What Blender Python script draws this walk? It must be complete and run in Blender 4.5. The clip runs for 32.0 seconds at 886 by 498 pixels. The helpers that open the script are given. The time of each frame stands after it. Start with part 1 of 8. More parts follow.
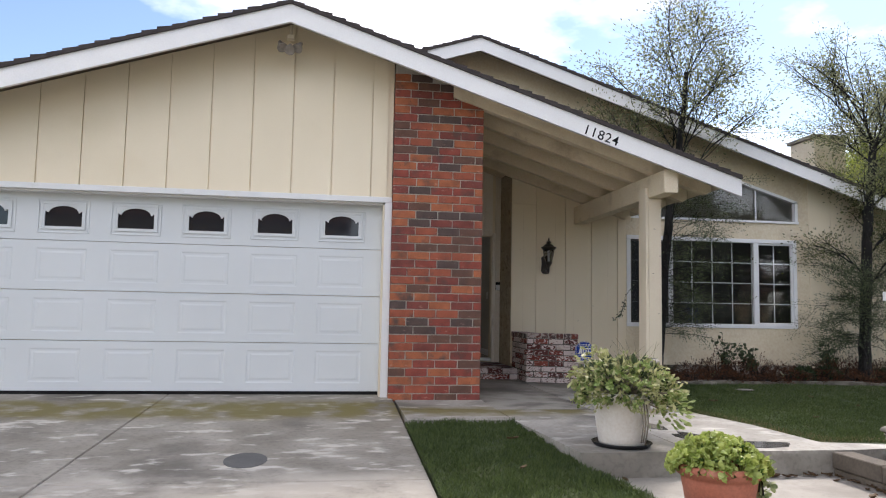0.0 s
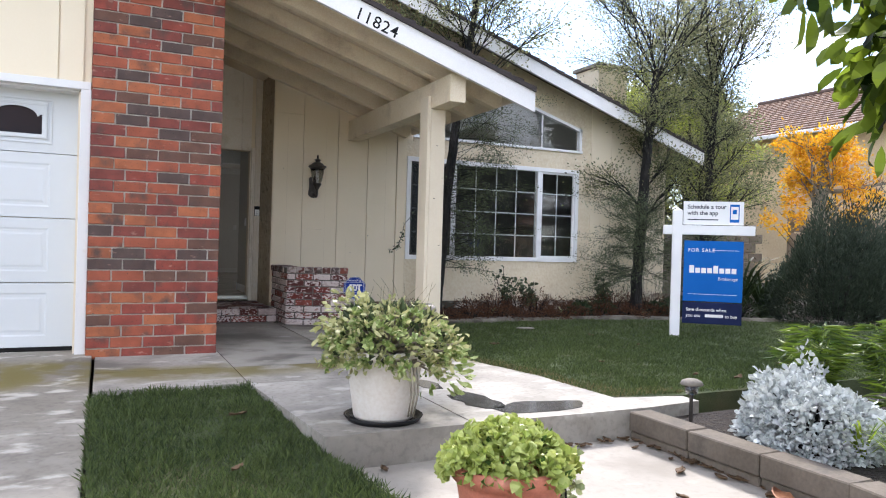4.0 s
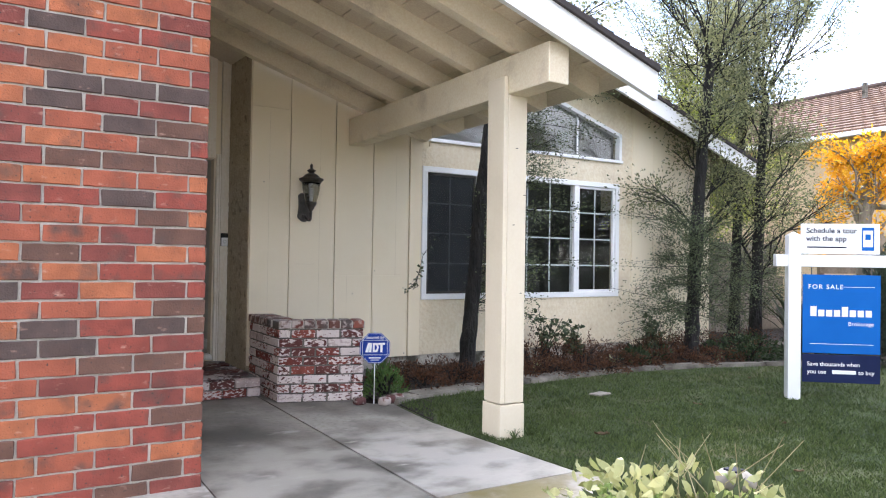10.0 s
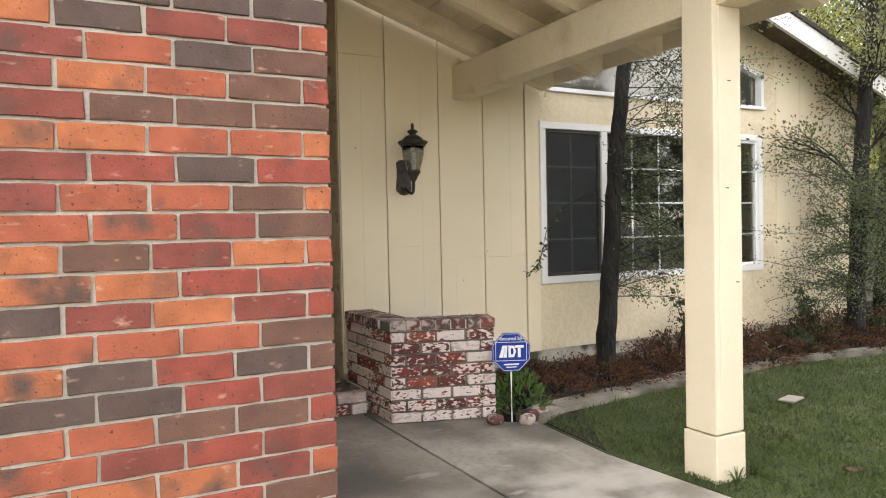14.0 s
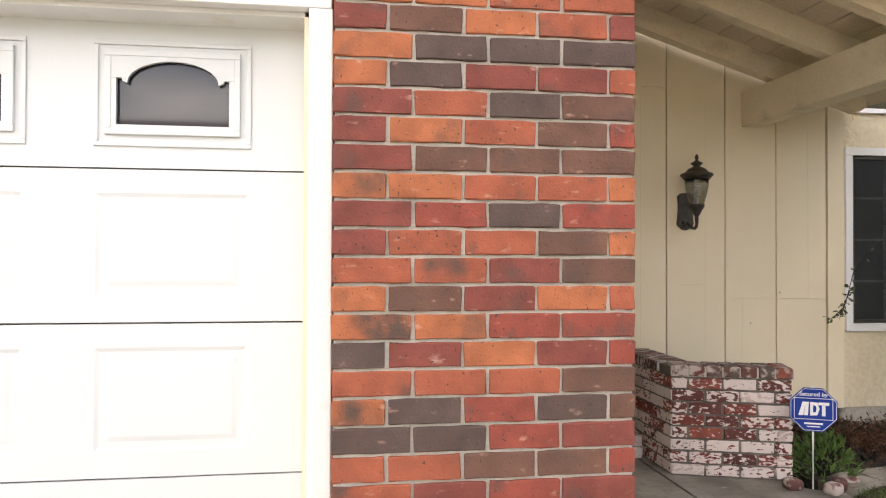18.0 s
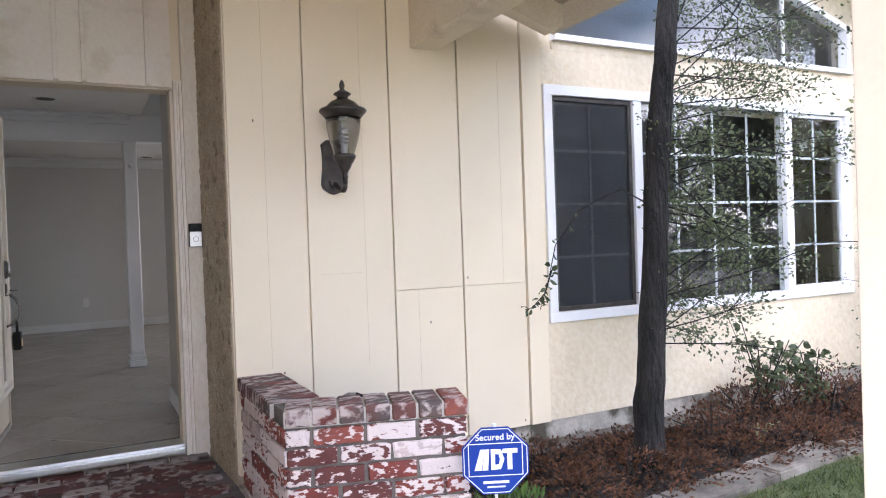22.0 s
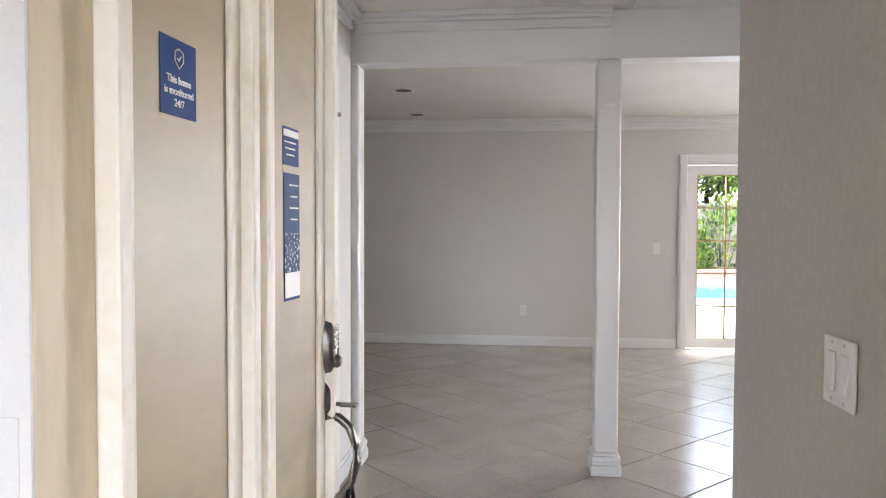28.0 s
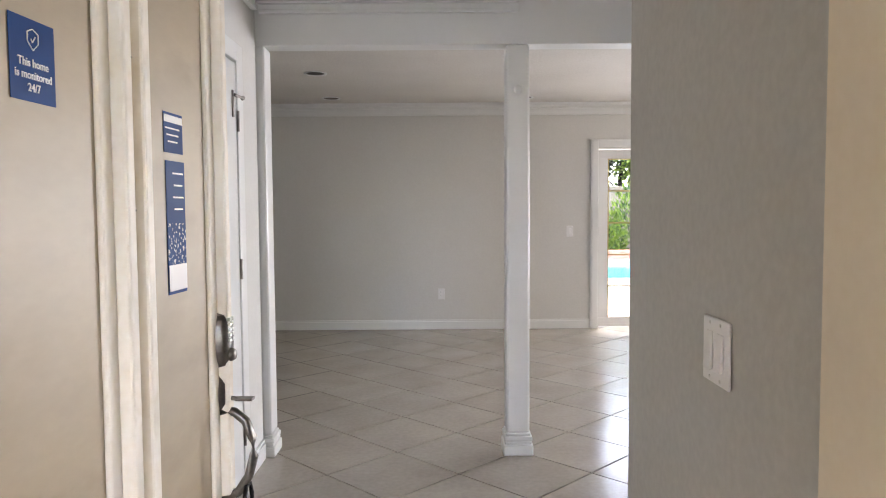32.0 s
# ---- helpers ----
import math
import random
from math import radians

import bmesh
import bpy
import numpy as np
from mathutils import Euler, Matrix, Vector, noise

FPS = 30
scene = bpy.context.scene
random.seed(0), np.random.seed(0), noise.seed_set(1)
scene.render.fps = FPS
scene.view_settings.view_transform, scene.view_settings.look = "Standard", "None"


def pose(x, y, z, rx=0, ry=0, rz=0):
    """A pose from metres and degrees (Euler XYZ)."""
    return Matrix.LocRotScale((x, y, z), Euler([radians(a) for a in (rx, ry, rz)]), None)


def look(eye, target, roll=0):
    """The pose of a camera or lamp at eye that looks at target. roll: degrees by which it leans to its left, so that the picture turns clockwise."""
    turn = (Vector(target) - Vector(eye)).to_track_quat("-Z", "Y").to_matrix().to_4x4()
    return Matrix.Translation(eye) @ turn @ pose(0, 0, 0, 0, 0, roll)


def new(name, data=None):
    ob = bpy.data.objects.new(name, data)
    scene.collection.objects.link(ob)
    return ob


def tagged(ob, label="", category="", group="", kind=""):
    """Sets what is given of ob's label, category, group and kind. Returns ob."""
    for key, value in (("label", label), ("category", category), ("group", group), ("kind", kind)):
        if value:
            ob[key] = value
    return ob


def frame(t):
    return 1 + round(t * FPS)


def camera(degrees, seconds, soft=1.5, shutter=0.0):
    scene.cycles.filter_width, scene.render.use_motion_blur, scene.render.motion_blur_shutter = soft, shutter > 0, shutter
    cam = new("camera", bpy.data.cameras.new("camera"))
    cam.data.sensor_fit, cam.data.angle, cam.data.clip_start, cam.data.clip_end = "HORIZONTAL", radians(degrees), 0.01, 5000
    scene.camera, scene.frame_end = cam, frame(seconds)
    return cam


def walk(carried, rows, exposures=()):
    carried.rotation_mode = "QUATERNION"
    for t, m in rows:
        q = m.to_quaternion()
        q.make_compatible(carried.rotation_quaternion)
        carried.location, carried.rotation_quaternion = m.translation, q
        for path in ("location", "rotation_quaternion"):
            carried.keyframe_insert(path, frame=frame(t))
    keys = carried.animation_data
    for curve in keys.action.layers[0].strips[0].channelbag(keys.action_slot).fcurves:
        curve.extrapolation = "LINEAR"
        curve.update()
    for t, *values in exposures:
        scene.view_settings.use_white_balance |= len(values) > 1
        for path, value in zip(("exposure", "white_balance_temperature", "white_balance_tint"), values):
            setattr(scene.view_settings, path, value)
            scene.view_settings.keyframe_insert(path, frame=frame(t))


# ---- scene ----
cam = camera(63.8, 32.0, soft=1.1)
PATH = [
    (0, (-0.586, -7.862, 0.95), (-0.293, -5.89, 1.12), 1.1),
    (0.5, (-0.523, -7.903, 0.949), (-0.12, -5.952, 1.121), 1.3),
    (1, (-0.454, -7.888, 0.936), (0.087, -5.969, 1.095), 1.3),
    (1.5, (-0.397, -7.828, 0.93), (0.273, -5.947, 1.059), 1.2),
    (2, (-0.232, -7.668, 0.927), (0.539, -5.825, 1.019), 1.3),
    (2.5, (-0.093, -7.496, 0.904), (0.738, -5.677, 0.962), 1.3),
    (3, (0.023, -7.175, 0.972), (0.883, -5.369, 0.996), 1.5),
    (3.5, (0.123, -6.834, 0.949), (0.978, -5.026, 0.946), 1.6),
    (5.5, (0.099, -5.144, 1.026), (1.075, -3.398, 1.001), 1.5),
    (6, (0.124, -4.812, 1.099), (1.184, -3.117, 1.071), 1.2),
    (6.5, (0.174, -4.471, 1.054), (1.325, -2.835, 1.038), 0.8),
    (7, (0.197, -4.164, 1.093), (1.405, -2.57, 1.078), 0.5),
    (7.5, (0.221, -3.941, 1.12), (1.509, -2.411, 1.116), 0.3),
    (8, (0.256, -3.848, 1.138), (1.605, -2.372, 1.143), 0.1),
    (8.5, (0.279, -3.842, 1.134), (1.643, -2.379, 1.15), 0.0),
    (9, (0.241, -3.852, 1.142), (1.56, -2.349, 1.167), 0.1),
    (9.5, (0.164, -3.848, 1.117), (1.375, -2.257, 1.159), 0.5),
    (10, (0.127, -3.862, 1.164), (1.173, -2.157, 1.198), 0.9),
    (10.5, (0.075, -3.825, 1.165), (0.933, -2.019, 1.202), 1.2),
    (11, (0.0, -3.807, 1.163), (0.687, -1.929, 1.196), 1.2),
    (11.5, (-0.018, -3.749, 1.163), (0.543, -1.829, 1.184), 0.8),
    (12, (0.035, -3.527, 1.139), (0.549, -1.594, 1.142), -0.0),
    (12.5, (0.07, -3.239, 1.177), (0.627, -1.318, 1.163), -0.7),
    (13, (0.042, -2.921, 1.191), (0.696, -1.031, 1.163), -1.1),
    (13.5, (0.081, -2.646, 1.217), (0.865, -0.807, 1.176), -1.2),
    (14, (0.194, -2.394, 1.239), (1.133, -0.629, 1.187), -1.2),
    (14.5, (0.258, -2.221, 1.229), (1.355, -0.55, 1.172), -1.3),
    (16.5, (0.209, -2.067, 1.336), (1.451, -0.5, 1.345), -0.6),
    (17, (0.182, -2.127, 1.35), (1.177, -0.393, 1.378), -0.4),
    (17.5, (0.128, -2.218, 1.32), (0.724, -0.309, 1.354), -0.2),
    (18, (0.043, -2.311, 1.31), (0.319, -0.33, 1.335), 0.2),
    (18.5, (-0.021, -2.413, 1.297), (0.226, -0.429, 1.298), 0.4),
    (19, (0.035, -2.391, 1.272), (0.485, -0.442, 1.232), 0.7),
    (19.5, (0.206, -2.102, 1.265), (0.939, -0.242, 1.203), 0.7),
    (20, (0.336, -1.79, 1.292), (1.34, -0.061, 1.229), -0.3),
    (20.5, (0.577, -1.487, 1.296), (1.78, 0.109, 1.242), -1.8),
    (21, (0.899, -1.21, 1.302), (2.107, 0.383, 1.267), -2.6),
    (21.5, (1.148, -0.965, 1.29), (2.265, 0.694, 1.25), -2.6),
    (22, (1.409, -0.772, 1.274), (2.319, 1.009, 1.247), -2.0),
    (22.5, (1.638, -0.572, 1.287), (2.303, 1.314, 1.266), -0.8),
    (23, (1.777, -0.244, 1.277), (2.214, 1.707, 1.261), 0.2),
    (23.5, (1.875, 0.102, 1.276), (2.099, 2.089, 1.266), 0.8),
    (24, (1.912, 0.448, 1.311), (1.965, 2.447, 1.303), 1.3),
    (24.5, (1.831, 0.807, 1.312), (1.763, 2.806, 1.291), 1.1),
    (26.5, (1.642, 2.341, 1.297), (1.53, 4.336, 1.212), 0.2),
    (27, (1.594, 2.582, 1.313), (1.488, 4.577, 1.226), 0.1),
    (27.5, (1.473, 2.723, 1.388), (1.332, 4.716, 1.307), 0.1),
    (28, (1.422, 2.774, 1.449), (1.208, 4.762, 1.384), 0.2),
    (28.5, (1.415, 2.793, 1.463), (1.132, 4.772, 1.421), 0.6),
    (29, (1.426, 2.79, 1.471), (1.109, 4.765, 1.459), 0.9),
    (29.5, (1.432, 2.783, 1.484), (1.14, 4.762, 1.494), 1.1),
    (30, (1.425, 2.799, 1.483), (1.208, 4.787, 1.494), 0.9),
    (30.5, (1.437, 2.797, 1.475), (1.304, 4.793, 1.464), 0.6),
    (31, (1.455, 2.792, 1.47), (1.392, 4.79, 1.422), 0.3),
    (31.5, (1.476, 2.78, 1.459), (1.458, 4.778, 1.376), -0.2),
    (32, (1.477, 2.79, 1.456), (1.479, 4.787, 1.346), -0.4),
]
EXPOSURES = [(0, 1.33, 6480, 15), (3, 1.76, 6280, 15), (5.5, 2.12, 6110, 15), (9, 2.45, 6010, 15), (10, 2.42, 6200, 15), (11, 2.2, 6980, 15), (12, 2.2, 7180, 15), (14.2, 2.67, 7480, 12), (15.5, 2.75, 6630, 12), (16.8, 2.86, 6180, 20), (18, 2.46, 7630, 17), (19.5, 2.52, 7780, 16), (20.5, 2.85, 6880, 19), (22, 3.3, 6050, 21), (24.5, 3.55, 6000, 22), (26.5, 4.35, 6150, 20), (27.2, 4.43, 6220, 18), (28, 4.72, 6300, 20), (29, 4.54, 6300, 21), (30, 4.46, 6350, 20), (32, 4.65, 6400, 20)]
walk(cam, [(t, look(eye, target, roll)) for t, eye, target, roll in PATH], EXPOSURES)

# ---- world and sun ----
SUN_AZ, SUN_EL = radians(40), radians(42)      # from +y towards +x, and above the horizon
world = bpy.data.worlds.new("sky")
scene.world = world
world.use_nodes = True
wn, wl = world.node_tree.nodes, world.node_tree.links
wn.clear()
w_out, w_bg = wn.new("ShaderNodeOutputWorld"), wn.new("ShaderNodeBackground")
w_sky, w_mix = wn.new("ShaderNodeTexSky"), wn.new("ShaderNodeMix")
w_sky.sky_type, w_sky.sun_disc = "NISHITA", False
w_sky.sun_elevation, w_sky.sun_rotation = SUN_EL, SUN_AZ
w_sky.dust_density = 0.2
w_map, w_noise, w_ramp = wn.new("ShaderNodeMapping"), wn.new("ShaderNodeTexNoise"), wn.new("ShaderNodeValToRGB")
w_co = wn.new("ShaderNodeTexCoord")
w_map.inputs["Scale"].default_value, w_map.inputs["Location"].default_value = (1, 1, 2.2), (-3.53, 0.89, 2.0)
w_noise.inputs["Scale"].default_value, w_noise.inputs["Detail"].default_value = 2.6, 8
w_ramp.color_ramp.elements[0].position, w_ramp.color_ramp.elements[1].position = 0.44, 0.68
w_mix.data_type = "RGBA"
w_mix.inputs[7].default_value = (17.0, 17.0, 17.3, 1)
wl.new(w_co.outputs["Generated"], w_map.inputs["Vector"])
wl.new(w_map.outputs[0], w_noise.inputs["Vector"])
wl.new(w_noise.outputs[0], w_ramp.inputs[0])
wl.new(w_ramp.outputs[0], w_mix.inputs[0])
wl.new(w_sky.outputs[0], w_mix.inputs[6])
wl.new(w_mix.outputs[2], w_bg.inputs["Color"])
w_bg.inputs["Strength"].default_value = 0.08
wl.new(w_bg.outputs[0], w_out.inputs["Surface"])

sun = new("sun", bpy.data.lights.new("sun", "SUN"))
sun.data.energy, sun.data.angle, sun.data.color = 1.7, radians(9), (1.0, 0.95, 0.86)
sun.matrix_world = look((20 * math.sin(SUN_AZ), 20 * math.cos(SUN_AZ), 20 * math.tan(SUN_EL)), (0, 0, 0))


def unseen_window_light(x, y, z, w, h, turn, watts):
    """An added lamp for the sky's light in an unseen window's opening."""
    a = new("unseen_window_light", bpy.data.lights.new("unseen_window_light", "AREA"))
    a.data.shape, a.data.size, a.data.size_y, a.data.energy, a.data.color = "RECTANGLE", w, h, watts, (0.93, 0.97, 1.0)
    a.matrix_world = pose(x, y, z, 90, 0, turn)


unseen_window_light(6.7, 10.39, 1.35, 2.4, 1.7, 180, 14.5)


# ---- mesh and object helpers ----
def thing(name, label, category, at=(0, 0, 0), group="", kind=""):
    """A top-level Empty at the base of a thing."""
    ob = new(name)
    ob.location = at
    ob.empty_display_size = 0.1
    return tagged(ob, label, category, group, kind)


def to_mesh(bm, name, material, smooth=False):
    me = bpy.data.meshes.new(name)
    bmesh.ops.recalc_face_normals(bm, faces=bm.faces)
    bm.to_mesh(me)
    bm.free()
    for m in material if isinstance(material, (list, tuple)) else [material]:
        me.materials.append(m)
    if smooth:
        me.shade_smooth()
    return me


def part(name, bm, material, parent=None, label="", smooth=False):
    """One mesh under a thing or part; its coordinates are the world's while the parents only stand somewhere."""
    at, p = Vector((0, 0, 0)), parent
    while p is not None:
        at, p = at + p.location, p.parent
    bmesh.ops.translate(bm, verts=bm.verts, vec=-at)
    ob = new(name, to_mesh(bm, name, material, smooth))
    ob.parent = parent
    if label:
        ob["label"] = label
    return ob


def structure(name, bm, material, label, category, smooth=False):
    return tagged(new(name, to_mesh(bm, name, material, smooth)), label, category, kind="structure")


def data_mesh(name, verts, faces, material):
    me = bpy.data.meshes.new(name)
    me.from_pydata(verts, [], faces)
    me.materials.append(material)
    me.update()
    return me


def B():
    return bmesh.new()


def box(bm, x0, x1, y0, y1, z0, z1, bevel=0.0, m=None):
    """A box, with its edges rounded by bevel."""
    got = bmesh.ops.create_cube(bm, size=1.0)["verts"]
    for v in got:
        v.co = Vector((x0 + (v.co.x + 0.5) * (x1 - x0), y0 + (v.co.y + 0.5) * (y1 - y0), z0 + (v.co.z + 0.5) * (z1 - z0)))
    if bevel:
        edges = list({e for v in got for e in v.link_edges})
        got = bmesh.ops.bevel(bm, geom=edges, offset=bevel, segments=2, affect="EDGES", profile=0.5)["verts"]
    if m is not None:
        bmesh.ops.transform(bm, matrix=m, verts=got)
    return bm


def slab(bm, pts, axis, a, b):
    """A polygon in the plane across an axis, given by its two other coordinates, drawn out from a to b."""
    def at(p, d):
        return {"x": (d, p[0], p[1]), "y": (p[0], d, p[1]), "z": (p[0], p[1], d)}[axis]
    lo, hi = [bm.verts.new(at(p, a)) for p in pts], [bm.verts.new(at(p, b)) for p in pts]
    bm.faces.new(lo[::-1])
    bm.faces.new(hi)
    for i in range(len(pts)):
        j = (i + 1) % len(pts)
        bm.faces.new((lo[i], lo[j], hi[j], hi[i]))
    return bm


def tube(bm, points, radii, n=10, caps=True):
    """A round bar through points with a radius at each."""
    points = [Vector(p) for p in points]
    rings = []
    for i, p in enumerate(points):
        ahead = points[min(i + 1, len(points) - 1)] - points[max(i - 1, 0)]
        q = ahead.to_track_quat("Z", "Y")
        r = radii[i] if isinstance(radii, (list, tuple)) else radii
        rings.append([bm.verts.new(p + q @ Vector((r * math.cos(2 * math.pi * k / n), r * math.sin(2 * math.pi * k / n), 0))) for k in range(n)])
    for a, b in zip(rings, rings[1:]):
        for k in range(n):
            bm.faces.new((a[k], a[(k + 1) % n], b[(k + 1) % n], b[k]))
    if caps:
        bm.faces.new(rings[0][::-1])
        bm.faces.new(rings[-1])
    return bm


def trowelled(bm, origin, u, v, out, nu, nv, deep, lump, seed):
    """A sheet of trowelled stucco from origin along u and v: flats, torn ridges and pits that stand out by deep."""
    origin, u, v, out = Vector(origin), Vector(u), Vector(v), Vector(out)
    shift = Vector((seed * 7.3, seed * 3.1, seed * 5.7))
    rows = []
    for j in range(nv + 1):
        row = []
        for i in range(nu + 1):
            p = origin + u * (i / nu) + v * (j / nv)
            q = Vector((p.x, p.y, p.z * 0.55)) * lump + shift
            a = noise.noise(q) + 0.5 * noise.noise(q * 2.3)
            b = noise.noise(q * 0.45 + shift)
            flats = min(1.0, max(0.0, (a + 0.5 * b + 0.12) / 0.10))
            torn = max(0.0, 1.0 - abs(noise.noise(q * 1.5 - shift) + 0.35 * a) / 0.10) * min(1.0, max(0.0, 0.5 + 1.8 * b))
            h = 0.35 * flats + 0.60 * torn + 0.10 * (0.5 + 0.5 * noise.noise(q * 4.1))
            row.append(bm.verts.new(p + out * deep * (0.0 if i in (0, nu) or j in (0, nv) else 0.15 + h)))
        rows.append(row)
    for a, b in zip(rows, rows[1:]):
        for i in range(nu):
            bm.faces.new((a[i], a[i + 1], b[i + 1], b[i])).smooth = True
    return bm


def lathe(bm, profile, centre, n=24, sides=None):
    """Turns (radius, height) pairs about an upright axis."""
    x, y, z = centre
    rings = []
    for r, h in profile:
        rings.append([bm.verts.new((x + max(r, 1e-4) * math.cos(2 * math.pi * k / n), y + max(r, 1e-4) * math.sin(2 * math.pi * k / n), z + h)) for k in range(n)])
    for a, b in zip(rings, rings[1:]):
        for k in range(n):
            bm.faces.new((a[k], a[(k + 1) % n], b[(k + 1) % n], b[k]))
    return bm


def holed(bm, x0, x1, z0, z1, y0, y1, holes):
    """A wall across y with square holes (x0, x1, z0, z1), as butted boxes."""
    xs = sorted({x0, x1, *(h[0] for h in holes), *(h[1] for h in holes)})
    for a, b in zip(xs, xs[1:]):
        cuts = sorted((h[2], h[3]) for h in holes if h[0] < (a + b) / 2 < h[1])
        z = z0
        for lo, hi in cuts:
            if lo > z + 1e-4:
                box(bm, a, b, y0, y1, z, lo)
            z = hi
        if z1 > z + 1e-4:
            box(bm, a, b, y0, y1, z, z1)
    return bm


def frame_bars(bm, x0, x1, z0, z1, w, y0, y1, bevel=0.003):
    box(bm, x0, x1, y0, y1, z1 - w, z1, bevel)
    box(bm, x0, x1, y0, y1, z0, z0 + w, bevel)
    box(bm, x0, x0 + w, y0, y1, z0 + w, z1 - w, bevel)
    box(bm, x1 - w, x1, y0, y1, z0 + w, z1 - w, bevel)
    return bm


# ---- materials ----
def surf(name, c1, c2, scale=3.0, rough=0.7, bump=0.1, bscale=60.0, metal=0.0, fine=0.12, vary=0.0, stain=None, stain_scale=1.2, stain_lo=0.55, stain_hi=0.7, detail=6, dist=0.004, island=False, stretch=None, ridge=None):
    """A surface whose colour drifts between two tones, with fine grain, relief, an optional stain and variation from piece to piece."""
    m = bpy.data.materials.new(name)
    m.use_nodes = True
    n, l = m.node_tree.nodes, m.node_tree.links
    b = n["Principled BSDF"]
    geo = n.new("ShaderNodeNewGeometry")
    pos = geo.outputs["Position"]
    if stretch:
        mp = n.new("ShaderNodeMapping")
        mp.inputs["Scale"].default_value = stretch
        l.new(pos, mp.inputs["Vector"])
        pos = mp.outputs[0]

    def noise_of(s, d=detail):
        t = n.new("ShaderNodeTexNoise")
        t.inputs["Scale"].default_value, t.inputs["Detail"].default_value = s, d
        l.new(pos, t.inputs["Vector"])
        return t.outputs[0]

    def mixed(fac, a, c, mode="MIX"):
        x = n.new("ShaderNodeMix")
        x.data_type, x.blend_type = "RGBA", mode
        for sock, v in ((x.inputs[0], fac), (x.inputs[6], a), (x.inputs[7], c)):
            if hasattr(v, "node"):
                l.new(v, sock)
            else:
                sock.default_value = v if isinstance(v, float) else (*v[:3], 1)
        return x.outputs[2]

    def ramp(v, lo, hi):
        r = n.new("ShaderNodeMapRange")
        r.inputs[1].default_value, r.inputs[2].default_value = lo, hi
        l.new(v, r.inputs[0])
        return r.outputs[0]

    col = mixed(ramp(noise_of(scale), 0.35, 0.65), c1, c2)
    if stain:
        col = mixed(ramp(noise_of(stain_scale, 8), stain_lo, stain_hi), col, stain)
    if fine:
        g = ramp(noise_of(bscale, 3), 0.3, 0.7)
        col = mixed(float(fine), col, mixed(g, (0, 0, 0), (1, 1, 1)), "OVERLAY")
    if vary:
        if island:
            src = geo.outputs["Random Per Island"]
        else:
            src = n.new("ShaderNodeObjectInfo").outputs["Random"]
        hs = n.new("ShaderNodeHueSaturation")
        l.new(ramp2(n, l, src, 1 - vary, 1 + vary), hs.inputs["Value"])
        l.new(col, hs.inputs["Color"])
        col = hs.outputs[0]
    l.new(col, b.inputs["Base Color"])
    b.inputs["Roughness"].default_value, b.inputs["Metallic"].default_value = rough, metal
    if bump:
        bp = n.new("ShaderNodeBump")
        bp.inputs["Strength"].default_value, bp.inputs["Distance"].default_value = bump, dist
        relief = noise_of(bscale)
        if ridge:
            # trowelled flats that break off into torn ridges
            relief = ramp(relief, *ridge)
        l.new(relief, bp.inputs["Height"])
        l.new(bp.outputs[0], b.inputs["Normal"])
    return m


def ramp2(n, l, v, lo, hi):
    r = n.new("ShaderNodeMapRange")
    r.inputs[3].default_value, r.inputs[4].default_value = lo, hi
    l.new(v, r.inputs[0])
    return r.outputs[0]


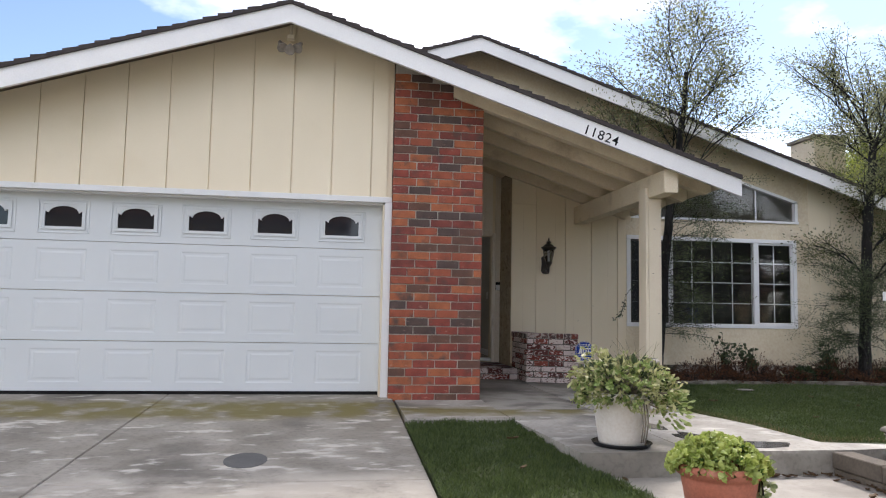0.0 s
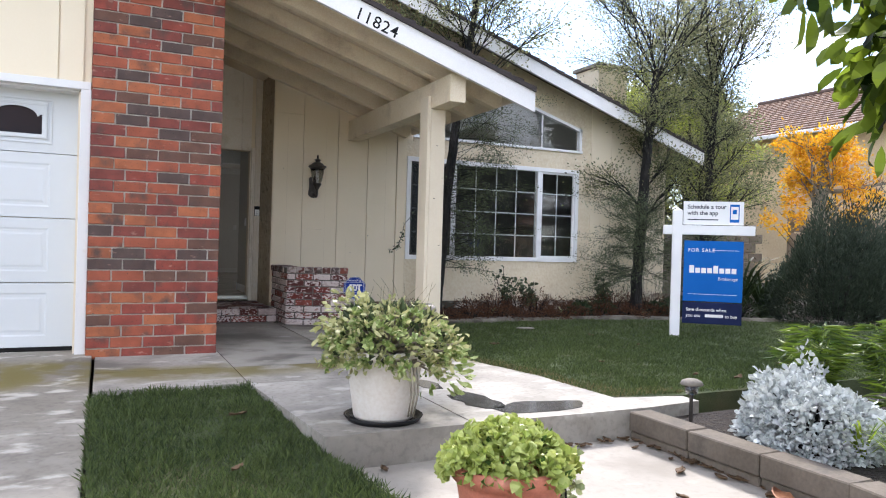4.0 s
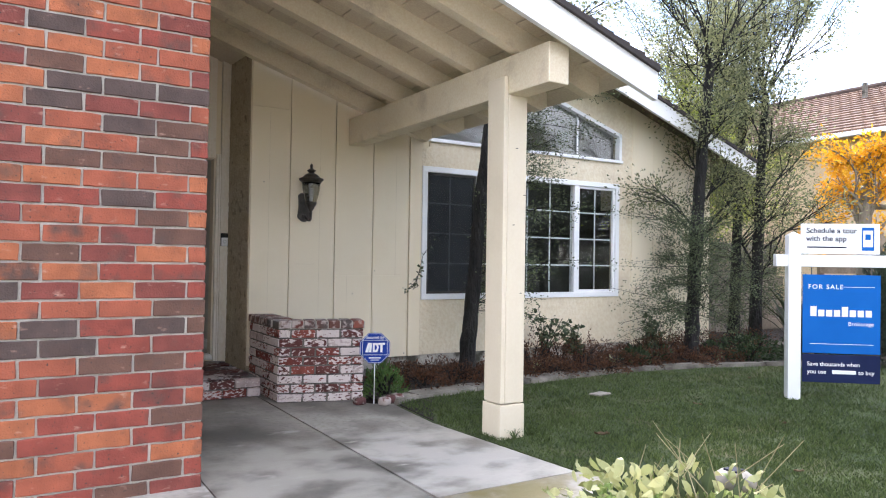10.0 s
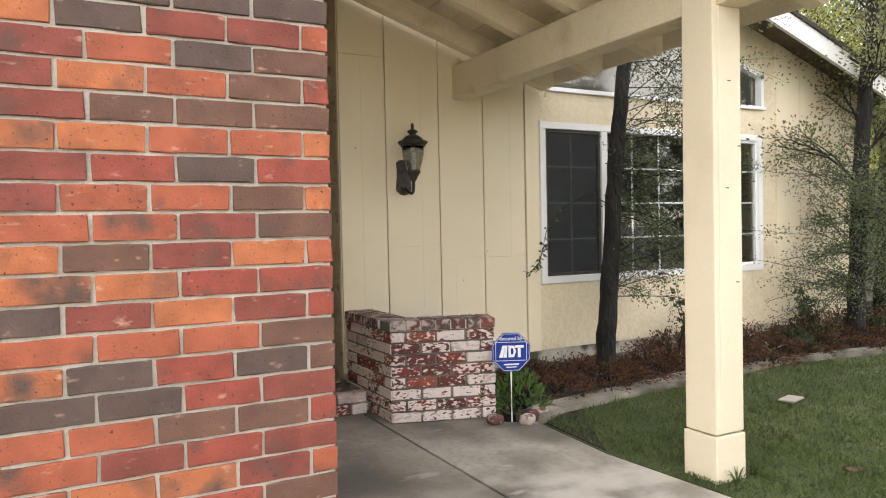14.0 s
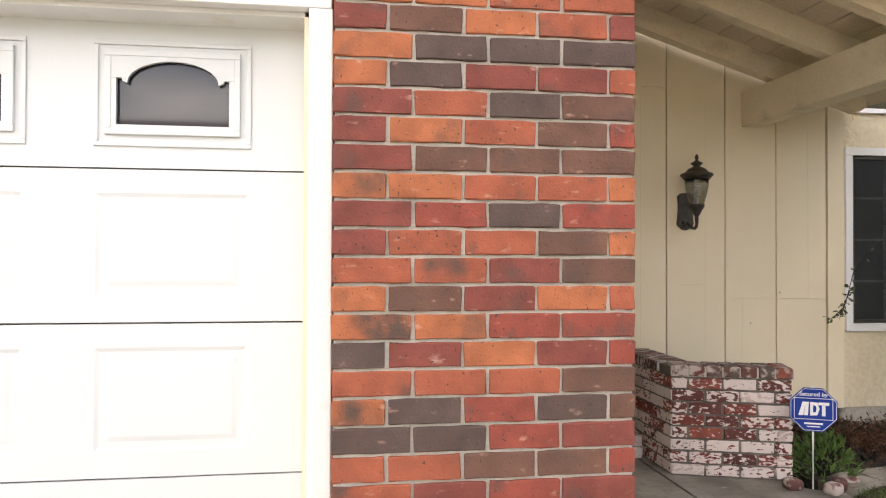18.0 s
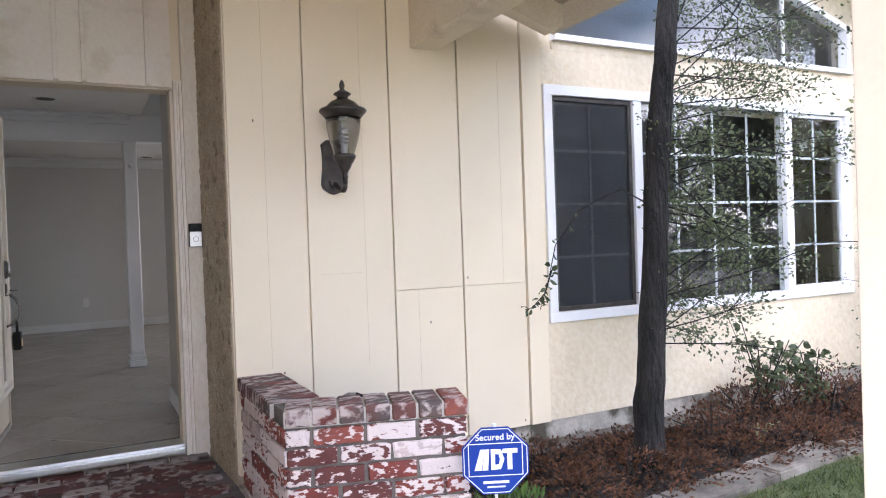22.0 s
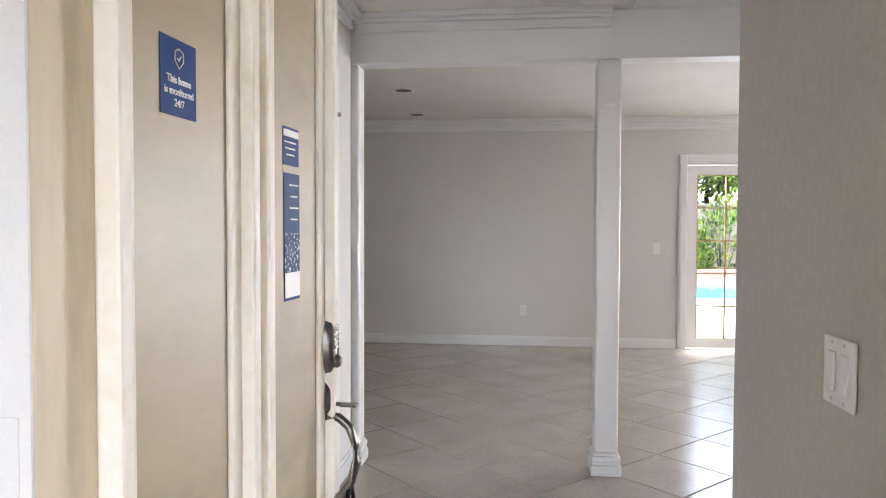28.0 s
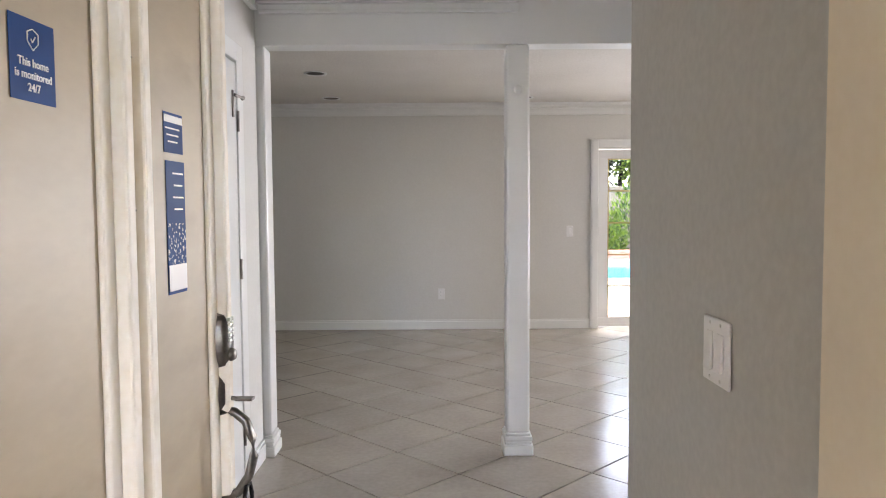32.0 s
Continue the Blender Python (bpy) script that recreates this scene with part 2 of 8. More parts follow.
def pieces(name, colours, rough=0.85, bump=0.5, bscale=90.0, speck=None, speck_scale=25.0, speck_lo=0.5, speck_hi=0.6, shade=0.22, island=False, burn=None, speck_stretch=None, speck_vary=0.0, bloom=None):
    """Bricks and the like: each piece takes one of several colours by chance, with mottling and specks."""
    m = bpy.data.materials.new(name)
    m.use_nodes = True
    n, l = m.node_tree.nodes, m.node_tree.links
    b = n["Principled BSDF"]
    geo, info = n.new("ShaderNodeNewGeometry"), n.new("ShaderNodeObjectInfo")
    cr = n.new("ShaderNodeValToRGB")
    cr.color_ramp.interpolation = "CONSTANT"
    while len(cr.color_ramp.elements) < len(colours):
        cr.color_ramp.elements.new(0.5)
    total, at = sum(c[1] for c in colours), 0.0
    for e, (c, share) in zip(cr.color_ramp.elements, colours):
        e.position, e.color = at / total, (*c, 1)
        at += share
    l.new(geo.outputs["Random Per Island"] if island else info.outputs["Random"], cr.inputs[0])
    t = n.new("ShaderNodeTexNoise")
    t.inputs["Scale"].default_value, t.inputs["Detail"].default_value = 9.0, 6
    l.new(geo.outputs["Position"], t.inputs["Vector"])
    hs = n.new("ShaderNodeHueSaturation")
    l.new(ramp2(n, l, t.outputs[0], 1 - 2 * shade, 1 + 2 * shade), hs.inputs["Value"])
    l.new(cr.outputs[0], hs.inputs["Color"])
    col = hs.outputs[0]
    if burn:
        # burnt patches differ from brick to brick
        bn, off, br, bx = n.new("ShaderNodeTexNoise"), n.new("ShaderNodeMath"), n.new("ShaderNodeMapRange"), n.new("ShaderNodeMix")
        bn.noise_dimensions, bx.data_type, off.operation = "4D", "RGBA", "MULTIPLY"
        off.inputs[1].default_value = 60.0
        l.new(info.outputs["Random"], off.inputs[0])
        l.new(off.outputs[0], bn.inputs["W"])
        bn.inputs["Scale"].default_value, bn.inputs["Detail"].default_value = 6.0, 4
        l.new(geo.outputs["Position"], bn.inputs["Vector"])
        br.inputs[1].default_value, br.inputs[2].default_value = burn[1], burn[2]
        l.new(bn.outputs[0], br.inputs[0])
        l.new(br.outputs[0], bx.inputs[0])
        l.new(col, bx.inputs[6])
        bx.inputs[7].default_value = (*burn[0], 1)
        col = bx.outputs[2]
    if bloom:
        # pale salt smears
        sm, mp, sr, sx = n.new("ShaderNodeTexNoise"), n.new("ShaderNodeMapping"), n.new("ShaderNodeMapRange"), n.new("ShaderNodeMix")
        sx.data_type = "RGBA"
        mp.inputs["Scale"].default_value = (1, 1, 2.0)
        l.new(geo.outputs["Position"], mp.inputs["Vector"])
        l.new(mp.outputs[0], sm.inputs["Vector"])
        sm.inputs["Scale"].default_value, sm.inputs["Detail"].default_value = 13.0, 9
        sr.inputs[1].default_value, sr.inputs[2].default_value, sr.inputs[4].default_value = bloom[1], bloom[2], 0.55
        l.new(sm.outputs[0], sr.inputs[0])
        l.new(sr.outputs[0], sx.inputs[0])
        l.new(col, sx.inputs[6])
        sx.inputs[7].default_value = (*bloom[0], 1)
        col = sx.outputs[2]
    if speck:
        s = n.new("ShaderNodeTexNoise")
        s.inputs["Scale"].default_value, s.inputs["Detail"].default_value = speck_scale, 5
        l.new(geo.outputs["Position"], s.inputs["Vector"])
        if speck_stretch:
            mp = n.new("ShaderNodeMapping")
            mp.inputs["Scale"].default_value = speck_stretch
            l.new(geo.outputs["Position"], mp.inputs["Vector"])
            l.new(mp.outputs[0], s.inputs["Vector"])
        much, fr, add = n.new("ShaderNodeMath"), n.new("ShaderNodeMath"), n.new("ShaderNodeMath")
        much.operation, fr.operation, add.operation = "MULTIPLY", "FRACT", "MULTIPLY_ADD"
        much.inputs[1].default_value, add.inputs[1].default_value = 37.0, speck_vary
        l.new(info.outputs["Random"], much.inputs[0])
        l.new(much.outputs[0], fr.inputs[0])
        l.new(fr.outputs[0], add.inputs[0])
        l.new(s.outputs[0], add.inputs[2])
        r = n.new("ShaderNodeMapRange")
        r.inputs[1].default_value, r.inputs[2].default_value = speck_lo, speck_hi
        l.new(add.outputs[0], r.inputs[0])
        x = n.new("ShaderNodeMix")
        x.data_type = "RGBA"
        l.new(r.outputs[0], x.inputs[0])
        l.new(col, x.inputs[6])
        x.inputs[7].default_value = (*speck, 1)
        col = x.outputs[2]
    l.new(col, b.inputs["Base Color"])
    b.inputs["Roughness"].default_value = rough
    g, bp = n.new("ShaderNodeTexNoise"), n.new("ShaderNodeBump")
    g.inputs["Scale"].default_value, g.inputs["Detail"].default_value = bscale, 6
    l.new(geo.outputs["Position"], g.inputs["Vector"])
    bp.inputs["Strength"].default_value, bp.inputs["Distance"].default_value = bump, 0.004
    l.new(g.outputs[0], bp.inputs["Height"])
    l.new(bp.outputs[0], b.inputs["Normal"])
    return m


def clear_glass(name, tint=(1, 1, 1), rough=0.0):
    m = bpy.data.materials.new(name)
    m.use_nodes = True
    b = m.node_tree.nodes["Principled BSDF"]
    b.inputs["Base Color"].default_value = (*tint, 1)
    b.inputs["Roughness"].default_value = rough
    b.inputs["Transmission Weight"].default_value = 1.0
    b.inputs["IOR"].default_value = 1.45
    return m


def leafy(name, c1, c2, rough=0.5, through_light=0.35):
    """Leaves: each takes a tone by chance and lets some light through."""
    m = bpy.data.materials.new(name)
    m.use_nodes = True
    n, l = m.node_tree.nodes, m.node_tree.links
    b, out = n["Principled BSDF"], n["Material Output"]
    geo, x = n.new("ShaderNodeNewGeometry"), n.new("ShaderNodeMix")
    x.data_type = "RGBA"
    l.new(geo.outputs["Random Per Island"], x.inputs[0])
    x.inputs[6].default_value, x.inputs[7].default_value = (*c1, 1), (*c2, 1)
    l.new(x.outputs[2], b.inputs["Base Color"])
    b.inputs["Roughness"].default_value = rough
    tr, mx = n.new("ShaderNodeBsdfTranslucent"), n.new("ShaderNodeMixShader")
    mx.inputs[0].default_value = through_light
    l.new(x.outputs[2], tr.inputs["Color"])
    l.new(b.outputs[0], mx.inputs[1])
    l.new(tr.outputs[0], mx.inputs[2])
    l.new(mx.outputs[0], out.inputs["Surface"])
    return m


def concrete(name, c1, c2, dark, flakes, moss=None, blotch=(0.48, 0.66), rough=0.8, scaling=0.575, pale=None, green=(0.155, 0.125, 0.035)):
    """Poured concrete: mottling, dark damp blotches, pale scaling, and a band of moss across y."""
    m = bpy.data.materials.new(name)
    m.use_nodes = True
    n, l = m.node_tree.nodes, m.node_tree.links
    b = n["Principled BSDF"]
    pos = n.new("ShaderNodeNewGeometry").outputs["Position"]

    def noise_of(s, d=6, scale=None):
        t = n.new("ShaderNodeTexNoise")
        t.inputs["Scale"].default_value, t.inputs["Detail"].default_value = s, d
        src = pos
        if scale:
            mp = n.new("ShaderNodeMapping")
            mp.inputs["Scale"].default_value = scale
            l.new(pos, mp.inputs["Vector"])
            src = mp.outputs[0]
        l.new(src, t.inputs["Vector"])
        return t.outputs[0]

    def ramp(v, lo, hi):
        r = n.new("ShaderNodeMapRange")
        r.interpolation_type = "SMOOTHSTEP"
        r.inputs[1].default_value, r.inputs[2].default_value = lo, hi
        l.new(v, r.inputs[0])
        return r.outputs[0]

    def times(x, y):
        t = n.new("ShaderNodeMath")
        t.operation = "MULTIPLY"
        for sock, v in zip(t.inputs, (x, y)):
            if isinstance(v, float):
                sock.default_value = v
            else:
                l.new(v, sock)
        return t.outputs[0]

    def mixed(fac, x, y):
        t = n.new("ShaderNodeMix")
        t.data_type = "RGBA"
        l.new(fac, t.inputs[0])
        for sock, v in ((t.inputs[6], x), (t.inputs[7], y)):
            if isinstance(v, tuple):
                sock.default_value = (*v, 1)
            else:
                l.new(v, sock)
        return t.outputs[2]

    col = mixed(ramp(noise_of(1.6, 8), 0.35, 0.65), c1, c2)
    col = mixed(times(ramp(noise_of(0.75, 9), *blotch), 0.85), col, dark)
    col = mixed(times(ramp(noise_of(2.8, 11), 0.50, 0.64), 0.28), col, dark)
    col = mixed(times(ramp(noise_of(26, 4), 0.45, 0.75), 0.35), col, dark)
    col = mixed(ramp(noise_of(5.0, 10, (0.8, 1.4, 1)), scaling, scaling + 0.14), col, flakes)

    def band(lo, hi, scale, wide):
        sep, wob = n.new("ShaderNodeSeparateXYZ"), n.new("ShaderNodeMath")
        l.new(pos, sep.inputs[0])
        wob.operation = "MULTIPLY_ADD"
        l.new(noise_of(scale, 6), wob.inputs[0])
        wob.inputs[1].default_value = wide
        l.new(sep.outputs[1], wob.inputs[2])
        return times(ramp(wob.outputs[0], lo, lo + 0.35), ramp(wob.outputs[0], hi, hi - 0.30))

    if pale:
        worn = times(band(pale[0], pale[1], 1.5, 1.1), ramp(noise_of(2.3, 10, (1.0, 1.2, 1)), 0.36, 0.60))
        col = mixed(times(worn, 0.8), col, pale[2])
    if moss:
        col = mixed(times(times(band(moss[0], moss[1], 2.2, 0.55), ramp(noise_of(3.0, 7), 0.30, 0.55)), 0.9), col, green)
    l.new(col, b.inputs["Base Color"])
    rr = n.new("ShaderNodeMapRange")
    rr.inputs[3].default_value, rr.inputs[4].default_value = rough - 0.25, rough + 0.12
    l.new(noise_of(0.75, 9), rr.inputs[0])
    l.new(rr.outputs[0], b.inputs["Roughness"])
    bp = n.new("ShaderNodeBump")
    bp.inputs["Strength"].default_value, bp.inputs["Distance"].default_value = 0.3, 0.004
    l.new(noise_of(90), bp.inputs["Height"])
    l.new(bp.outputs[0], b.inputs["Normal"])
    return m


M_SIDING = surf("siding_paint", (0.79, 0.69, 0.51), (0.815, 0.715, 0.535), 0.9, 0.6, 0.04, 60, fine=0.02, stain=(0.765, 0.665, 0.48), stain_scale=1.1)
M_SEAM = surf("seam_dirt", (0.46, 0.37, 0.25), (0.62, 0.52, 0.37), 20, 0.8, 0, fine=0)
M_STUCCO = surf("stucco_paint", (0.70, 0.60, 0.43), (0.75, 0.65, 0.48), 2.0, 0.75, 0.55, 28, stain=(0.56, 0.47, 0.34), stain_scale=1.4, stain_lo=0.58, stain_hi=0.8, dist=0.012)
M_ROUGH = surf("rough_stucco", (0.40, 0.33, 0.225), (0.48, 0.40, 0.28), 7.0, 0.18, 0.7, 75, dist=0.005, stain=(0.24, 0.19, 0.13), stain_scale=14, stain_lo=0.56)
M_ROUGHCREAM = surf("rough_cream_stucco", (0.74, 0.64, 0.49), (0.82, 0.72, 0.56), 4.0, 0.36, 0.3, 110, dist=0.003, stain=(0.66, 0.56, 0.42), stain_scale=9)
M_ROUGHPAINT = surf("rough_painted_board", (0.74, 0.67, 0.55), (0.79, 0.72, 0.60), 2, 0.6, 0.5, 55, stain=(0.68, 0.60, 0.47), stain_scale=4, stretch=(1, 1, 0.5), dist=0.006)
M_MOULD = surf("pale_moulding_paint", (0.84, 0.77, 0.66), (0.87, 0.805, 0.70), 3, 0.5, 0.06, 50, stain=(0.73, 0.65, 0.52), stain_scale=5)
# the shade of a deep room behind the front window, put into the colour
M_ROOMSHADE = surf("room_shade_colour", (0.085, 0.08, 0.075), (0.11, 0.10, 0.095), 1, 0.8, 0)
# a darker grey than the other interior walls
M_STUB = surf("darker_grey_wall", (0.47, 0.46, 0.425), (0.50, 0.49, 0.455), 0.9, 0.6, 0.25, 50, fine=0.05)
M_FASCIA = surf("white_fascia_paint", (0.78, 0.77, 0.76), (0.83, 0.82, 0.80), 2, 0.5, 0.06, 90)
M_WHITE = surf("white_paint", (0.72, 0.72, 0.71), (0.76, 0.755, 0.745), 1, 0.45, 0.05, 120, fine=0.05, stain=(0.66, 0.63, 0.57), stain_scale=7, stain_lo=0.62, stain_hi=0.75)
M_DOORWHITE = surf("garage_door_white", (0.615, 0.638, 0.645), (0.645, 0.668, 0.675), 0.8, 0.4, 0.08, 300, fine=0.03)
M_BEAM = surf("beam_paint", (0.70, 0.60, 0.44), (0.74, 0.645, 0.485), 2, 0.6, 0.12, 70, stain=(0.54, 0.45, 0.33), stain_scale=3)
M_POST = surf("post_paint", (0.68, 0.595, 0.45), (0.71, 0.62, 0.475), 1.2, 0.55, 0.03, 60, fine=0.03, stain=(0.655, 0.57, 0.43), stain_scale=2.2)
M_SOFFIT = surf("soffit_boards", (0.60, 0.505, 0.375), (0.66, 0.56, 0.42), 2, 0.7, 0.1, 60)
M_DECK = surf("dark_roof_deck", (0.13, 0.10, 0.07), (0.18, 0.14, 0.10), 4, 0.85, 0.2, 60)
M_MORTAR = surf("mortar", (0.39, 0.36, 0.315), (0.50, 0.465, 0.41), 6, 0.95, 0.6, 120)
M_BRICK = pieces("red_brick", [((0.245, 0.053, 0.035), 3.8), ((0.36, 0.112, 0.048), 3.6), ((0.185, 0.046, 0.034), 2.8), ((0.082, 0.053, 0.045), 2.1), ((0.125, 0.060, 0.041), 2.3), ((0.30, 0.079, 0.041), 4.4)], 0.85, 0.9, 110, speck=(0.04, 0.028, 0.024), speck_scale=80, speck_lo=0.64, speck_hi=0.69, shade=0.32, burn=((0.085, 0.05, 0.040), 0.55, 0.72), bloom=((0.58, 0.36, 0.27), 0.625, 0.74))
M_OLDBRICK = pieces("whitewashed_brick", [((0.19, 0.044, 0.032), 3), ((0.12, 0.038, 0.032), 3), ((0.26, 0.070, 0.050), 2.4), ((0.50, 0.40, 0.37), 1.4)], 0.9, 0.9, 70, speck=(0.66, 0.57, 0.54), speck_scale=30, speck_lo=0.585, speck_hi=0.645, shade=0.3, burn=((0.065, 0.036, 0.032), 0.58, 0.72), speck_stretch=(1.0, 1.0, 2.0), speck_vary=0.30)
M_TREADBRICK = pieces("worn_tread_brick", [((0.10, 0.038, 0.034), 3), ((0.13, 0.045, 0.036), 2), ((0.08, 0.045, 0.042), 2)], 0.85, 0.8, 70, speck=(0.40, 0.34, 0.31), speck_scale=19, speck_lo=0.65, speck_hi=0.78, shade=0.3, speck_vary=0.34)
M_CAPBRICK = pieces("dirty_cap_brick", [((0.17, 0.052, 0.040), 3), ((0.13, 0.056, 0.046), 3), ((0.22, 0.066, 0.046), 2)], 0.95, 0.9, 70, speck=(0.46, 0.385, 0.355), speck_scale=24, speck_lo=0.54, speck_hi=0.66, shade=0.4, burn=((0.10, 0.078, 0.070), 0.42, 0.60), speck_vary=0.16, speck_stretch=(0.6, 1.6, 1))
M_OLDMORTAR = surf("dirty_mortar", (0.12, 0.104, 0.092), (0.19, 0.168, 0.148), 9, 0.95, 0.7, 90, stain=(0.12, 0.10, 0.09), stain_scale=5)
M_CONCRETE = concrete("concrete", (0.225, 0.198, 0.160), (0.335, 0.30, 0.25), (0.090, 0.077, 0.060), (0.52, 0.48, 0.415), (-0.95, 0.22), (0.49, 0.68), 0.8, 0.55, (-8.5, -2.3, (0.42, 0.375, 0.315)), (0.150, 0.118, 0.020))
M_WALK = concrete("walk_concrete", (0.285, 0.26, 0.222), (0.39, 0.36, 0.315), (0.10, 0.09, 0.074), (0.48, 0.45, 0.40), (-1.0, -0.2), (0.52, 0.66), 0.75, 0.55)
M_PORCH = concrete("porch_concrete", (0.27, 0.247, 0.208), (0.41, 0.378, 0.33), (0.085, 0.076, 0.063), (0.48, 0.45, 0.40), None, (0.40, 0.58), 0.72, 0.64, (-0.5, 1.35, (0.50, 0.47, 0.42)))
M_DAMP = concrete("damp_concrete", (0.22, 0.20, 0.17), (0.35, 0.32, 0.275), (0.085, 0.076, 0.064), (0.36, 0.34, 0.31), None, (0.42, 0.60), 0.66, 0.62, (-1.5, 1.35, (0.37, 0.345, 0.30)))
M_PAD = concrete("pad_concrete", (0.30, 0.27, 0.23), (0.36, 0.325, 0.28), (0.21, 0.185, 0.155), (0.40, 0.365, 0.32), None, (0.56, 0.75), 0.8, 0.62)
M_EDGING = surf("edging_concrete", (0.13, 0.115, 0.092), (0.29, 0.26, 0.22), 3, 0.9, 0.5, 60, stain=(0.045, 0.038, 0.027), stain_scale=4, stain_lo=0.5, vary=0.18)
M_WALLBLOCK = surf("stained_planter_block", (0.11, 0.088, 0.066), (0.175, 0.143, 0.11), 3, 0.9, 0.5, 50, stain=(0.07, 0.06, 0.05), stain_scale=3, vary=0.15)
M_SOIL = surf("soil", (0.016, 0.012, 0.009), (0.040, 0.028, 0.021), 18, 0.97, 1.0, 45, dist=0.04)
M_TURF = surf("turf", (0.04, 0.06, 0.016), (0.075, 0.095, 0.03), 2.2, 0.9, 0.8, 160, stain=(0.13, 0.11, 0.05), stain_scale=1.3, stain_lo=0.55, stain_hi=0.72, dist=0.02)
M_GROUND = surf("far_ground", (0.10, 0.11, 0.07), (0.16, 0.15, 0.11), 0.3, 0.95, 0.3, 20)
# unseen street, set paler than asphalt to bounce light into the porch
M_BOUNCESTREET = surf("pale_bounce_street", (0.22, 0.215, 0.205), (0.28, 0.272, 0.26), 3, 0.9, 0.5, 150)
M_GLASS = clear_glass("window_glass", (0.80, 0.84, 0.85))
M_VINYL = surf("white_vinyl", (0.82, 0.82, 0.82), (0.85, 0.85, 0.85), 1, 0.35, 0.0, 60, fine=0)
def mesh_screen(name, colour, cover):
    """Fine insect mesh: part of the light passes straight through."""
    m = bpy.data.materials.new(name)
    m.use_nodes = True
    n, l = m.node_tree.nodes, m.node_tree.links
    tr, mx = n.new("ShaderNodeBsdfTransparent"), n.new("ShaderNodeMixShader")
    n["Principled BSDF"].inputs["Base Color"].default_value = (*colour, 1)
    n["Principled BSDF"].inputs["Roughness"].default_value = 0.8
    mx.inputs[0].default_value = cover
    l.new(tr.outputs[0], mx.inputs[1])
    l.new(n["Principled BSDF"].outputs[0], mx.inputs[2])
    l.new(mx.outputs[0], n["Material Output"].inputs["Surface"])
    return m


M_SCREEN = mesh_screen("insect_screen", (0.03, 0.034, 0.036), 0.5)
M_DARK = surf("dark_interior", (0.019, 0.020, 0.025), (0.023, 0.025, 0.031), 0.8, 0.7, 0, fine=0)
M_BRONZE = surf("bronze_metal", (0.050, 0.044, 0.039), (0.085, 0.076, 0.067), 20, 0.42, 0.3, 120, metal=0.6)
M_BLACK = surf("black_plastic", (0.012, 0.012, 0.013), (0.018, 0.018, 0.018), 5, 0.25, 0, fine=0)
M_ALU = surf("aluminium", (0.62, 0.62, 0.60), (0.72, 0.72, 0.70), 9, 0.35, 0.1, 80, metal=0.9)
M_NICKEL = surf("aged_nickel", (0.15, 0.14, 0.128), (0.24, 0.225, 0.205), 30, 0.36, 0.05, 200, metal=1.0)
M_WALLIN = surf("interior_wall_paint", (0.69, 0.685, 0.66), (0.72, 0.715, 0.69), 0.9, 0.6, 0.12, 60, fine=0.05)
M_TRIMIN = surf("interior_trim_paint", (0.80, 0.81, 0.80), (0.83, 0.84, 0.83), 1, 0.35, 0.03, 90, fine=0.03)
M_CEIL = surf("textured_ceiling", (0.72, 0.70, 0.66), (0.76, 0.74, 0.70), 2, 0.85, 0.7, 45, fine=0.08, dist=0.01)
M_TILE = surf("floor_tile", (0.40, 0.36, 0.315), (0.45, 0.41, 0.36), 3.5, 0.22, 0.03, 40, fine=0.06, vary=0.05)
M_GROUT = surf("grout", (0.07, 0.061, 0.052), (0.095, 0.084, 0.072), 9, 0.9, 0.2, 90)

# opaque pane: the darkness of the garage behind is put into its colour
M_OPAQUEPANE = surf("opaque_dark_pane", (0.014, 0.016, 0.022), (0.018, 0.020, 0.028), 1, 0.05, 0, fine=0)
M_GLASS_CLEAR = clear_glass("door_glass", (0.80, 0.82, 0.82))
M_GILT = surf("gilt", (0.42, 0.33, 0.14), (0.50, 0.40, 0.18), 9, 0.4, 0, metal=0.7)
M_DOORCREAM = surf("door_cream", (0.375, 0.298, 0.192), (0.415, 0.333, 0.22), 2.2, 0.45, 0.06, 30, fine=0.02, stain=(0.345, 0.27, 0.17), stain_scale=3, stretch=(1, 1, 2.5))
M_STILE = surf("cream_door_paint", (0.64, 0.55, 0.405), (0.71, 0.61, 0.455), 3, 0.5, 0.35, 70, fine=0.06, stain=(0.54, 0.45, 0.32), stain_scale=5, stretch=(1, 1, 0.18), dist=0.004)
M_STRAW = surf("straw", (0.24, 0.20, 0.10), (0.36, 0.31, 0.18), 9, 0.8, 0, fine=0)
# blue base colour paints a sky reflection onto the neighbour's panes
M_PAINTEDSKY = surf("painted_sky_reflection", (0.10, 0.18, 0.32), (0.16, 0.26, 0.42), 1, 0.08, 0, fine=0)

# ---- ground ----
def drive_z(y):
    return -0.012 - 0.043 * max(0.0, 0.2 - y)


bm = B()
bmesh.ops.create_grid(bm, x_segments=2, y_segments=2, size=900)
bmesh.ops.translate(bm, verts=bm.verts, vec=(0, 0, -0.62))
structure("ground", bm, M_GROUND, "bare ground that runs out to the horizon", "ground")

bm = B()
box(bm, -40, 60, -20, -10.2, -0.70, -0.50)
structure("road", bm, M_BOUNCESTREET, "unseen street in front of the lot, coloured pale to bounce light", "road")

SPOT = (-1.18, -2.6)
# driveway in four sloping slabs, with joints between them
drive = thing("driveway", "stained grey concrete driveway sloping to the street", "driveway", (-2.4, -4, -0.2), kind="structure")
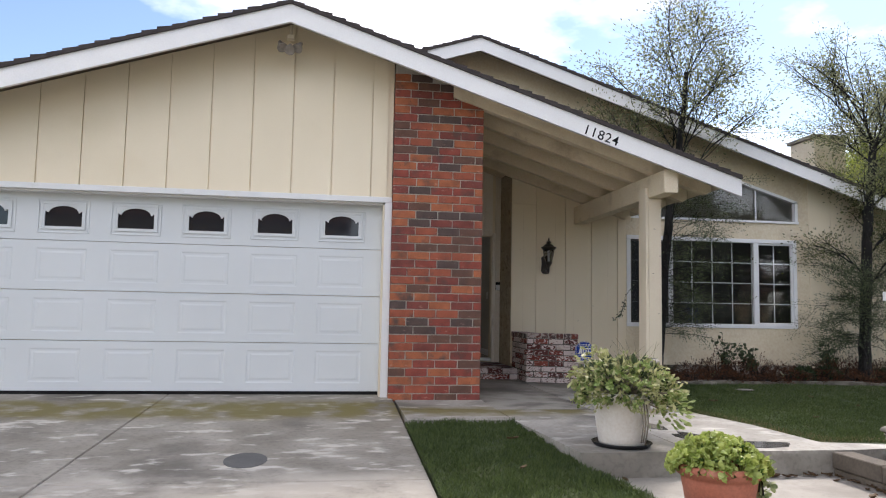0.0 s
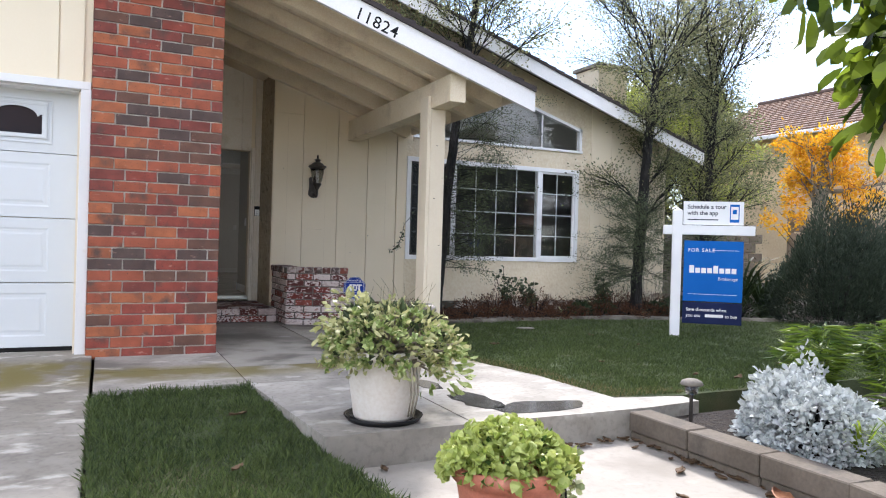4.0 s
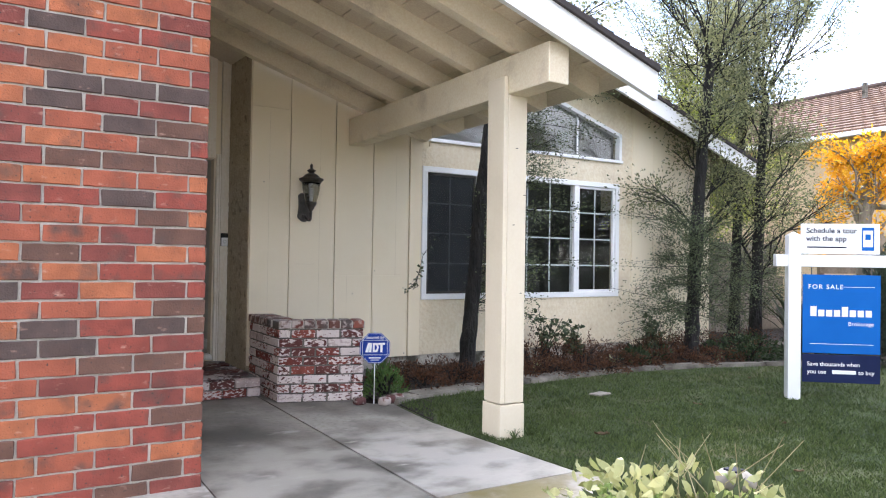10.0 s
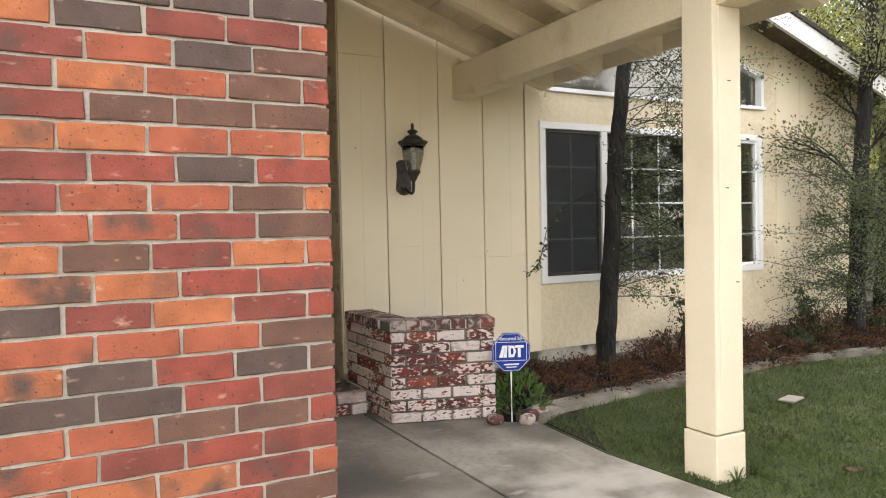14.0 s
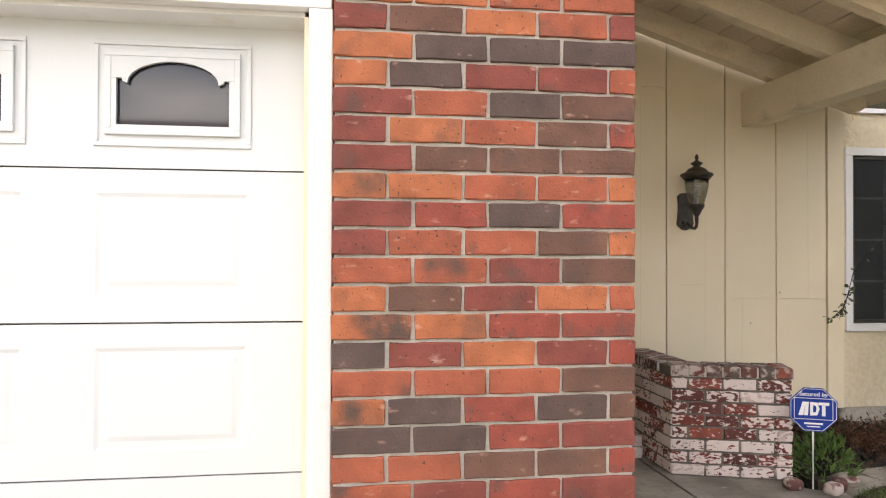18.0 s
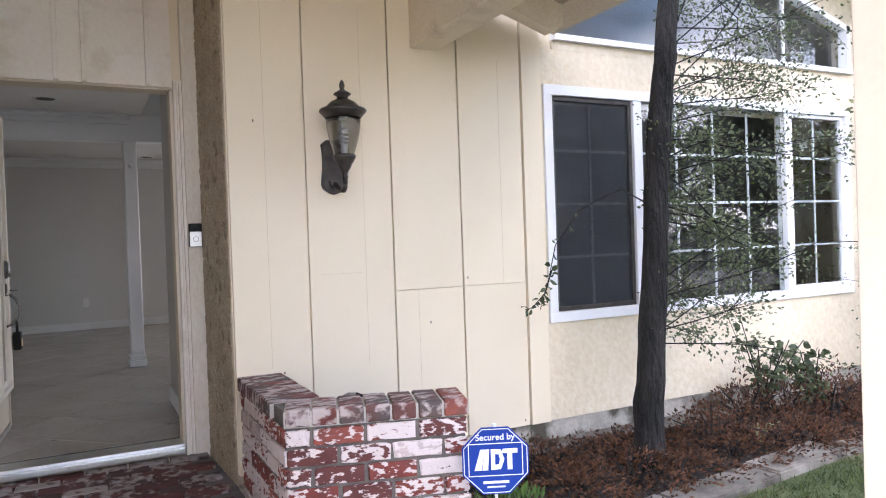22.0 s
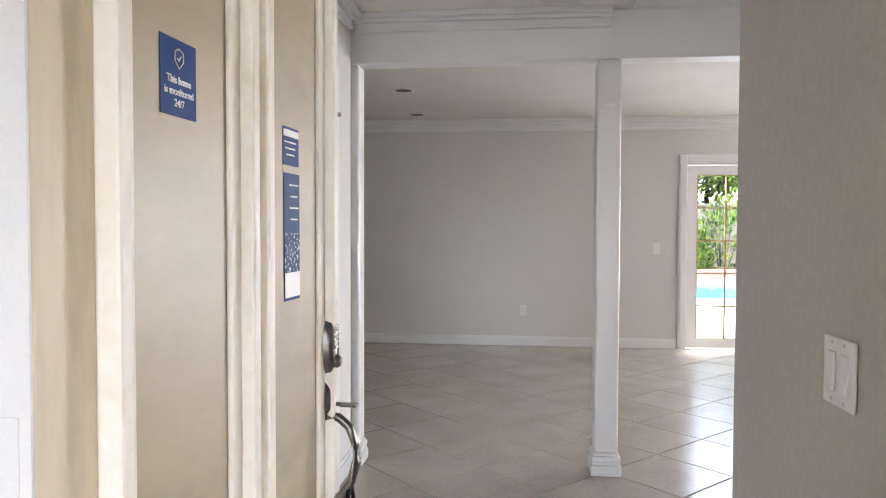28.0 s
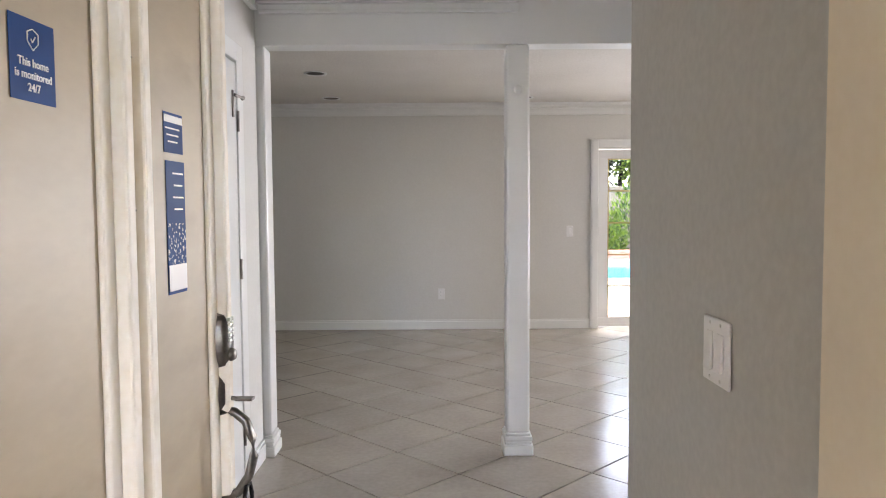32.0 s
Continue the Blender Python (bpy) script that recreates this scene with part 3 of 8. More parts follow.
for x0, x1 in ((-5.2, -2.345), (-2.335, 0.056)):
    for y0, y1 in ((-3.14, 0.32), (-6.7, -3.152), (-10.2, -6.712)):
        bm = B()
        slab(bm, [(y0, drive_z(y0)), (y1, drive_z(min(y1, 0.2))), (y1, -0.62), (y0, -0.62)], "x", x0, x1)
        bmesh.ops.bevel(bm, geom=[e for e in bm.edges], offset=0.006, segments=1, affect="EDGES")
        part("slab", bm, M_CONCRETE, drive)

M_STAIN = surf("dark_patch", (0.085, 0.082, 0.078), (0.11, 0.106, 0.10), 6, 0.75, 0.3, 80)
bm = B()
slab(bm, [(SPOT[0] + 0.15 * math.cos(a), SPOT[1] + 0.21 * math.sin(a)) for a in np.linspace(0, 6.0, 22)], "z", -0.006, 0.003)
for v in bm.verts:
    v.co.z += drive_z(v.co.y)
tagged(new("round_patch", to_mesh(bm, "round_patch", M_STAIN)), "dark round patch in the concrete driveway", "patch", kind="structure")
WALK_Z = -0.04
walkway = thing("walkway", "damp stained concrete entry walk with joints", "walkway", (2, -1, -0.04), kind="structure")
for poly in ([(0.080, -1.42), (1.045, -1.42), (1.045, -0.757), (0.080, -0.757)],
             [(0.080, -0.747), (1.045, -0.747), (1.045, 0.34), (0.080, 0.34)],
             [(1.055, -1.42), (2.015, -1.42), (2.015, -0.757), (1.055, -0.757)],
             [(1.055, -0.747), (2.011, -0.747), (2.011, 3.30), (1.055, 3.30)],
             [(2.029, -0.747), (2.96, -0.747), (2.86, 0.7), (2.92, 1.45), (2.75, 1.56), (2.35, 3.0), (2.029, 3.0)],
             [(1.055, -1.43), (2.015, -1.43), (2.015, -2.93), (1.16, -2.93)],
             [(2.025, -0.757), (2.98, -0.757), (3.20, -1.75), (3.25, -2.62), (3.75, -2.72), (3.75, -2.88), (3.28, -2.93), (2.025, -2.93)]):
    bm = B()
    slab(bm, poly, "z", -0.6, WALK_Z)
    part("slab", bm, (M_PORCH if poly[0][0] > 2 else M_DAMP) if poly[2][1] > 0.5 else M_WALK, walkway)
M_WET = surf("standing_water", (0.06, 0.057, 0.052), (0.085, 0.08, 0.072), 3, 0.14, 0.02, 12, fine=0)
for i, (x, y, rx, ry) in enumerate(((2.30, -2.42, 0.13, 0.28), (2.62, -2.70, 0.34, 0.16), (2.22, -1.85, 0.08, 0.20))):
    rr = random.Random(400 + i)
    ring = [(x + rx * math.cos(a) * rr.uniform(0.7, 1.15), y + ry * math.sin(a) * rr.uniform(0.7, 1.15)) for a in np.linspace(0, 6.0, 16)]
    bm = slab(B(), ring, "z", WALK_Z + 0.0005, WALK_Z + 0.004)
    tagged(new("puddle", to_mesh(bm, "puddle", M_WET)), "shallow dark puddle on the entry walk", "puddle", "puddles")
pad = thing("front_pad", "pale lower concrete pad with a step up to the walk", "pavement", (2.2, -3.6, -0.24), kind="structure")
for poly, z in (([(1.27, -2.935), (3.12, -2.935), (3.16, -4.32), (1.4, -4.32)], -0.215), ([(1.4, -4.33), (3.1, -4.33), (2.9, -7.9), (1.4, -7.9)], -0.35), ([(0.07, -7.91), (9, -7.91), (9, -9.6), (0.07, -9.6)], -0.37)):
    bm = B()
    slab(bm, poly, "z", -0.62, z)
    bmesh.ops.bevel(bm, geom=[e for e in bm.edges if all(abs(v.co.z - z) < 1e-4 for v in e.verts)], offset=0.012, segments=2, affect="EDGES")
    part("slab", bm, M_PAD, pad)

# lawns and the bed
bm = slab(B(), [(2.90, 0.75), (3.05, 1.02), (3.26, 1.32), (3.40, 1.56), (3.2, 1.54), (2.95, 1.40)], "z", -0.05, -0.038)
structure("bare_soil", bm, M_SOIL, "bare damp soil at the corner of the lawn", "soil")
bm = B()
slab(bm, [(0.08, -1.425), (1.06, -1.425), (1.165, -2.9), (1.41, -4.33), (1.41, -7.88), (0.08, -7.88)], "z", -0.62, -0.12)
for v in bm.verts:
    if v.co.z > -0.2:
        v.co.z = -0.07 - 0.035 * (-1.4 - v.co.y)
structure("lawn_patch", bm, M_TURF, "small green lawn between driveway and walk", "lawn")
bm = B()
slab(bm, [(3.0, -0.75), (2.88, 0.7), (2.94, 1.42), (3.2, 1.56), (4.6, 1.75), (5.9, 1.86), (7.2, 1.70), (8.0, 1.45), (9.2, 1.0), (10.2, 0.2), (11.4, -1.2), (12.5, -2.6), (3.76, -2.68), (3.27, -2.60), (3.22, -1.75)], "z", -0.62, -0.045)
structure("lawn_main", bm, M_TURF, "mown green front lawn", "lawn")
bm = B()
slab(bm, [(2.93, 1.5), (3.2, 1.62), (4.6, 1.81), (5.9, 1.92), (7.2, 1.76), (8.0, 1.51), (9.25, 1.06), (10.3, 0.25), (11.5, -1.15), (13, -2.6), (22, -2.6), (22, 14), (8.62, 14), (8.62, 2.75), (2.5, 2.75)], "z", -0.62, -0.03)
for v in bm.verts:
    if v.co.z > -0.2 and v.co.y > 2.5:
        v.co.z = -0.02
structure("planting_bed", bm, M_SOIL, "dark soil bed along the house wall", "soil")
bm = B()
slab(bm, [(3.26, -2.95), (3.26, -5.6), (3.1, -7.88), (14, -7.88), (14, -2.75), (3.78, -2.89)], "z", -0.62, -0.12)
structure("planter_soil", bm, M_SOIL, "dark soil of the raised planter", "soil")

# ---- house ----
WALL_Y = 2.754          # window and lamp wall
DOOR_Y = 3.39           # front door wall
SLOPE = 0.322
FLOOR = 0.20


def roof1(x):
    """Lower edge of the front roof's bargeboard."""
    return 3.93 - SLOPE * abs(x + 1.15)


def roof2(x):
    """Lower edge of the rear roof's bargeboard."""
    return 4.81 - SLOPE * abs(x - 1.43)


def gable_roof(name, zf, ridge, x0, x1, y0, y1, label):
    """A roof of two slopes: decks, shingle courses with butt edges, bargeboards at the front."""
    top = thing(name, label, "roof", (ridge, y0, zf(ridge)), kind="structure")
    for xa, xb in ((x0, ridge), (ridge, x1)):
        bm = B()
        slab(bm, [(xa, zf(xa) + 0.205), (xb, zf(xb) + 0.205), (xb, zf(xb) + 0.225), (xa, zf(xa) + 0.225)], "y", y0 + 0.03, y1)
        part("deck", bm, M_DECK, top)
        # shingle courses lie across the slope, each butt edge proud of the next
        n = int(abs(xb - xa) / 0.145)
        verts, faces = [], []
        rnd = random.Random(7)
        for i in range(n):
            lo = (x0 if xa == x0 else x1) + (1 if xa == x0 else -1) * i * abs(xb - xa) / n
            hi = lo + (1 if xa == x0 else -1) * abs(xb - xa) / n * 1.06
            y = y0 - 0.06
            while y < y1:
                w = rnd.uniform(0.16, 0.34)
                if y > y0 + 3.2:
                    w = y1 - y
                t = rnd.uniform(0.016, 0.034)
                b, k = len(verts), min(y + w - 0.006, y1)
                for xx, up in ((lo, 0.228), (lo, 0.228 + t), (hi, 0.228 + 0.006), (hi, 0.228)):
                    verts += [(xx, y, zf(xx) + up), (xx, k, zf(xx) + up)]
                faces += [(b, b + 1, b + 3, b + 2), (b + 2, b + 3, b + 5, b + 4), (b, b + 2, b + 4, b + 6), (b + 1, b + 7, b + 5, b + 3)]
                y += w
        ob = new("shingles", data_mesh("shingles", verts, faces, M_SHINGLE_I))
        ob.parent, ob["kind"] = top, "stuff"
        ob.location = -top.location
        bm = B()
        slab(bm, [(xa, zf(xa)), (xb, zf(xb)), (xb, zf(xb) + 0.20), (xa, zf(xa) + 0.20)], "y", y0 - 0.04, y0)
        part("bargeboard", bm, M_FASCIA, top, "white painted bargeboard")
        bm = B()
        slab(bm, [(xa, zf(xa) + 0.195), (xb, zf(xb) + 0.195), (xb, zf(xb) + 0.232), (xa, zf(xa) + 0.232)], "y", y0 - 0.065, y0 + 0.02)
        part("drip_edge", bm, M_SHINGLE_I, top, "dark roof edge")
    return top


M_SHINGLE_I = pieces("dark_shingles_edge", [((0.045, 0.036, 0.034), 3), ((0.07, 0.055, 0.05), 3), ((0.03, 0.026, 0.026), 2)], 0.9, 0.6, 120, island=True)
front_roof = gable_roof("front_roof", roof1, -1.15, -6.3, 3.93, -0.42, 2.66, "dark shingled front gable roof with white bargeboards")
# its back end runs on unseen past the house to keep sun off the floor
rear_roof = gable_roof("rear_roof", roof2, 1.43, -6.3, 8.95, 2.30, 13.2, "dark shingled rear gable roof with white bargeboards")

# gable of the garage in upright boards, over the door
GAR_Y = 0.10
gable = thing("wall_gable", "cream grooved board siding of the garage gable", "wall", (-2.5, GAR_Y, 2.2), kind="structure")
bm = B()
slab(bm, [(-5.4, 2.15), (0.0, 2.15), (0.0, roof1(0) + 0.2), (-1.15, roof1(-1.15) + 0.2), (-5.4, roof1(-5.4) + 0.2)], "y", GAR_Y + 0.02, GAR_Y + 0.16)
part("backing", bm, M_SIDING, gable)
x = -0.055
edges = [-0.055, -0.24] + [-0.24 - 0.44 * k for k in range(1, 12)]
for a, b in zip(edges, edges[1:]):
    bm, b = B(), max(b, -5.4)
    pts = [(b + 0.006, 2.20), (a - 0.006, 2.20), (a - 0.006, roof1(a) + 0.19)]
    if b < -1.15 < a:
        pts.append((-1.15, roof1(-1.15) + 0.19))
    slab(bm, pts + [(b + 0.006, roof1(b) + 0.19)], "y", GAR_Y, GAR_Y + 0.02)
    part("board", bm, M_SIDING, gable)

# walls round the garage
bm = B()
box(bm, -5.4, -4.86, 0.12, 0.30, -0.3, 2.15)
box(bm, -5.4, -5.24, 0.30, 6.0, -0.3, 2.6)
box(bm, -5.24, 0.50, 5.86, 6.0, -0.3, 2.6)
structure("wall_garage", bm, M_STUCCO, "cream stucco garage walls", "wall")
bm = B()
box(bm, 0.50, 0.665, 0.42, DOOR_Y + 0.09, -0.3, 3.6)
trowelled(bm, (0.6655, 1.3, 0.10), (0, 2.085, 0), (0, 0, 2.9), (1, 0, 0), 310, 400, 0.014, 38.0, 2)
structure("wall_entry_side", bm, M_ROUGHCREAM, "rough cream stucco wall beside the front door", "wall")
bm = B()
box(bm, -5.2, 0.5, 0.33, 5.86, -0.62, -0.02)
structure("garage_floor", bm, M_CONCRETE, "plain concrete garage floor", "floor")
bm = B()
box(bm, -5.24, 0.5, 0.3, 5.86, 2.55, 2.6)
structure("garage_ceiling", bm, M_CEIL, "plain garage ceiling", "ceiling")

# garage door: four sections, raised panels, six arched lights
GD = 0.262
gdoor = thing("garage_door", "white panelled sectional garage door with arched lights", "garage door", (-2.45, GD, 0), kind="structure")
DX0, DX1 = -4.80, -0.090
LIGHTS = [-0.545 - 0.741 * j for j in range(6)]


def pressed_panel(c, zc, hw, hh):
    """A panel pressed into the sheet: a slope in, a flat, a slope out to the raised field."""
    bm = B()
    rings = []
    for inset, y in ((0.0, 0.0), (0.014, 0.004), (0.034, 0.004), (0.052, 0.001)):
        w, h = hw - inset, hh - inset
        rings.append([bm.verts.new((c + u * w, GD + y, zc + v * h)) for u, v in ((-1, -1), (1, -1), (1, 1), (-1, 1))])
    for a, b in zip(rings, rings[1:]):
        for k in range(4):
            bm.faces.new((a[k], a[(k + 1) % 4], b[(k + 1) % 4], b[k]))
    bm.faces.new(rings[-1])
    return bm


for k in range(4):
    z0, z1 = 0.022 + 0.5315 * k, 0.022 + 0.5315 * (k + 1) - 0.006
    zc, hw, hh = (z0 + z1) / 2 + 0.004, 0.254, 0.178
    bm = B()
    if k == 3:
        holed(bm, DX0, DX1, z0, z1, GD, GD + 0.045, [(c - 0.190, c + 0.190, 1.760, 1.992) for c in LIGHTS])
    else:
        holed(bm, DX0, DX1, z0, z1, GD, GD + 0.045, [(c - hw, c + hw, zc - hh, zc + hh) for c in LIGHTS])
    sec = part("section", bm, M_DOORWHITE, gdoor)
    for c in LIGHTS:
        if k < 3:
            part("raised_panel", pressed_panel(c, zc, hw, hh), M_DOORWHITE, sec)
            continue
        # light: outer frame, inner frame with an arched head, pane
        for w, zb, zt, t, d in ((0.263, 1.690, 2.055, 0.016, 0.008), (0.226, 1.730, 2.022, 0.022, 0.014)):
            part("light_frame", frame_bars(B(), c - w, c + w, zb, zt, t, GD - d, GD + 0.004, 0.003), M_DOORWHITE, sec)
        head = [(c + 0.152 * math.cos(a), 1.908 + 0.078 * math.sin(a)) for a in np.linspace(math.pi, 0, 21)]
        shape = [(c - 0.204, 2.0), (c - 0.204, 1.925), (c - 0.170, 1.925), (c - 0.168, 1.915)] + head + [(c + 0.168, 1.915), (c + 0.170, 1.925), (c + 0.204, 1.925), (c + 0.204, 2.0)]
        part("arched_head", slab(B(), shape, "y", GD - 0.011, GD + 0.006), M_DOORWHITE, sec)
        bm = box(B(), c - 0.204, c - 0.188, GD - 0.011, GD + 0.006, 1.752, 1.924)
        box(bm, c + 0.188, c + 0.204, GD - 0.011, GD + 0.006, 1.752, 1.924)
        box(bm, c - 0.188, c + 0.188, GD - 0.011, GD + 0.006, 1.752, 1.764)
        part("light_bead", bm, M_DOORWHITE, sec)
        part("pane", box(B(), c - 0.189, c + 0.189, GD + 0.012, GD + 0.018, 1.761, 1.991), M_OPAQUEPANE, sec, "opaque pane with the garage's dark put into its colour")
bm = B()
box(bm, DX0, DX1, GD - 0.004, GD + 0.03, -0.018, 0.020)
part("bottom_seal", bm, M_BLACK, gdoor, "black rubber bottom seal")

trim = thing("trim", "white painted trim round the garage door", "trim", (-2.45, 0.1, 0), kind="structure")
bm = B()
box(bm, -4.92, 0.0, GAR_Y - 0.035, GAR_Y + 0.02, 2.135, 2.198, 0.004)
part("head_board", bm, M_WHITE, trim)
bm = B()
box(bm, -4.86, -0.09, GAR_Y + 0.022, GD + 0.05, 2.118, 2.15)
part("head_jamb", bm, M_WHITE, trim)
bm = B()
box(bm, -0.075, 0.004, GAR_Y - 0.035, GAR_Y + 0.12, -0.03, 2.134, 0.004)
part("side_board", bm, M_WHITE, trim)
bm = B()
box(bm, -0.092, -0.076, GAR_Y + 0.01, GD + 0.05, -0.03, 2.117)
part("side_jamb", bm, M_POST, trim, "cream painted door jamb")
bm = B()
box(bm, -4.92, -4.80, GAR_Y - 0.03, GD + 0.05, -0.1, 2.118)
part("side_board", bm, M_WHITE, trim)

# wall with the lamp, in boards, and the stucco round the window
WIN = (3.915, 6.83, 0.747, 2.185)
lampwall = thing("wall_lamp", "cream grooved board wall beside the entry", "wall", (3, WALL_Y, 0), kind="structure")
bm = B()
box(bm, 2.06, 3.80, WALL_Y + 0.022, WALL_Y + 0.15, 0.158, roof1(2.06) + 0.2)
part("backing", bm, M_SIDING, lampwall)
edges = [2.06, 2.444, 2.914, 3.334, 3.756, 3.90]
for i, (a, b) in enumerate(zip(edges, edges[1:])):
    cut = (2.6, 9, 1.005, 1.005, 9)[i]
    tops = (roof1(a) + 0.2, roof1(b) + 0.2)
    for lo, ta, tb in ((0.158, cut, cut), (cut + 0.003, *tops)) if cut < 5 else ((0.158, *tops),):
        bm = B()
        slab(bm, [(a + 0.005, lo), (b - 0.005, lo), (b - 0.005, tb), (a + 0.005, ta)], "y", WALL_Y - (0.012 if i == 4 else 0), WALL_Y + 0.022)
        part("board", bm, M_SIDING, lampwall)
# hairline seams under the paint, and rusty nail heads
for x0, x1, z0, z1 in ((2.240, 2.2412, 0.66, 2.55), (2.752, 2.7531, 0.62, 2.5), (2.505, 2.73, 1.114, 1.1152), (3.052, 3.0531, 0.17, 1.002), (3.60, 3.6011, 1.01, 2.3)):
    part("seam", box(B(), x0, x1, WALL_Y - 0.0006, WALL_Y + 0.002, z0, z1), M_SEAM, lampwall, "hairline crack in the paint")
for x, z in ((2.189, 1.888), (3.12, 0.82), (3.362, 1.053), (2.30, 0.635), (3.30, 0.20), (3.72, 0.19)):
    part("nail", box(B(), x - 0.003, x + 0.003, WALL_Y - 0.002, WALL_Y + 0.002, z - 0.006, z + 0.006), M_BRONZE, lampwall)
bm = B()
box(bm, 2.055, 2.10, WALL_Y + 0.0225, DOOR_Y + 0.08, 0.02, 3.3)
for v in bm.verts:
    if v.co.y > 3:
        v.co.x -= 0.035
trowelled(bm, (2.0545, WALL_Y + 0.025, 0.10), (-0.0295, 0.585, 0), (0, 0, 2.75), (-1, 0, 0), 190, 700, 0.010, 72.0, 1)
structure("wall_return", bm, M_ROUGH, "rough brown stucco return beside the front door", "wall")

UP = [(4.0, 2.455), (6.87, 2.455), (6.87, 2.83), (4.0, 3.70)]
bm = B()
holed(bm, 3.80, 8.60, 0.160, 2.40, WALL_Y + 0.006, WALL_Y + 0.16, [WIN])
# gable part round the upper light
slab(bm, [(2.06, 2.401), (4.0, 2.401), (4.0, roof2(4.0) + 0.2), (2.06, roof2(2.06) + 0.2)], "y", WALL_Y + 0.026, WALL_Y + 0.16)
slab(bm, [(0.5, roof1(0.5) + 0.24), (2.06, roof1(2.06) + 0.24), (2.06, roof2(2.06) + 0.2), (1.43, roof2(1.43) + 0.2), (0.5, roof2(0.5) + 0.2)], "y", WALL_Y + 0.026, WALL_Y + 0.16)
slab(bm, [(4.0, 3.70), (6.87, 2.83), (6.87, roof2(6.87) + 0.2), (4.0, roof2(4.0) + 0.2)], "y", WALL_Y + 0.006, WALL_Y + 0.16)
slab(bm, [(6.87, 2.401), (8.60, 2.401), (8.60, roof2(8.60) + 0.2), (6.87, roof2(6.87) + 0.2)], "y", WALL_Y + 0.006, WALL_Y + 0.16)
slab(bm, [(-5.4, 2.6), (0.5, 2.6), (0.5, roof2(0.5) + 0.2), (-5.4, roof2(-5.4) + 0.2)], "y", WALL_Y + 0.026, WALL_Y + 0.16)
box(bm, 4.0, 6.87, WALL_Y + 0.006, WALL_Y + 0.16, 2.401, 2.455)
box(bm, 8.44, 8.60, WALL_Y + 0.16, 11.0, -0.2, 2.55)
structure("wall_window", bm, M_STUCCO, "cream painted stucco wall round the front window", "wall")
M_FOUND = surf("stained_foundation", (0.34, 0.31, 0.26), (0.52, 0.48, 0.41), 5, 0.9, 0.6, 45, stain=(0.085, 0.078, 0.055), stain_scale=4.5, stain_lo=0.48, stain_hi=0.62)
structure("foundation", box(B(), 2.055, 8.598, WALL_Y + 0.026, WALL_Y + 0.15, -0.25, 0.156), M_FOUND, "stained pale concrete foundation below the front wall", "foundation")
sidewall = thing("wall_boards", "cream board siding at the end of the window wall", "wall", (7.8, WALL_Y, 0), kind="structure")
edges = [7.05, 7.45, 7.85, 8.25, 8.60]
for a, b in zip(edges, edges[1:]):
    bm = B()
    slab(bm, [(a + 0.005, 0.12), (b - 0.005, 0.12), (b - 0.005, roof2(b) + 0.2), (a + 0.005, roof2(a) + 0.2)], "y", WALL_Y - 0.012, WALL_Y + 0.005)
    part("board", bm, M_SIDING, sidewall)
bm = B()
box(bm, 2.10, 8.62, WALL_Y - 0.012, WALL_Y + 0.004, -0.1, 0.05)
structure("wall_footing", bm, M_EDGING, "stained concrete footing under the house wall", "wall")


win = thing("window_1", "wide white vinyl window with a white grid", "window", (5.37, WALL_Y, 0.747), kind="structure")
part("window_frame", frame_bars(B(), *WIN, 0.062, WALL_Y - 0.012, WALL_Y + 0.08), M_VINYL, win)
for x in (4.65, 6.107):
    bm = B()
    box(bm, x - 0.036, x + 0.036, WALL_Y - 0.008, WALL_Y + 0.078, WIN[2] + 0.063, WIN[3] - 0.063, 0.003)
    part("mullion", bm, M_VINYL, win)
for x0, x1, cols, screen in ((3.978, 4.613, 2, True), (4.687, 6.070, 4, False), (6.144, 6.767, 2, False)):
    z0, z1 = WIN[2] + 0.063, WIN[3] - 0.063
    if cols == 2:
        part("sash", frame_bars(B(), x0, x1, z0, z1, 0.028, WALL_Y + 0.012, WALL_Y + 0.05), M_VINYL if not screen else M_BRONZE, win)
    bm = B()
    box(bm, x0, x1, WALL_Y + 0.036, WALL_Y + 0.042, z0, z1)
    part("pane", bm, M_GLASS, win, "clear reflecting glass pane").visible_shadow = False
    if screen:
        part("insect_screen", box(B(), x0 + 0.026, x1 - 0.026, WALL_Y + 0.020, WALL_Y + 0.0206, z0 + 0.026, z1 - 0.026), M_SCREEN, win, "dark insect screen")
    bm = B()
    for c in range(1, cols):
        xc = x0 + (x1 - x0) * c / cols
        box(bm, xc - 0.008, xc + 0.008, WALL_Y + 0.046, WALL_Y + 0.054, z0, z1)
    for r in range(1, 4):
        zc = z0 + (z1 - z0) * r / 4
        box(bm, x0, x1, WALL_Y + 0.045, WALL_Y + 0.055, zc - 0.008, zc + 0.008)
    part("grid", bm, M_VINYL, win, "white grid bars")
bm = B()
slab(bm, [UP[0], UP[1], (6.87, 2.49), (4.0, 2.49)], "y", WALL_Y - 0.03, WALL_Y + 0.08)
uwin = thing("window_2", "sloping clerestory window with white frame", "window", (5.4, WALL_Y, 2.45), kind="structure")
part("window_sill", bm, M_VINYL, uwin)
for pts in ([(6.825, 2.491), (6.87, 2.491), (6.87, 2.83), (6.825, 2.84)], [(4.0, 3.70), (6.87, 2.83), (6.87, 2.785), (4.0, 3.655)], [(4.0, 2.491), (4.04, 2.491), (4.04, 3.64), (4.0, 3.654)], [(6.15, 2.491), (6.17, 2.491), (6.17, 2.995), (6.15, 3.0)]):
    part("window_frame", slab(B(), pts, "y", WALL_Y + (0.05 if pts[0][0] == 6.15 else -0.005), WALL_Y + 0.07), M_VINYL, uwin)
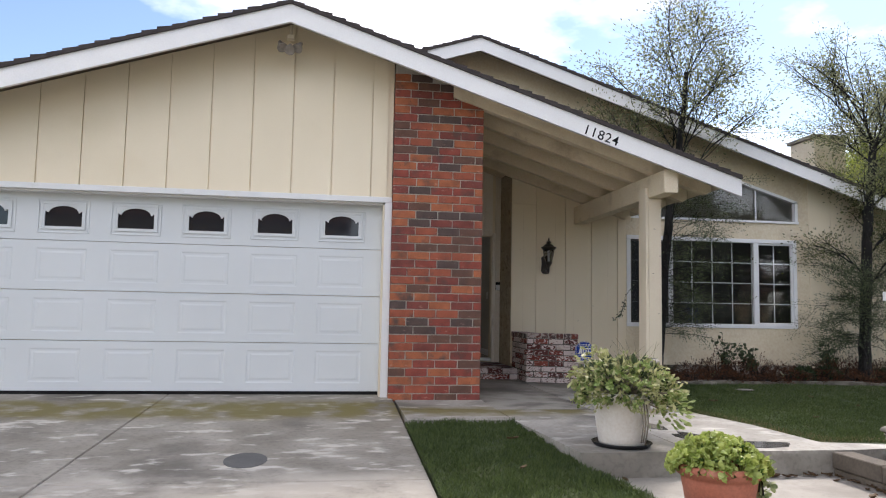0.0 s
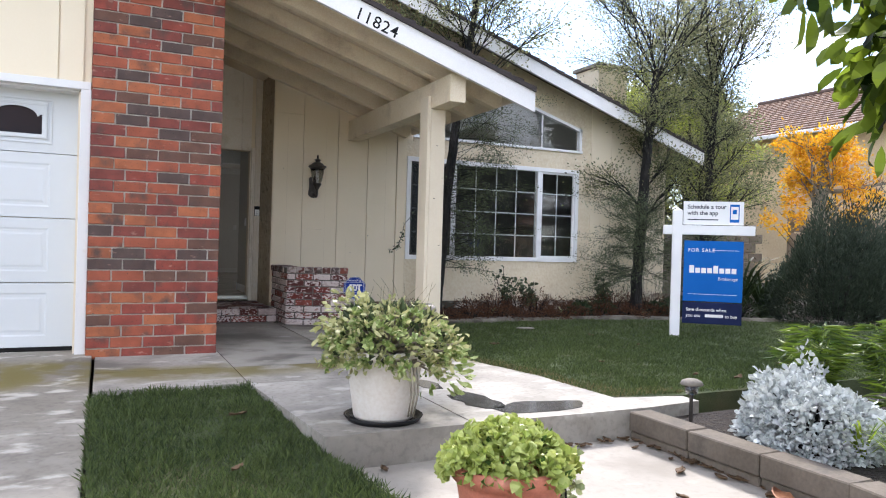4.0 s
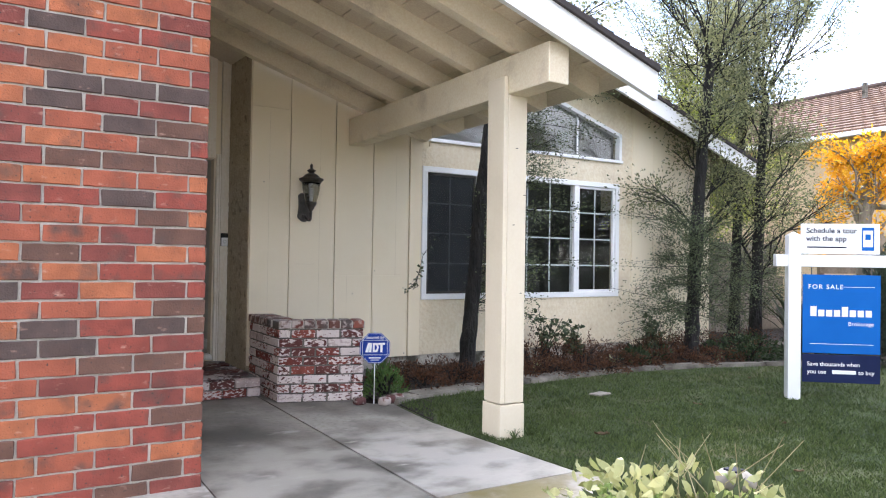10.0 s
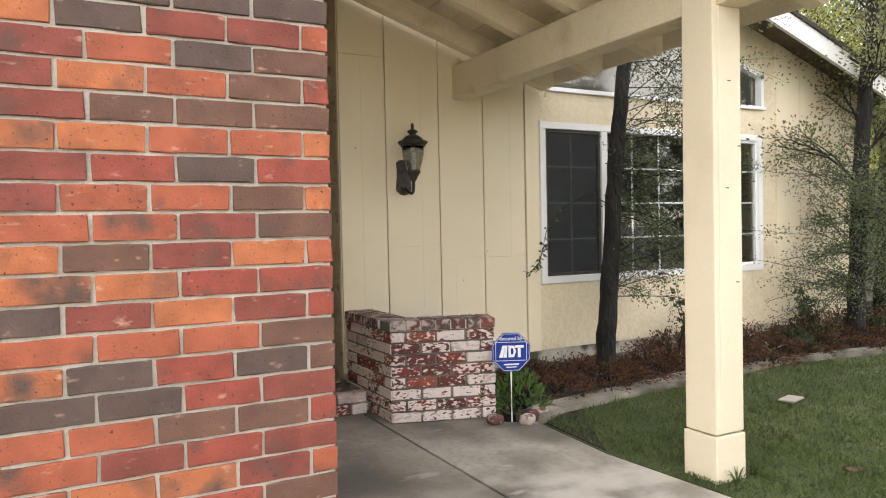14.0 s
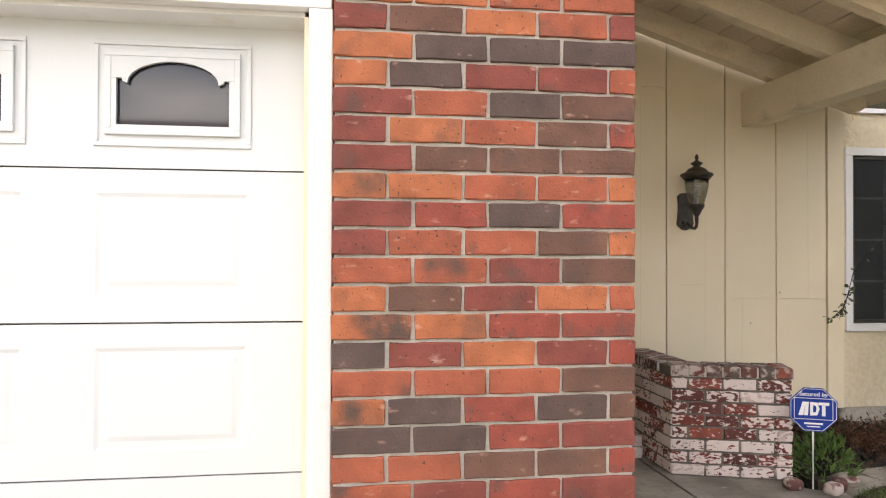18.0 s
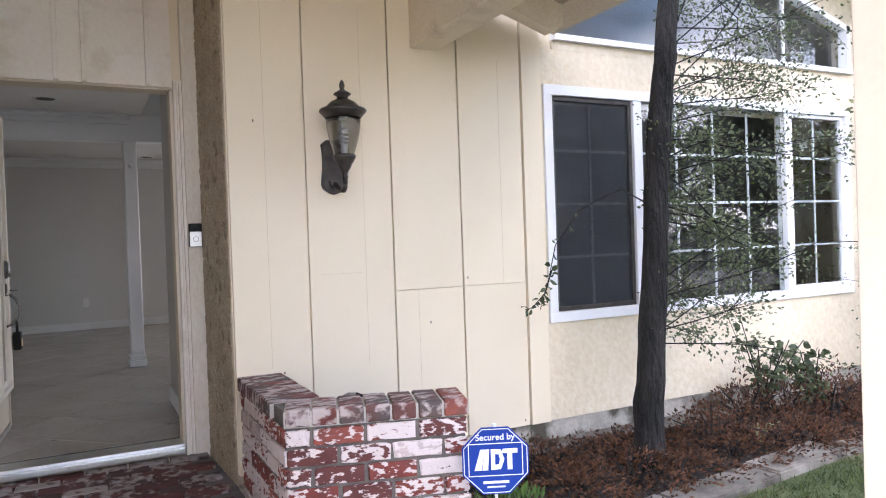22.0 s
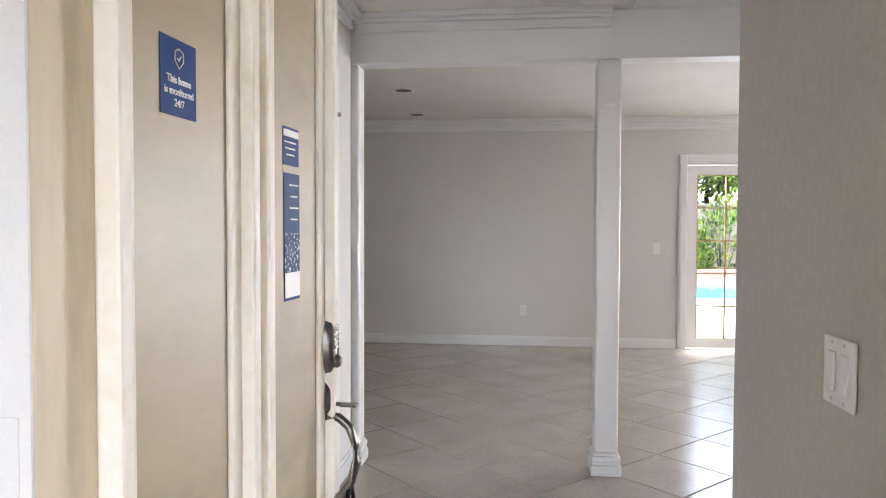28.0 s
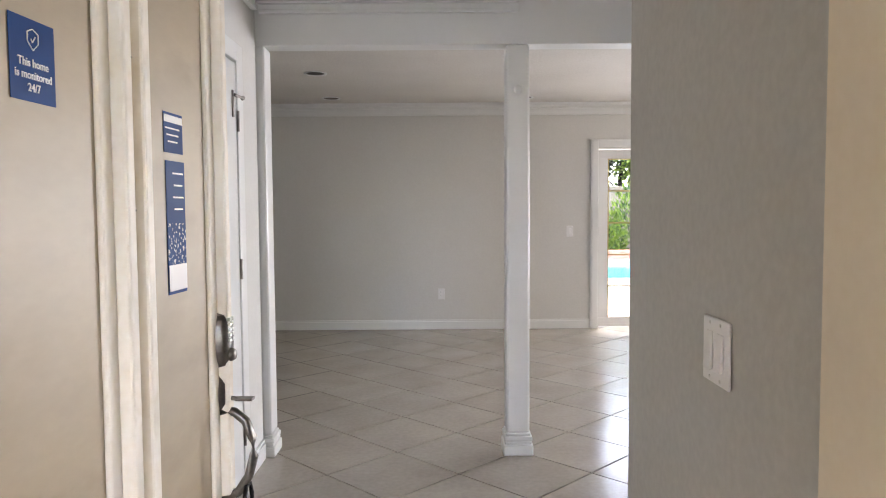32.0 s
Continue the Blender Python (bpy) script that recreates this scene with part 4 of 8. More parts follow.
part("pane", slab(B(), [(4.03, 2.48), (6.85, 2.48), (6.85, 2.81), (4.03, 3.67)], "y", WALL_Y + 0.074, WALL_Y + 0.079), M_GLASS, uwin).visible_shadow = False

# porch: rafters, beam, post
for y in (0.02, 0.61, 1.21, 1.82, 2.42):
    raf = thing("rafter", "beige painted porch rafter with a cut tail", "rafter", (2.3, y, 2.8), "porch rafters", "structure")
    bm = B()
    z = roof1
    slab(bm, [(0.67, z(0.67) + 0.204), (0.67, z(0.67) + 0.022), (3.74, z(3.74) + 0.022), (3.80, z(3.80) + 0.08), (3.80, z(3.80) + 0.204)], "y", y - 0.045, y + 0.045)
    part("timber", bm, M_BEAM, raf)
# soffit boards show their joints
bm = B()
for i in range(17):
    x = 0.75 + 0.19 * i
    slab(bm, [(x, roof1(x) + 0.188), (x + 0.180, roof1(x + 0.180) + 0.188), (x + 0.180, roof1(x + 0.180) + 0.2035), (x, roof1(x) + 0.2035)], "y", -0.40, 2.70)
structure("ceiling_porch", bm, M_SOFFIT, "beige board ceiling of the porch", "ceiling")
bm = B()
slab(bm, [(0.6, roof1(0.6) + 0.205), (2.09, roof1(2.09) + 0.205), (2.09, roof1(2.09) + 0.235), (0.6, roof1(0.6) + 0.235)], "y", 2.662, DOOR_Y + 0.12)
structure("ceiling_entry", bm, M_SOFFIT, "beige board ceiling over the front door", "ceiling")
beam = thing("porch_beam", "heavy beige painted timber beam", "beam", (3.13, 1.2, 2.33), kind="structure")
bm = B()
box(bm, 3.047, 3.215, -0.36, WALL_Y, 2.318, 2.582, 0.008)
part("timber", bm, M_BEAM, beam)
post = thing("porch_post", "cream painted square timber porch post", "post", (3.13, 0.16, -0.06), kind="structure")
bm = B()
box(bm, 3.046, 3.207, 0.06, 0.262, 0.195, 2.317, 0.007)
part("timber", bm, M_POST, post)
bm = B()
box(bm, 3.010, 3.0445, 0.062, 0.258, 0.195, 2.44, 0.005)
part("lapped_plank", bm, M_POST, post)
bm = B()
box(bm, 3.004, 3.212, 0.055, 0.268, -0.08, 0.187, 0.006)
part("foot", bm, M_POST, post, "cream patched post foot")

for x, z in ((3.10, 1.42), (3.17, 0.95), (3.12, 1.95), (3.19, 1.63)):
    part("nail", box(B(), x - 0.010, x + 0.010, 0.057, 0.0605, z - 0.002, z + 0.003), M_BRONZE, post)
# front door wall
OP = (0.80, 1.898, 0.165, 2.160)
bm = B()
holed(bm, 0.666, 2.054, 0.0, 3.52, DOOR_Y + 0.03, DOOR_Y + 0.118, [OP])
structure("wall_door", bm, M_SIDING, "cream wall round the front door", "wall")
door1 = thing("door_1", "open cream front door with tall panels and a cream frame", "door", (1.395, DOOR_Y, 0.17), kind="structure")
for a, b, t in ((0.668, 0.845, 0.0), (0.846, 0.862, -0.014), (0.863, 0.869, -0.006), (0.870, 0.877, -0.016), (1.899, 1.913, -0.016), (1.914, 1.927, -0.006), (1.928, 1.944, -0.014), (1.945, 2.050, -0.020)):
    bm = B()
    box(bm, a, b, DOOR_Y + t, DOOR_Y + 0.03, 0.10, 3.3 if b - a > 0.1 else 2.2, 0.003)
    part("casing", bm, M_ROUGHPAINT if b - a > 0.1 else M_MOULD, door1)
for z in (1.08, 1.17, 1.30, 1.345, 1.41, 1.47):
    bm = lathe(B(), [(0.0, 0.0018), (0.0017, 0.0013), (0.0024, 0.0)], (0, 0, 0), 8)
    bmesh.ops.transform(bm, matrix=pose(1.8852, DOOR_Y + 0.040, z, 0, -90, 0), verts=bm.verts)
    part("nail_head", bm, M_BRONZE, door1)
for a, b in ((0.879, 1.03), (1.04, 1.33), (1.34, 1.46), (1.47, 1.77), (1.78, 1.897)):
    bm = B()
    box(bm, a, b - 0.002, DOOR_Y + 0.006, DOOR_Y + 0.03, 2.162, 3.3)
    part("board", bm, M_MOULD, door1)
for x in (1.035, 1.335, 1.465, 1.775):
    bm = B()
    box(bm, x - 0.012, x + 0.012, DOOR_Y - 0.018, DOOR_Y + 0.005, 2.165, 3.3, 0.003)
    part("batten", bm, M_MOULD, door1)
bm = B()
frame_pts = ((0.802, 0.812), (1.885, 1.898))
for a, b in frame_pts:
    box(bm, a, b, DOOR_Y + 0.031, DOOR_Y + 0.16, 0.17, 2.148)
box(bm, 0.814, 1.885, DOOR_Y + 0.031, DOOR_Y + 0.16, 2.152, 2.16)
part("jamb", bm, M_POST, door1)
bm = B()
box(bm, 0.90, 1.89, DOOR_Y - 0.01, DOOR_Y + 0.14, 0.165, 0.196, 0.006)
box(bm, 0.90, 1.89, DOOR_Y - 0.035, DOOR_Y - 0.011, 0.150, 0.180, 0.004)
part("threshold", bm, M_ALU, door1, "worn aluminium threshold")

# ---- interior ----
FAR_Y, COL_Y, FAR_CEIL = 10.24, 6.375, 2.555
bm = B()
box(bm, -3.0, 8.44, DOOR_Y + 0.13, FAR_Y + 0.3, -0.3, FLOOR - 0.006)
floor = structure("floor", bm, M_GROUT, "floor of square tiles laid diagonally", "floor")
# floor coloured dark in place of the room's shade
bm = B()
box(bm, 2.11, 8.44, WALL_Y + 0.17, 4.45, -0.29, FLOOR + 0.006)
structure("floor_living", bm, M_ROOMSHADE, "floor behind the front window, its shade put into the colour", "floor")
# door wall seen from inside, left wall with a closet door, stub on the right
bm = B()
box(bm, 0.40, 0.56, DOOR_Y + 0.135, COL_Y - 0.02, FLOOR - 0.01, 2.62)
structure("wall_left", bm, M_WALLIN, "white foyer wall", "wall")
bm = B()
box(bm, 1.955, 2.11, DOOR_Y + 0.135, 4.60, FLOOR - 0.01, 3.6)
structure("wall_stub", bm, M_STUB, "greyish foyer wall with light switches", "wall")
bm = B()
# the right-hand hole is an unseen window, added for the lamp
holed(bm, -3.0, 8.44, FLOOR - 0.01, 2.55, FAR_Y, FAR_Y + 0.16, [(3.11, 4.66, FLOOR - 0.01, 2.08), (5.5, 7.9, 0.5, 2.2)])
structure("wall_far", bm, M_WALLIN, "warm white far living room wall", "wall")
bm = B()
box(bm, -3.15, -3.0, 6.0, FAR_Y + 0.16, FLOOR - 0.01, 2.75)
box(bm, -3.0, 0.40, COL_Y - 0.25, COL_Y - 0.10, FLOOR - 0.01, 2.75)
structure("wall_room_side", bm, M_WALLIN, "white side walls of the far room", "wall")
bm = B()
box(bm, -3.0, 7.6, COL_Y + 0.13, FAR_Y, FAR_CEIL, FAR_CEIL + 0.08)
slab(bm, [(7.6, FAR_CEIL), (8.44, 2.48), (8.44, 2.56), (7.6, FAR_CEIL + 0.08)], "y", COL_Y + 0.13, FAR_Y)
structure("ceiling_far", bm, M_CEIL, "white textured ceiling of the far room", "ceiling")
bm = B()
box(bm, 0.565, 1.953, DOOR_Y + 0.135, COL_Y - 0.003, 2.515, 2.60)
structure("ceiling_foyer", bm, M_CEIL, "white dropped ceiling over the foyer", "ceiling")
bm = B()
slab(bm, [(2.03, 3.6), (4.9, 3.6), (8.44, roof2(8.44) + 0.02), (8.44, roof2(8.44) + 0.10), (4.9, 3.68), (2.03, 3.68)], "y", WALL_Y + 0.17, COL_Y + 0.12)
box(bm, 1.9535, 1.9615, 4.605, COL_Y - 0.003, 2.515, 3.6)
structure("ceiling_living", bm, M_CEIL, "high white ceiling of the front room", "ceiling")
# added partition, coloured dark so the front panes look into shade
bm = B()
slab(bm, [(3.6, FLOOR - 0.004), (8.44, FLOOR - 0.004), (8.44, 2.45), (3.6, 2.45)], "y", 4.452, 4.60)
structure("wall_partition", bm, M_ROOMSHADE, "added partition behind the front window, coloured dark for shade", "wall")
header = thing("header_beam", "white boxed beam on slim columns", "beam", (2.0, COL_Y, 2.28), kind="structure")
bm = B()
box(bm, 0.50, 8.40, COL_Y, COL_Y + 0.125, 2.275, 2.515, 0.004)
part("box_beam", bm, M_TRIMIN, header)
bm = B()
slab(bm, [(-0.2, 2.516), (8.40, 2.516), (8.40, roof2(8.40) + 0.02), (4.9, 3.59), (-0.2, 3.59)], "y", COL_Y + 0.012, COL_Y + 0.12)
part("upper_wall", bm, M_TRIMIN, header)


def column(name, x0, x1, y0, y1, label):
    c = thing(name, label, "column", ((x0 + x1) / 2, (y0 + y1) / 2, FLOOR), kind="structure")
    part("shaft", box(B(), x0, x1, y0, y1, FLOOR + 0.112, 2.274, 0.012), M_TRIMIN, c)
    bm = B()
    for g, z0, z1 in ((0.017, 0.0, 0.055), (0.011, 0.056, 0.072), (0.013, 0.073, 0.098), (0.005, 0.099, 0.112)):
        box(bm, x0 - g, x1 + g, y0 - g, y1 + g, FLOOR + z0, FLOOR + z1, 0.005)
    part("base", bm, M_TRIMIN, c)
    return c


col = column("column", 1.800, 1.917, COL_Y - 0.005, COL_Y + 0.128, "slim square white column under the beam")
bm = B()
lathe(bm, [(0.0, 0.03), (0.012, 0.028), (0.021, 0.018), (0.022, 0.010), (0.016, 0.0)], (0, 0, 0), 16)
bmesh.ops.transform(bm, matrix=pose(1.858, COL_Y - 0.006, 2.05, 90, 0, 0), verts=bm.verts)
part("knob", bm, M_TRIMIN, col, smooth=True)
column("half_column", 0.50, 0.60, COL_Y - 0.005, COL_Y + 0.128, "white half column against the wall")


def moulding(name, steps, x0, x1, y, z, material, label, along="x", flip=1):
    """A stepped moulding: (out, down, height) steps from the corner."""
    bm = B()
    for out, lo, hi in steps:
        if along == "x":
            box(bm, x0, x1, min(y, y - flip * out), max(y, y - flip * out), z + lo, z + hi, 0.003)
        else:
            box(bm, min(y, y + flip * out), max(y, y + flip * out), x0, x1, z + lo, z + hi, 0.003)
    return structure(name, bm, material, label, "trim")


CROWN = ((0.028, -0.125, -0.100), (0.02, -0.0995, -0.060), (0.045, -0.0595, -0.035), (0.075, -0.0345, -0.001))
BASE = ((0.014, 0.0, 0.082), (0.009, 0.0825, 0.10))
moulding("crown_far", CROWN, -3.0, 8.4, FAR_Y - 0.001, FAR_CEIL, M_TRIMIN, "white crown moulding on the far wall")
moulding("crown_foyer", tuple((o, a * 0.7, b * 0.7) for o, a, b in CROWN), 0.58, 1.862, COL_Y - 0.002, 2.515, M_TRIMIN, "white crown moulding over the foyer beam")
moulding("crown_left", tuple((o, a * 0.7, b * 0.7) for o, a, b in CROWN), DOOR_Y + 0.2, COL_Y - 0.08, 0.561, 2.515, M_TRIMIN, "white crown moulding on the foyer wall", "y")
moulding("baseboard_far", BASE, -3.0, 3.02, FAR_Y - 0.001, FLOOR, M_TRIMIN, "white baseboard along the far wall")
moulding("baseboard_left", BASE, 6.05, COL_Y - 0.03, 0.561, FLOOR, M_TRIMIN, "white baseboard on the foyer wall", "y")
moulding("baseboard_stub", BASE, DOOR_Y + 0.14, 4.60, 1.954, FLOOR, M_TRIMIN, "white baseboard on the stub wall", "y", -1)

# French doors to the yard
fd = thing("door_2", "white French doors with gilt glazing bars to the yard", "door", (3.89, FAR_Y, FLOOR), kind="structure")
bm = B()
for x0, x1, z0, z1 in ((3.025, 3.108, FLOOR, 2.175), (4.662, 4.75, FLOOR, 2.175), (3.109, 4.661, 2.095, 2.175)):
    box(bm, x0, x1, FAR_Y - 0.022, FAR_Y - 0.001, z0, z1, 0.004)
    box(bm, x0 + 0.02, x1 - 0.02, FAR_Y - 0.03, FAR_Y - 0.023, z0, z1 - 0.02)
part("casing", bm, M_TRIMIN, fd)
for x0 in (3.12, 3.892):
    x1 = x0 + 0.765
    leaf = part("leaf", frame_bars(B(), x0, x1, FLOOR + 0.01, 2.072, 0.095, FAR_Y + 0.03, FAR_Y + 0.075), M_TRIMIN, fd)
    bm = B()
    box(bm, x0 + 0.09, x1 - 0.09, FAR_Y + 0.05, FAR_Y + 0.055, FLOOR + 0.1, 1.98)
    part("pane", bm, M_GLASS_CLEAR, leaf).visible_shadow = False
    bm = B()
    box(bm, (x0 + x1) / 2 - 0.008, (x0 + x1) / 2 + 0.008, FAR_Y + 0.038, FAR_Y + 0.049, FLOOR + 0.1, 1.975)
    for r in range(6):
        z = FLOOR + 0.105 + (1.975 - FLOOR - 0.105) * r / 5
        box(bm, x0 + 0.094, x1 - 0.094, FAR_Y + 0.037, FAR_Y + 0.0485, z - 0.008, z + 0.008)
    for xx in (x0 + 0.10, x1 - 0.10):
        box(bm, xx - 0.008, xx + 0.008, FAR_Y + 0.036, FAR_Y + 0.048, FLOOR + 0.1, 1.975)
    part("glazing_bars", bm, M_GILT, leaf, "dull gold glazing bars")

# ---- fixtures of the front ----
M_BLUE = surf("sign_blue", (0.008, 0.115, 0.42), (0.010, 0.13, 0.46), 3, 0.65, 0, fine=0)
M_NAVY = surf("sign_navy", (0.012, 0.018, 0.06), (0.016, 0.024, 0.075), 3, 0.65, 0, fine=0)
M_DEEPBLUE = surf("plaque_blue", (0.015, 0.045, 0.26), (0.02, 0.055, 0.30), 3, 0.65, 0, fine=0)
M_STICKER = surf("sticker_blue", (0.003, 0.042, 0.18), (0.004, 0.047, 0.20), 3, 0.5, 0, fine=0)
M_SIGNWHITE = surf("sign_white", (0.80, 0.80, 0.80), (0.83, 0.83, 0.83), 3, 0.4, 0, fine=0)
M_INK = surf("dark_ink", (0.01, 0.012, 0.03), (0.012, 0.014, 0.035), 3, 0.5, 0, fine=0)
M_SILVERFOIL = surf("worn_blue_film", (0.003, 0.042, 0.18), (0.01, 0.055, 0.20), 40, 0.5, 0.1, 60, stain=(0.62, 0.64, 0.68), stain_scale=130, stain_lo=0.56, stain_hi=0.60)
M_FLOOD = surf("weathered_lamp_grey", (0.20, 0.175, 0.15), (0.30, 0.265, 0.23), 20, 0.6, 0.2, 60)
M_LAMPGLASS = clear_glass("seeded_lamp_glass", (0.62, 0.62, 0.60), 0.10)


for m in (M_BLUE, M_NAVY, M_DEEPBLUE, M_STICKER, M_SILVERFOIL, M_INK, M_BLACK):
    # matt print hardly shines
    m.node_tree.nodes["Principled BSDF"].inputs["Specular IOR Level"].default_value = 0.12


def lettering(text, size, material, parent, m, spacing=1.0, align="LEFT", bold=0.0):
    c = bpy.data.curves.new("lettering", "FONT")
    c.body, c.size, c.extrude, c.offset = text, size, 0.0006, bold
    c.align_x, c.space_character = align, spacing
    c.materials.append(material)
    ob = new("lettering", c)
    ob.parent, ob.matrix_basis = parent, m
    return ob


def flat(w, h, d, material, name, parent, m):
    """A thin plate, lying on its back at the pose m."""
    ob = new(name, to_mesh(box(B(), -w / 2, w / 2, -h / 2, h / 2, 0, d), name, material))
    ob.parent, ob.matrix_basis = parent, m
    return ob


# coach lamp on the board wall; built about its wall plate's centre
lamp = thing("wall_lamp", "dark bronze coach lamp with clear glass on the board wall", "lamp")
bm = slab(B(), [(-0.066, -0.070), (-0.058, -0.092), (-0.040, -0.100), (-0.028, -0.114), (0.0, -0.122), (0.028, -0.114), (0.040, -0.100), (0.058, -0.092), (0.066, -0.070), (0.056, 0.02), (0.056, 0.085), (0.062, 0.135), (0.034, 0.158), (-0.034, 0.158), (-0.062, 0.135), (-0.056, 0.085), (-0.056, 0.02)], "y", -0.024, 0.0)
bmesh.ops.bevel(bm, geom=[e for e in bm.edges if all(v.co.y < -0.02 for v in e.verts)], offset=0.009, segments=2, affect="EDGES")
part("back_plate", bm, M_BRONZE, lamp)
bm = slab(B(), [(-0.034, -0.052), (0.034, -0.052), (0.024, -0.072), (0.020, -0.092), (-0.020, -0.092), (-0.024, -0.072)], "y", -0.045, -0.022)
bmesh.ops.bevel(bm, geom=bm.edges[:], offset=0.004, segments=1, affect="EDGES")
part("arm_boss", bm, M_BRONZE, lamp)
OUT = -0.187
part("arm", tube(B(), [(0, -0.04, -0.070), (0, -0.075, -0.088), (0, -0.12, -0.108), (0, -0.16, -0.112), (0, OUT + 0.004, -0.098), (0, OUT, -0.07)], [0.014, 0.012, 0.012, 0.012, 0.012, 0.012], 12), M_BRONZE, lamp, smooth=True)
bm = lathe(B(), [(0.0, -0.085), (0.012, -0.082), (0.012, -0.056), (0.0155, -0.050), (0.0155, -0.044), (0.012, -0.038), (0.014, -0.024), (0.024, -0.010), (0.032, 0.004), (0.034, 0.014), (0.044, 0.026), (0.051, 0.040), (0.056, 0.048), (0.057, 0.056), (0.052, 0.063), (0.0, 0.064)], (0, OUT, 0), 28)
part("cup", bm, M_BRONZE, lamp, smooth=True)
bm = lathe(B(), [(0.049, 0.063), (0.059, 0.093), (0.073, 0.140), (0.083, 0.193), (0.086, 0.250), (0.083, 0.250), (0.080, 0.193), (0.070, 0.140), (0.056, 0.093), (0.046, 0.063)], (0, OUT, 0), 32)
g = part("glass", bm, M_LAMPGLASS, lamp, "clear seeded glass", smooth=True)
g.visible_shadow = False
bm = lathe(B(), [(0.0, 0.064), (0.016, 0.065), (0.018, 0.10), (0.012, 0.112), (0.0, 0.113)], (0, OUT, 0), 14)
tube(bm, [(0.019 * math.cos(0.7 * s), OUT + 0.019 * math.sin(0.7 * s), 0.112 + 0.0022 * s) for s in range(42)], 0.0052, 6)
part("bulb", bm, M_SIGNWHITE, lamp, "white coiled unlit bulb", smooth=True)
bm = lathe(B(), [(0.0, 0.246), (0.080, 0.246), (0.088, 0.240), (0.102, 0.258), (0.115, 0.270), (0.117, 0.278), (0.110, 0.286), (0.096, 0.288), (0.084, 0.292), (0.078, 0.303), (0.062, 0.319), (0.040, 0.331), (0.028, 0.336), (0.026, 0.342), (0.031, 0.350), (0.042, 0.356), (0.043, 0.361), (0.034, 0.368), (0.016, 0.378), (0.009, 0.387), (0.013, 0.394), (0.0145, 0.402), (0.010, 0.418), (0.004, 0.428), (0.0, 0.430)], (0, OUT, 0), 32)
part("cap", bm, M_BRONZE, lamp, smooth=True)
lamp.matrix_basis = pose(2.588, WALL_Y - 0.001, 1.645)

# doorbell on the casing
BY = DOOR_Y - 0.020
bell = thing("doorbell", "black and silver video doorbell on the door casing", "doorbell", (1.984, BY, 1.344))
part("case", box(B(), 1.949, 2.019, BY - 0.026, BY - 0.001, 1.279, 1.410, 0.005), M_BLACK, bell)
part("face_plate", box(B(), 1.953, 2.015, BY - 0.029, BY - 0.0265, 1.282, 1.364, 0.001), M_ALU, bell, "silver face plate")
part("camera_window", box(B(), 1.953, 2.015, BY - 0.0285, BY - 0.0265, 1.366, 1.407, 0.001), M_BLACK, bell, "glossy black camera window")
for name, prof, x, y, z, mat, label in (
        ("button", [(0.0, 0.004), (0.0125, 0.004), (0.0125, 0.001), (0.0150, 0.001), (0.0150, 0.004), (0.018, 0.004), (0.018, 0.0)], 1.984, BY - 0.029, 1.323, M_ALU, "silver round button"),
        ("button_ring", [(0.0128, 0.0), (0.0128, 0.0048), (0.0150, 0.0048), (0.0150, 0.0)], 1.984, BY - 0.029, 1.323, M_BRONZE, "thin dark ring"),
        ("lens", [(0.0, 0.004), (0.006, 0.0035), (0.011, 0.001), (0.012, 0.0)], 1.984, BY - 0.0285, 1.384, M_BLACK, "")):
    bm = lathe(B(), prof, (0, 0, 0), 24)
    bmesh.ops.transform(bm, matrix=pose(x, y, z, 90, 0, 0), verts=bm.verts)
    part(name, bm, mat, bell, label)

# flood lights under the gable peak
flood = thing("flood_light", "cream triple flood light under the gable", "light", (-1.16, -0.2, 3.8))
bm = B()
tube(bm, [(-1.16, -0.2, 3.99), (-1.16, -0.2, 3.87)], 0.018, 10)
box(bm, -1.20, -1.12, -0.24, -0.16, 3.83, 3.88, 0.008)
part("mount", bm, M_BEAM, flood)
for dx, dz in ((-0.12, 0.0), (0.0, -0.045), (0.12, 0.0)):
    bm = B()
    lathe(bm, [(0.0, 0.0), (0.022, 0.004), (0.026, 0.04), (0.05, 0.085), (0.058, 0.11), (0.048, 0.108), (0.0, 0.095)], (0, 0, 0), 16)
    bmesh.ops.transform(bm, matrix=pose(-1.16 + dx * 0.95, -0.2, 3.80 + dz * 0.6, 140, 0, -260 * dx), verts=bm.verts)
    part("lamp_head", bm, M_FLOOD, flood, smooth=True)

numbers = thing("house_number", "black raised house number on the white bargeboard", "house number", (2.06, -0.462, 2.98))
lettering("11824", 0.155, M_BLACK, numbers, Matrix.Rotation(math.atan(SLOPE), 4, "Y") @ pose(0.0, 0, -0.06, 90, 0, 0), 1.12, bold=0.001)

# ---- brickwork: the planter box and the step ----
def brick_mesh(name, lx, ly, lz, material, chip, jag=0.0, seed=0):
    """A brick with worn edges."""
    bm = box(B(), -lx / 2, lx / 2, -ly / 2, ly / 2, -lz / 2, lz / 2)
    if jag:
        # uneven arrises: cut the long edges and push the new points about
        bmesh.ops.subdivide_edges(bm, edges=[e for e in bm.edges if abs(e.verts[0].co.x - e.verts[1].co.x) > lx / 2], cuts=3)
    bmesh.ops.bevel(bm, geom=[e for e in bm.edges if len(e.link_faces) == 2 and e.calc_face_angle(0) > 0.5], offset=chip, segments=1, affect="EDGES")
    if jag:
        jr = random.Random(seed)
        for v in bm.verts:
            v.co += Vector((jr.gauss(0, jag), jr.gauss(0, jag), jr.gauss(0, jag)))
    return to_mesh(bm, name, material)


